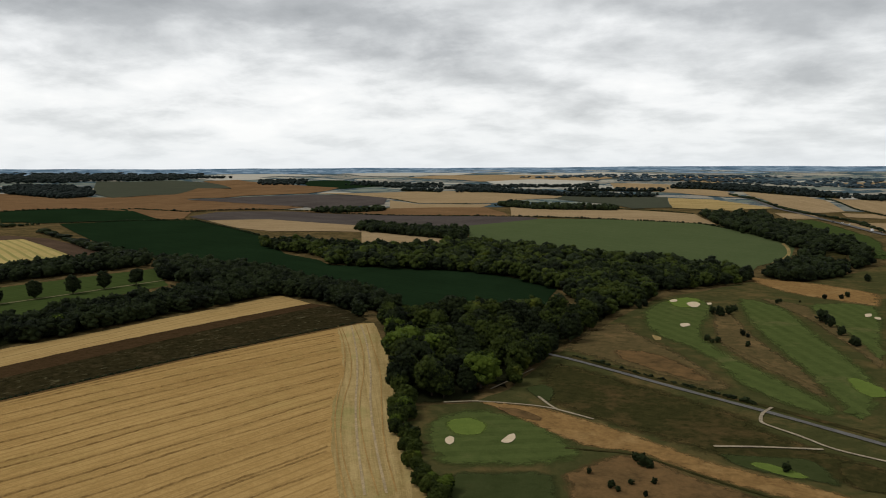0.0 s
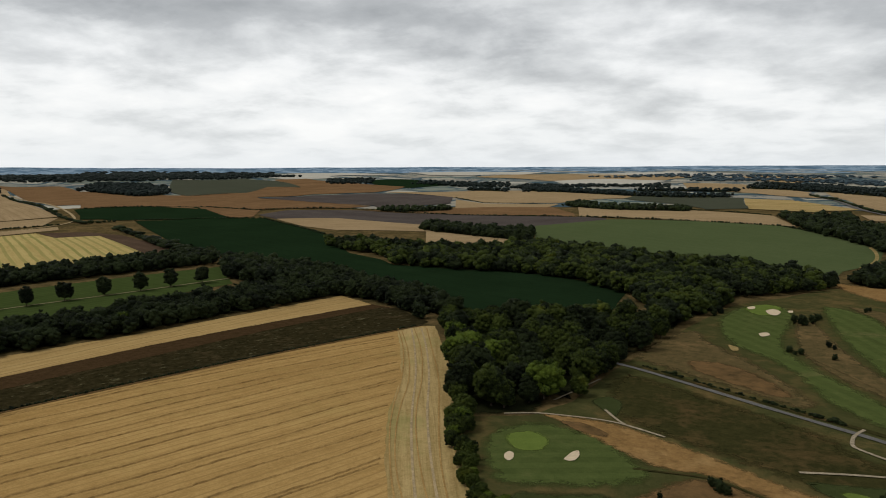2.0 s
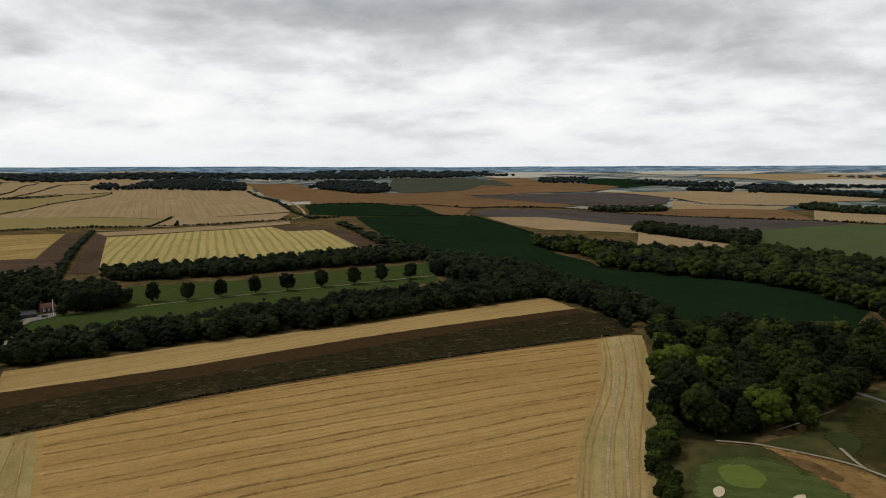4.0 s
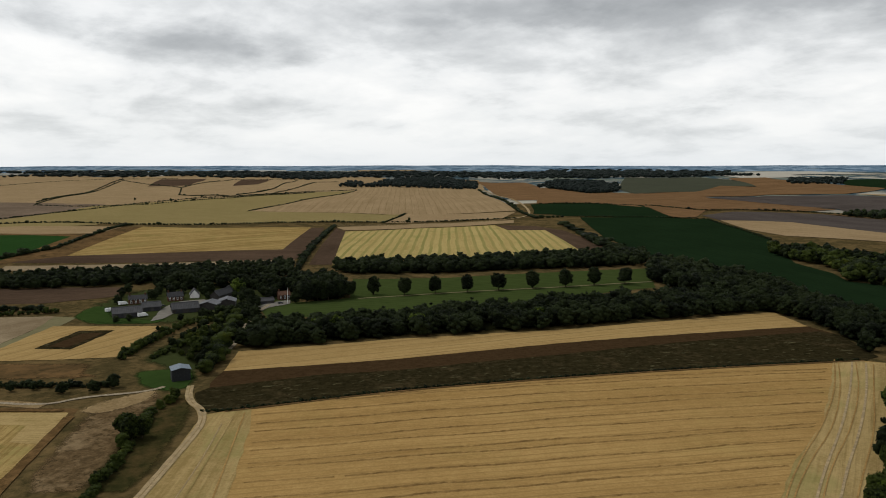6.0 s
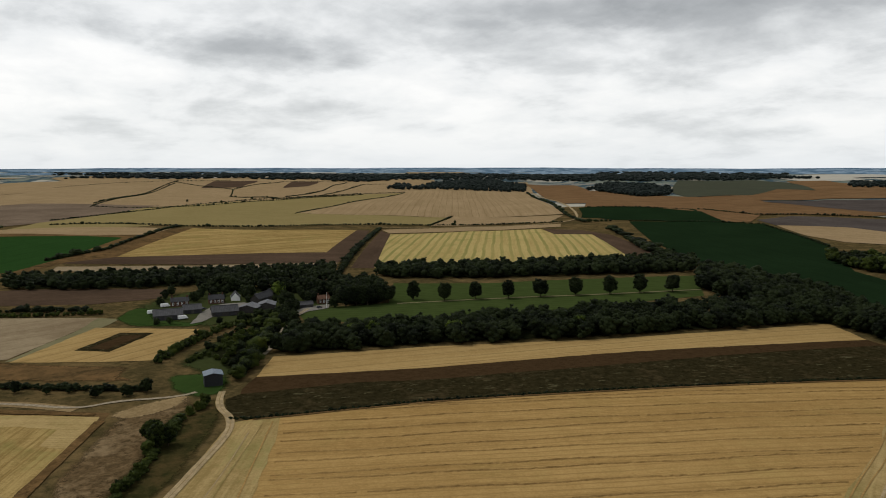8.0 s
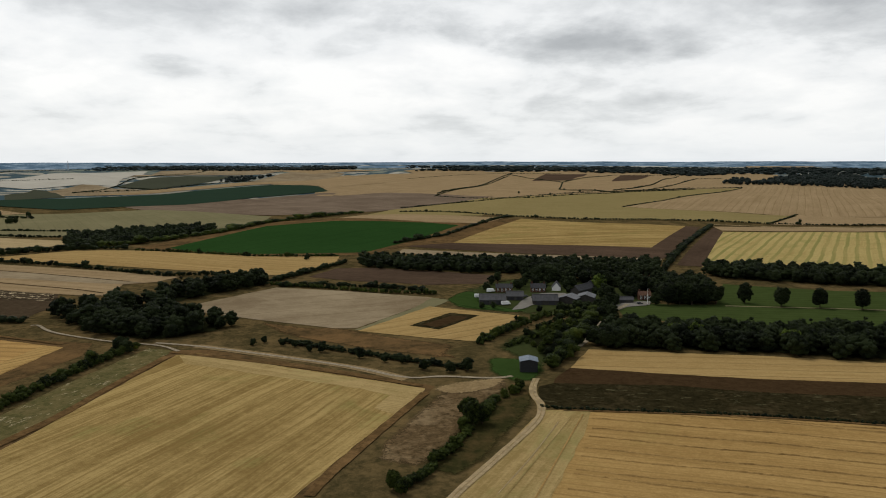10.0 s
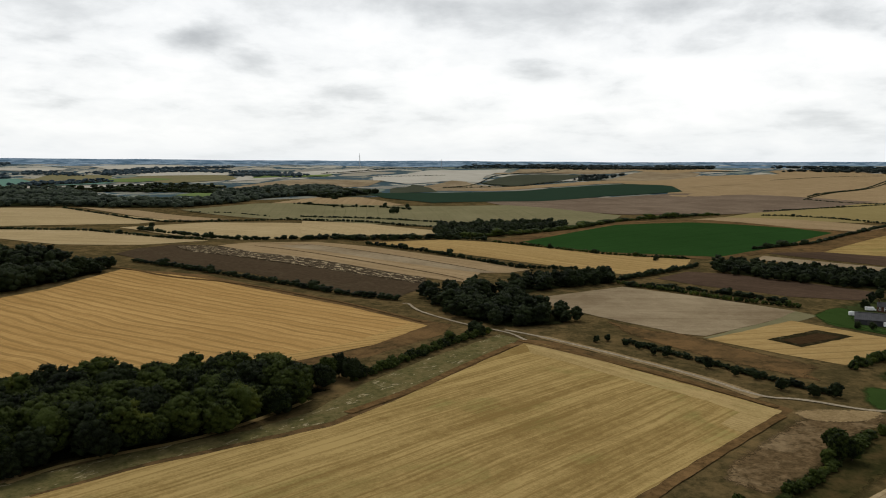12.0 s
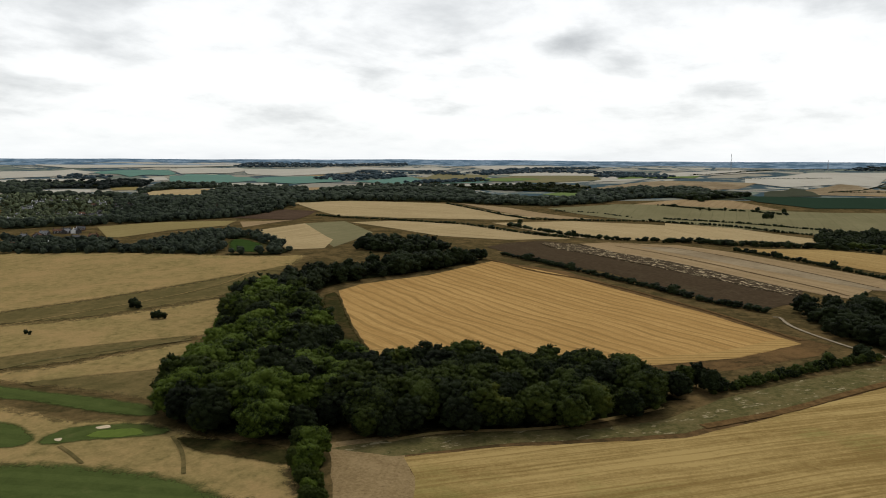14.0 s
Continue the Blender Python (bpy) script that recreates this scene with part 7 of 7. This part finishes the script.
way("lane_verge", "dark rough verge beside the lane", DARK_ROUGH, 3.5, [(-32, 406), (5, 375), (30, 353), (52, 334), (64, 326), (80, 311), (98, 295)], 5)
way("path", "pale gravel path", CHALK, 1.4, [(65, 325), (60, 317), (58, 310), (57, 304), (60, 300), (69, 290), (76, 279), (90, 271), (103, 262)], 7)
way("path", "pale concrete path", CHALK, 1.5, [(36, 273), (51, 276), (73, 278)], 7)
way("path", "thin worn path over the rough", FESCUE, 1.3, [(57, 457), (68, 428), (81, 391), (91, 358)], 5)
way("path", "pale gravel path beside the wood", CHALK, 0.9, [(-52, 327), (-46, 342), (-37, 367)], 7)
way("path", "pale gravel path along the bank", CHALK, 1.3, [(-68, 303), (-58, 307), (-51, 308), (-27, 307), (-15, 300), (-6, 294)], 7)
way("path", "short pale gravel path", CHALK, 1.2, [(-30, 320), (-24, 308), (-21, 304)], 7)
way("ditch", "dark worn ditch along the bank", DARK_ROUGH, 1.2, [(-15, 260), (-7, 260), (9, 260), (23, 249), (38, 238), (50, 231)], 6)
hedge("low dark hedge along the lane", 1.6, 2, 0.25, [(-21, 400), (5, 377), (30, 354), (52, 335), (62, 326)])
lone_tree("dark", 11, 249, 4.5)
lone_tree("dark", 9, 253, 3.5)
lone_tree("dark", 13, 248, 3.5)
lone_tree("dark", -6, 239, 2.4)
lone_tree("dark", 1, 229, 2.8)
lone_tree("dark", 7, 233, 2.2)
lone_tree("dark", 14, 235, 2.4)
lone_tree("dark", 11, 225, 2)
lone_tree("dark", 3, 227, 2)
lone_tree("dark", 67, 537, 6)
lone_tree("dark", 71, 531, 7)
lone_tree("dark", 78, 539, 6.5)
lone_tree("dark", 83, 551, 5)
lone_tree("dark", 54, 451, 4)
lone_tree("dark", 59, 447, 4)
lone_tree("dark", 56, 445, 3)
lone_tree("dark", 76, 469, 4)
lone_tree("dark", 78, 464, 3)
lone_tree("dark", 74, 439, 3.5)
lone_tree("dark", 119, 594, 4)
lone_tree("dark", 123, 601, 3)
lone_tree("dark", 137, 604, 2)
lone_tree("dark", 132, 521, 9)
lone_tree("dark", 133, 516, 8)
lone_tree("dark", 133, 505, 7)
lone_tree("dark", 132, 479, 6)
lone_tree("dark", 131, 453, 5)
lone_tree("dark", 132, 450, 6)
lone_tree("dark", 225, 746, 7)
lone_tree("dark", 160, 629, 4)
lone_tree("dark", 173, 632, 4)
lone_tree("dark", 180, 643, 5)
lone_tree("dark", 23, 560, 6)
lone_tree("dark", 19, 550, 5)
lone_tree("dark", 18, 564, 5)
lone_tree("dark", 0, 551, 7)
lone_tree("dark", 5, 569, 7)
lone_tree("dark", 56, 254, 3.5)
# The leafy hedge beside the stubble headland.
lone_tree("wood", -82, 283, 9)
lone_tree("wood", -81, 293, 10)
lone_tree("wood", -81, 276, 7)
lone_tree("wood", -78, 272, 7)
lone_tree("wood", -76, 278, 7)
lone_tree("wood", -77, 261, 6.5)
lone_tree("wood", -72, 257, 6.5)
lone_tree("wood", -68, 252, 6.5)
lone_tree("wood", -69, 245, 6)
lone_tree("wood", -65, 242, 6)
lone_tree("wood", -65, 247, 5)
lone_tree("wood", -64, 232, 6)
lone_tree("wood", -60, 228, 6)
lone_tree("wood", -56, 223, 5.5)
lone_tree("wood", -57, 218, 6)
lone_tree("wood", -53, 213, 6)
lone_tree("wood", -51, 216, 5)
lone_tree("wood", -48, 208, 6)
lone_tree("wood", -47, 210, 5)
lone_tree("wood", -48, 202, 6)
lone_tree("bright", -79, 282, 9)
lone_tree("bright", -79, 268, 6)
lone_tree("bright", -63, 235, 5)
lone_tree("bright", -53, 219, 5)
lone_tree("bright", -48, 215, 6)
# Green shoots and wheel marks on the headland.
way("wheel_track", "dark raked straw line that follows the headland", STRAW, 0.6, [(-169.2, 447.6), (-146.6, 398.4), (-125.1, 339.5), (-111.1, 288.1), (-92.5, 240.4), (-76.0, 205.2)], 5)
way("wheel_track", "dark raked straw line that follows the headland", STRAW, 0.5, [(-167.8, 448.7), (-144.7, 399.5), (-121.5, 340.6), (-108.5, 289.2), (-91.3, 241.5), (-73.5, 206.3)], 5)
way("wheel_track", "pale wheel line that follows the headland", DIRT, 0.9, [(-161.5, 450.5), (-141.3, 401.3), (-119.5, 342.4), (-103.2, 291.0), (-85.5, 243.3), (-71.1, 208.1)], 5)
way("wheel_track", "dark raked straw line that follows the headland", STRAW, 0.5, [(-160.2, 451.6), (-137.8, 402.4), (-116.4, 343.5), (-102.2, 292.1), (-83.5, 244.4), (-67.3, 209.2)], 5)
way("wheel_track", "pale wheel line that follows the headland", DIRT, 0.9, [(-155.8, 453.1), (-135.3, 403.9), (-113.7, 345.0), (-97.6, 293.6), (-79.7, 245.9), (-65.1, 210.7)], 5)
way("wheel_track", "dark raked straw line that follows the headland", STRAW, 0.6, [(-152.8, 454.7), (-133.1, 405.5), (-109.3, 346.6), (-93.0, 295.2), (-77.2, 247.5), (-62.4, 212.3)], 5)
# The farm track, its verge and the scrubby bank.
way("track_verge", "dry grass verge of the farm track", DRY_GRASS, 3.6, [(-344, 172), (-331, 166), (-317, 162), (-305, 162), (-288, 156), (-272, 145), (-259, 135), (-239, 120), (-221, 106), (-180, 80), (-120, 40)], 4)
rutted("farm_track", "sandy rutted farm track along the stubble", [(-344, 172), (-331, 166), (-317, 162), (-305, 162), (-288, 156), (-272, 145), (-259, 135), (-239, 120), (-221, 106), (-180, 80), (-120, 40)])
way("wheel_track", "pale wheel line across the headland", HEADLAND, 0.7, [(-286, 168), (-255, 147), (-221, 124), (-210, 116)], 5)
way("wheel_track", "dark raked straw line across the headland", STRAW, 0.6, [(-288, 174), (-253, 153), (-214, 130)], 5)
way("wheel_track", "pale wheel line across the headland", DIRT, 0.35, [(-281, 161), (-245, 138), (-220, 120)], 5)
field("bare_ground", "bare pale dusty ground at the track junction", TRAMPLED, 140, [(-337, 119), (-346, 133), (-350, 160), (-332, 150), (-326, 134), (-327, 124)], 4, 2)
hedge("scrubby green hedge along the bank", 3.2, 4, 0.3, [(-326, 158), (-312, 143), (-262, 115), (-241, 102), (-226, 88)])
lone_tree("wood", -328, 159, 5.5)
lone_tree("wood", -322, 154, 5)
lone_tree("wood", -318, 149, 4.5)
lone_tree("wood", -284, 127, 10.5)
lone_tree("wood", -291, 127, 9)
lone_tree("wood", -285, 131, 8)
lone_tree("wood", -279, 122, 6)
lone_tree("wood", -261, 115, 5)
lone_tree("wood", -256, 112, 4.5)
lone_tree("wood", -248, 105, 5)
lone_tree("wood", -251, 108, 4)
lone_tree("wood", -230, 89, 6)
lone_tree("wood", -226, 91, 5)
lone_tree("wood", -234, 98, 3.5)
field("fairway", "mown green fairway strip below the down", FAIRWAY, 109.5, [(-120, -300), (-130, -277), (-145, -246), (-153, -221), (-148, -210), (-139, -217), (-129, -239), (-121, -264), (-113, -278), (-99, -315), (-106, -346)], 3, 1)
field("golf_rough", "pale tan rough on the golf course", DRY_GRASS, 10, [(-112, -275), (-120, -249), (-124, -232), (-141, -217), (-148, -191), (-161, -144), (-140, -105), (-124, -121), (-89, -202), (-69, -223), (-90, -313)], 2, 1)
field("fairway", "mown green fairway", FAIRWAY, 124, [(-91, -208), (-104, -195), (-115, -178), (-124, -158), (-128, -142), (-127, -119), (-112, -107), (-72, -150), (-63, -189), (-70, -222)], 3, 1)
field("fairway", "mown green fairway", FAIRWAY, 121, [(-92, -260), (-104, -251), (-109, -241), (-108, -221), (-102, -214), (-94, -218), (-83, -229)], 3, 1)
field("green_apron", "mown grass round the putting green", FAIRWAY, 0, [(-109, -222), (-121, -225), (-140, -209), (-145, -193), (-138, -189), (-124, -199), (-114, -207), (-107, -208), (-103, -216)], 4, 1)
field("green", "smooth pale putting green", GREEN, 10, [(-117, -210), (-125, -213), (-137, -204), (-135, -195), (-124, -200)], 5, 2)
field("bunker", "pale sand bunker in the grass", SAND, 0, [(-125, -216), (-130, -215), (-129, -211), (-125, -213)], 7, 2)
field("bunker", "pale sand bunker in the grass", SAND, 0, [(-110, -215), (-113, -214), (-111, -211), (-110, -212)], 7, 2)
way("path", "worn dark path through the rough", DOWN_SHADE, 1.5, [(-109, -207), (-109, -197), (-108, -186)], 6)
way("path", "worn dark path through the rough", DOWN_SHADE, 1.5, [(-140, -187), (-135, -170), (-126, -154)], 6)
lone_tree("dark", -243, -429, 7)
lone_tree("dark", -243, -423, 6)
lone_tree("dark", -234, -384, 5)
lone_tree("dark", -235, -380, 6)
lone_tree("dark", -238, -379, 4.5)
lone_tree("dark", -165, -398, 3)
lone_tree("dark", -166, -395, 2.5)
lone_tree("dark", -328, -428, 6)
lone_tree("wood", -163, -142, 9)
lone_tree("wood", -161, -135, 8)
lone_tree("wood", -153, -131, 8)
lone_tree("wood", -152, -124, 7.5)
lone_tree("wood", -156, -125, 6)
lone_tree("wood", -146, -119, 7)
lone_tree("wood", -146, -113, 7)
lone_tree("wood", -139, -108, 6)
lone_tree("wood", -140, -104, 6)
lone_tree("bright", -165, -141, 9)
lone_tree("bright", -149, -123, 7)
lone_tree("bright", -143, -112, 6)
# Trees between the farm buildings.
field("farm_ground", "dark rough grass round the farm buildings", DARK_MOWN, 0, [(-590, 180), (-645, 227), (-651, 303), (-605, 360), (-510, 324), (-516, 300), (-468, 261), (-483, 235), (-502, 206), (-532, 179)], 1, 1)
lone_tree("dark", -591, 209, 7)
lone_tree("dark", -597, 236, 8)
lone_tree("dark", -606, 244, 8)
lone_tree("dark", -606, 255, 9)
lone_tree("dark", -587, 256, 7)
lone_tree("dark", -590, 276, 8)
lone_tree("dark", -570, 271, 6)
lone_tree("dark", -570, 301, 8)
lone_tree("dark", -571, 316, 9)
lone_tree("dark", -544, 311, 9)
lone_tree("dark", -556, 321, 9)
lone_tree("dark", -618, 220, 8)
lone_tree("dark", -563, 290, 6)
lone_tree("dark", -635, 230, 9)
lone_tree("dark", -506, 278, 12)
lone_tree("dark", -494, 269, 10)
lone_tree("dark", -519, 288, 9)
lone_tree("dark", -510, 325, 16)
lone_tree("dark", -511, 335, 16)
lone_tree("dark", -506, 342, 17)
lone_tree("dark", -505, 352, 16)
lone_tree("dark", -506, 361, 14)
lone_tree("dark", -524, 347, 15)
lone_tree("bright", -581, 301, 12)
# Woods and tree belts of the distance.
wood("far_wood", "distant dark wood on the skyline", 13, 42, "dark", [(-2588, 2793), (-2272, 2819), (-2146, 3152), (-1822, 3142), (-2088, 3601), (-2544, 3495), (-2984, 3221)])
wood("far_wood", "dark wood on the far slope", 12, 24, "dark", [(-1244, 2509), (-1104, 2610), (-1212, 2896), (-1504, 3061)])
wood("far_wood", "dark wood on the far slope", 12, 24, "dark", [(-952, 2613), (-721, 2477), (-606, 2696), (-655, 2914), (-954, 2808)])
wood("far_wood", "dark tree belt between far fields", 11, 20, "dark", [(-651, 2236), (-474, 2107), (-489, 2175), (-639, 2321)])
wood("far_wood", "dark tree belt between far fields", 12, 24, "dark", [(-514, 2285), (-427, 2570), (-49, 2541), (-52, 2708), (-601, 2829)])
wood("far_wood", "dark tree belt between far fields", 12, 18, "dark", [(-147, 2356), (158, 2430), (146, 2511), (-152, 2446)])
wood("far_wood", "dark wood on the plain with painted blue haze", 12, 34, "dark", [(6, 3209), (433, 2979), (593, 2815), (830, 2628), (916, 2904), (566, 3177), (31, 3455)])
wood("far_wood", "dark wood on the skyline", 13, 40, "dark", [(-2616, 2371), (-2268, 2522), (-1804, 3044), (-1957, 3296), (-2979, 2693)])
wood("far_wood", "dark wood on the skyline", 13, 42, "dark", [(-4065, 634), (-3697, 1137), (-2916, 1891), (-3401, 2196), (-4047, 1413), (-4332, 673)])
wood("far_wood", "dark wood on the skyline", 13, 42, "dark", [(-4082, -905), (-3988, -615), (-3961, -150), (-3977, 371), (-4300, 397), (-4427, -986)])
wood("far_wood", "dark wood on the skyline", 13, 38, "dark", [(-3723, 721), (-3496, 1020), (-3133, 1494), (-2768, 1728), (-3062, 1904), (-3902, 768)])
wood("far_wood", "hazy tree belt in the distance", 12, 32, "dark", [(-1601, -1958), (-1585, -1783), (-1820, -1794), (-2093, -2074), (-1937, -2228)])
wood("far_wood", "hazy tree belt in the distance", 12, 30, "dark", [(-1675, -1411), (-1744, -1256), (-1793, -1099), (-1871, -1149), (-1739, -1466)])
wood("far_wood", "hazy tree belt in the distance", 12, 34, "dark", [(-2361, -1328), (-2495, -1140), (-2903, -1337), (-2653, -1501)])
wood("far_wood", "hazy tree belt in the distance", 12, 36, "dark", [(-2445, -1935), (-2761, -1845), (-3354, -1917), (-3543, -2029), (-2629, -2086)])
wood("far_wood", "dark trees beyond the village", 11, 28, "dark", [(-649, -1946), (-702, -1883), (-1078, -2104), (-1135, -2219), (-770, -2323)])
# Lanes, verges and the far valley.
way("lane", "pale farm lane", CHALK, 3.6, [(-403, 216), (-421, 229), (-447, 245), (-475, 262), (-499, 279), (-519, 298)], 6)
hedge("dense green trees along the farm lane", 7, 7, 0, [(-360, 186), (-389, 203), (-426, 224), (-465, 246), (-499, 266)])
way("track_verge", "dry trampled verge of the chalk track", TRAMPLED, 7.5, [(-355, 111), (-379, 91), (-409, 50), (-440, 4)], 2)
mast("slender lattice radio mast far off", -3818, -988, 44)
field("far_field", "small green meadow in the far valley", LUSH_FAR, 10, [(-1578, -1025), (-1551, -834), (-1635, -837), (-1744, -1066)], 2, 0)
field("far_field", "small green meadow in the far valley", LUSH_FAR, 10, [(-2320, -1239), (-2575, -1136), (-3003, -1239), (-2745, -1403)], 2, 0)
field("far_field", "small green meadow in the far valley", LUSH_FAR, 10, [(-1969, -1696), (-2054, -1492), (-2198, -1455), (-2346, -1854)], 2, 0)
field("far_field", "pale stubble with painted haze in the far valley", PALE_FAR, 10, [(-2454, -1797), (-2636, -1517), (-2760, -1565), (-2694, -1888)], 2, 0)
field("far_field", "pale stubble with painted haze in the far valley", PALE_FAR, 10, [(-2212, -2554), (-2550, -2252), (-2894, -2488), (-2571, -2806)], 2, 0)
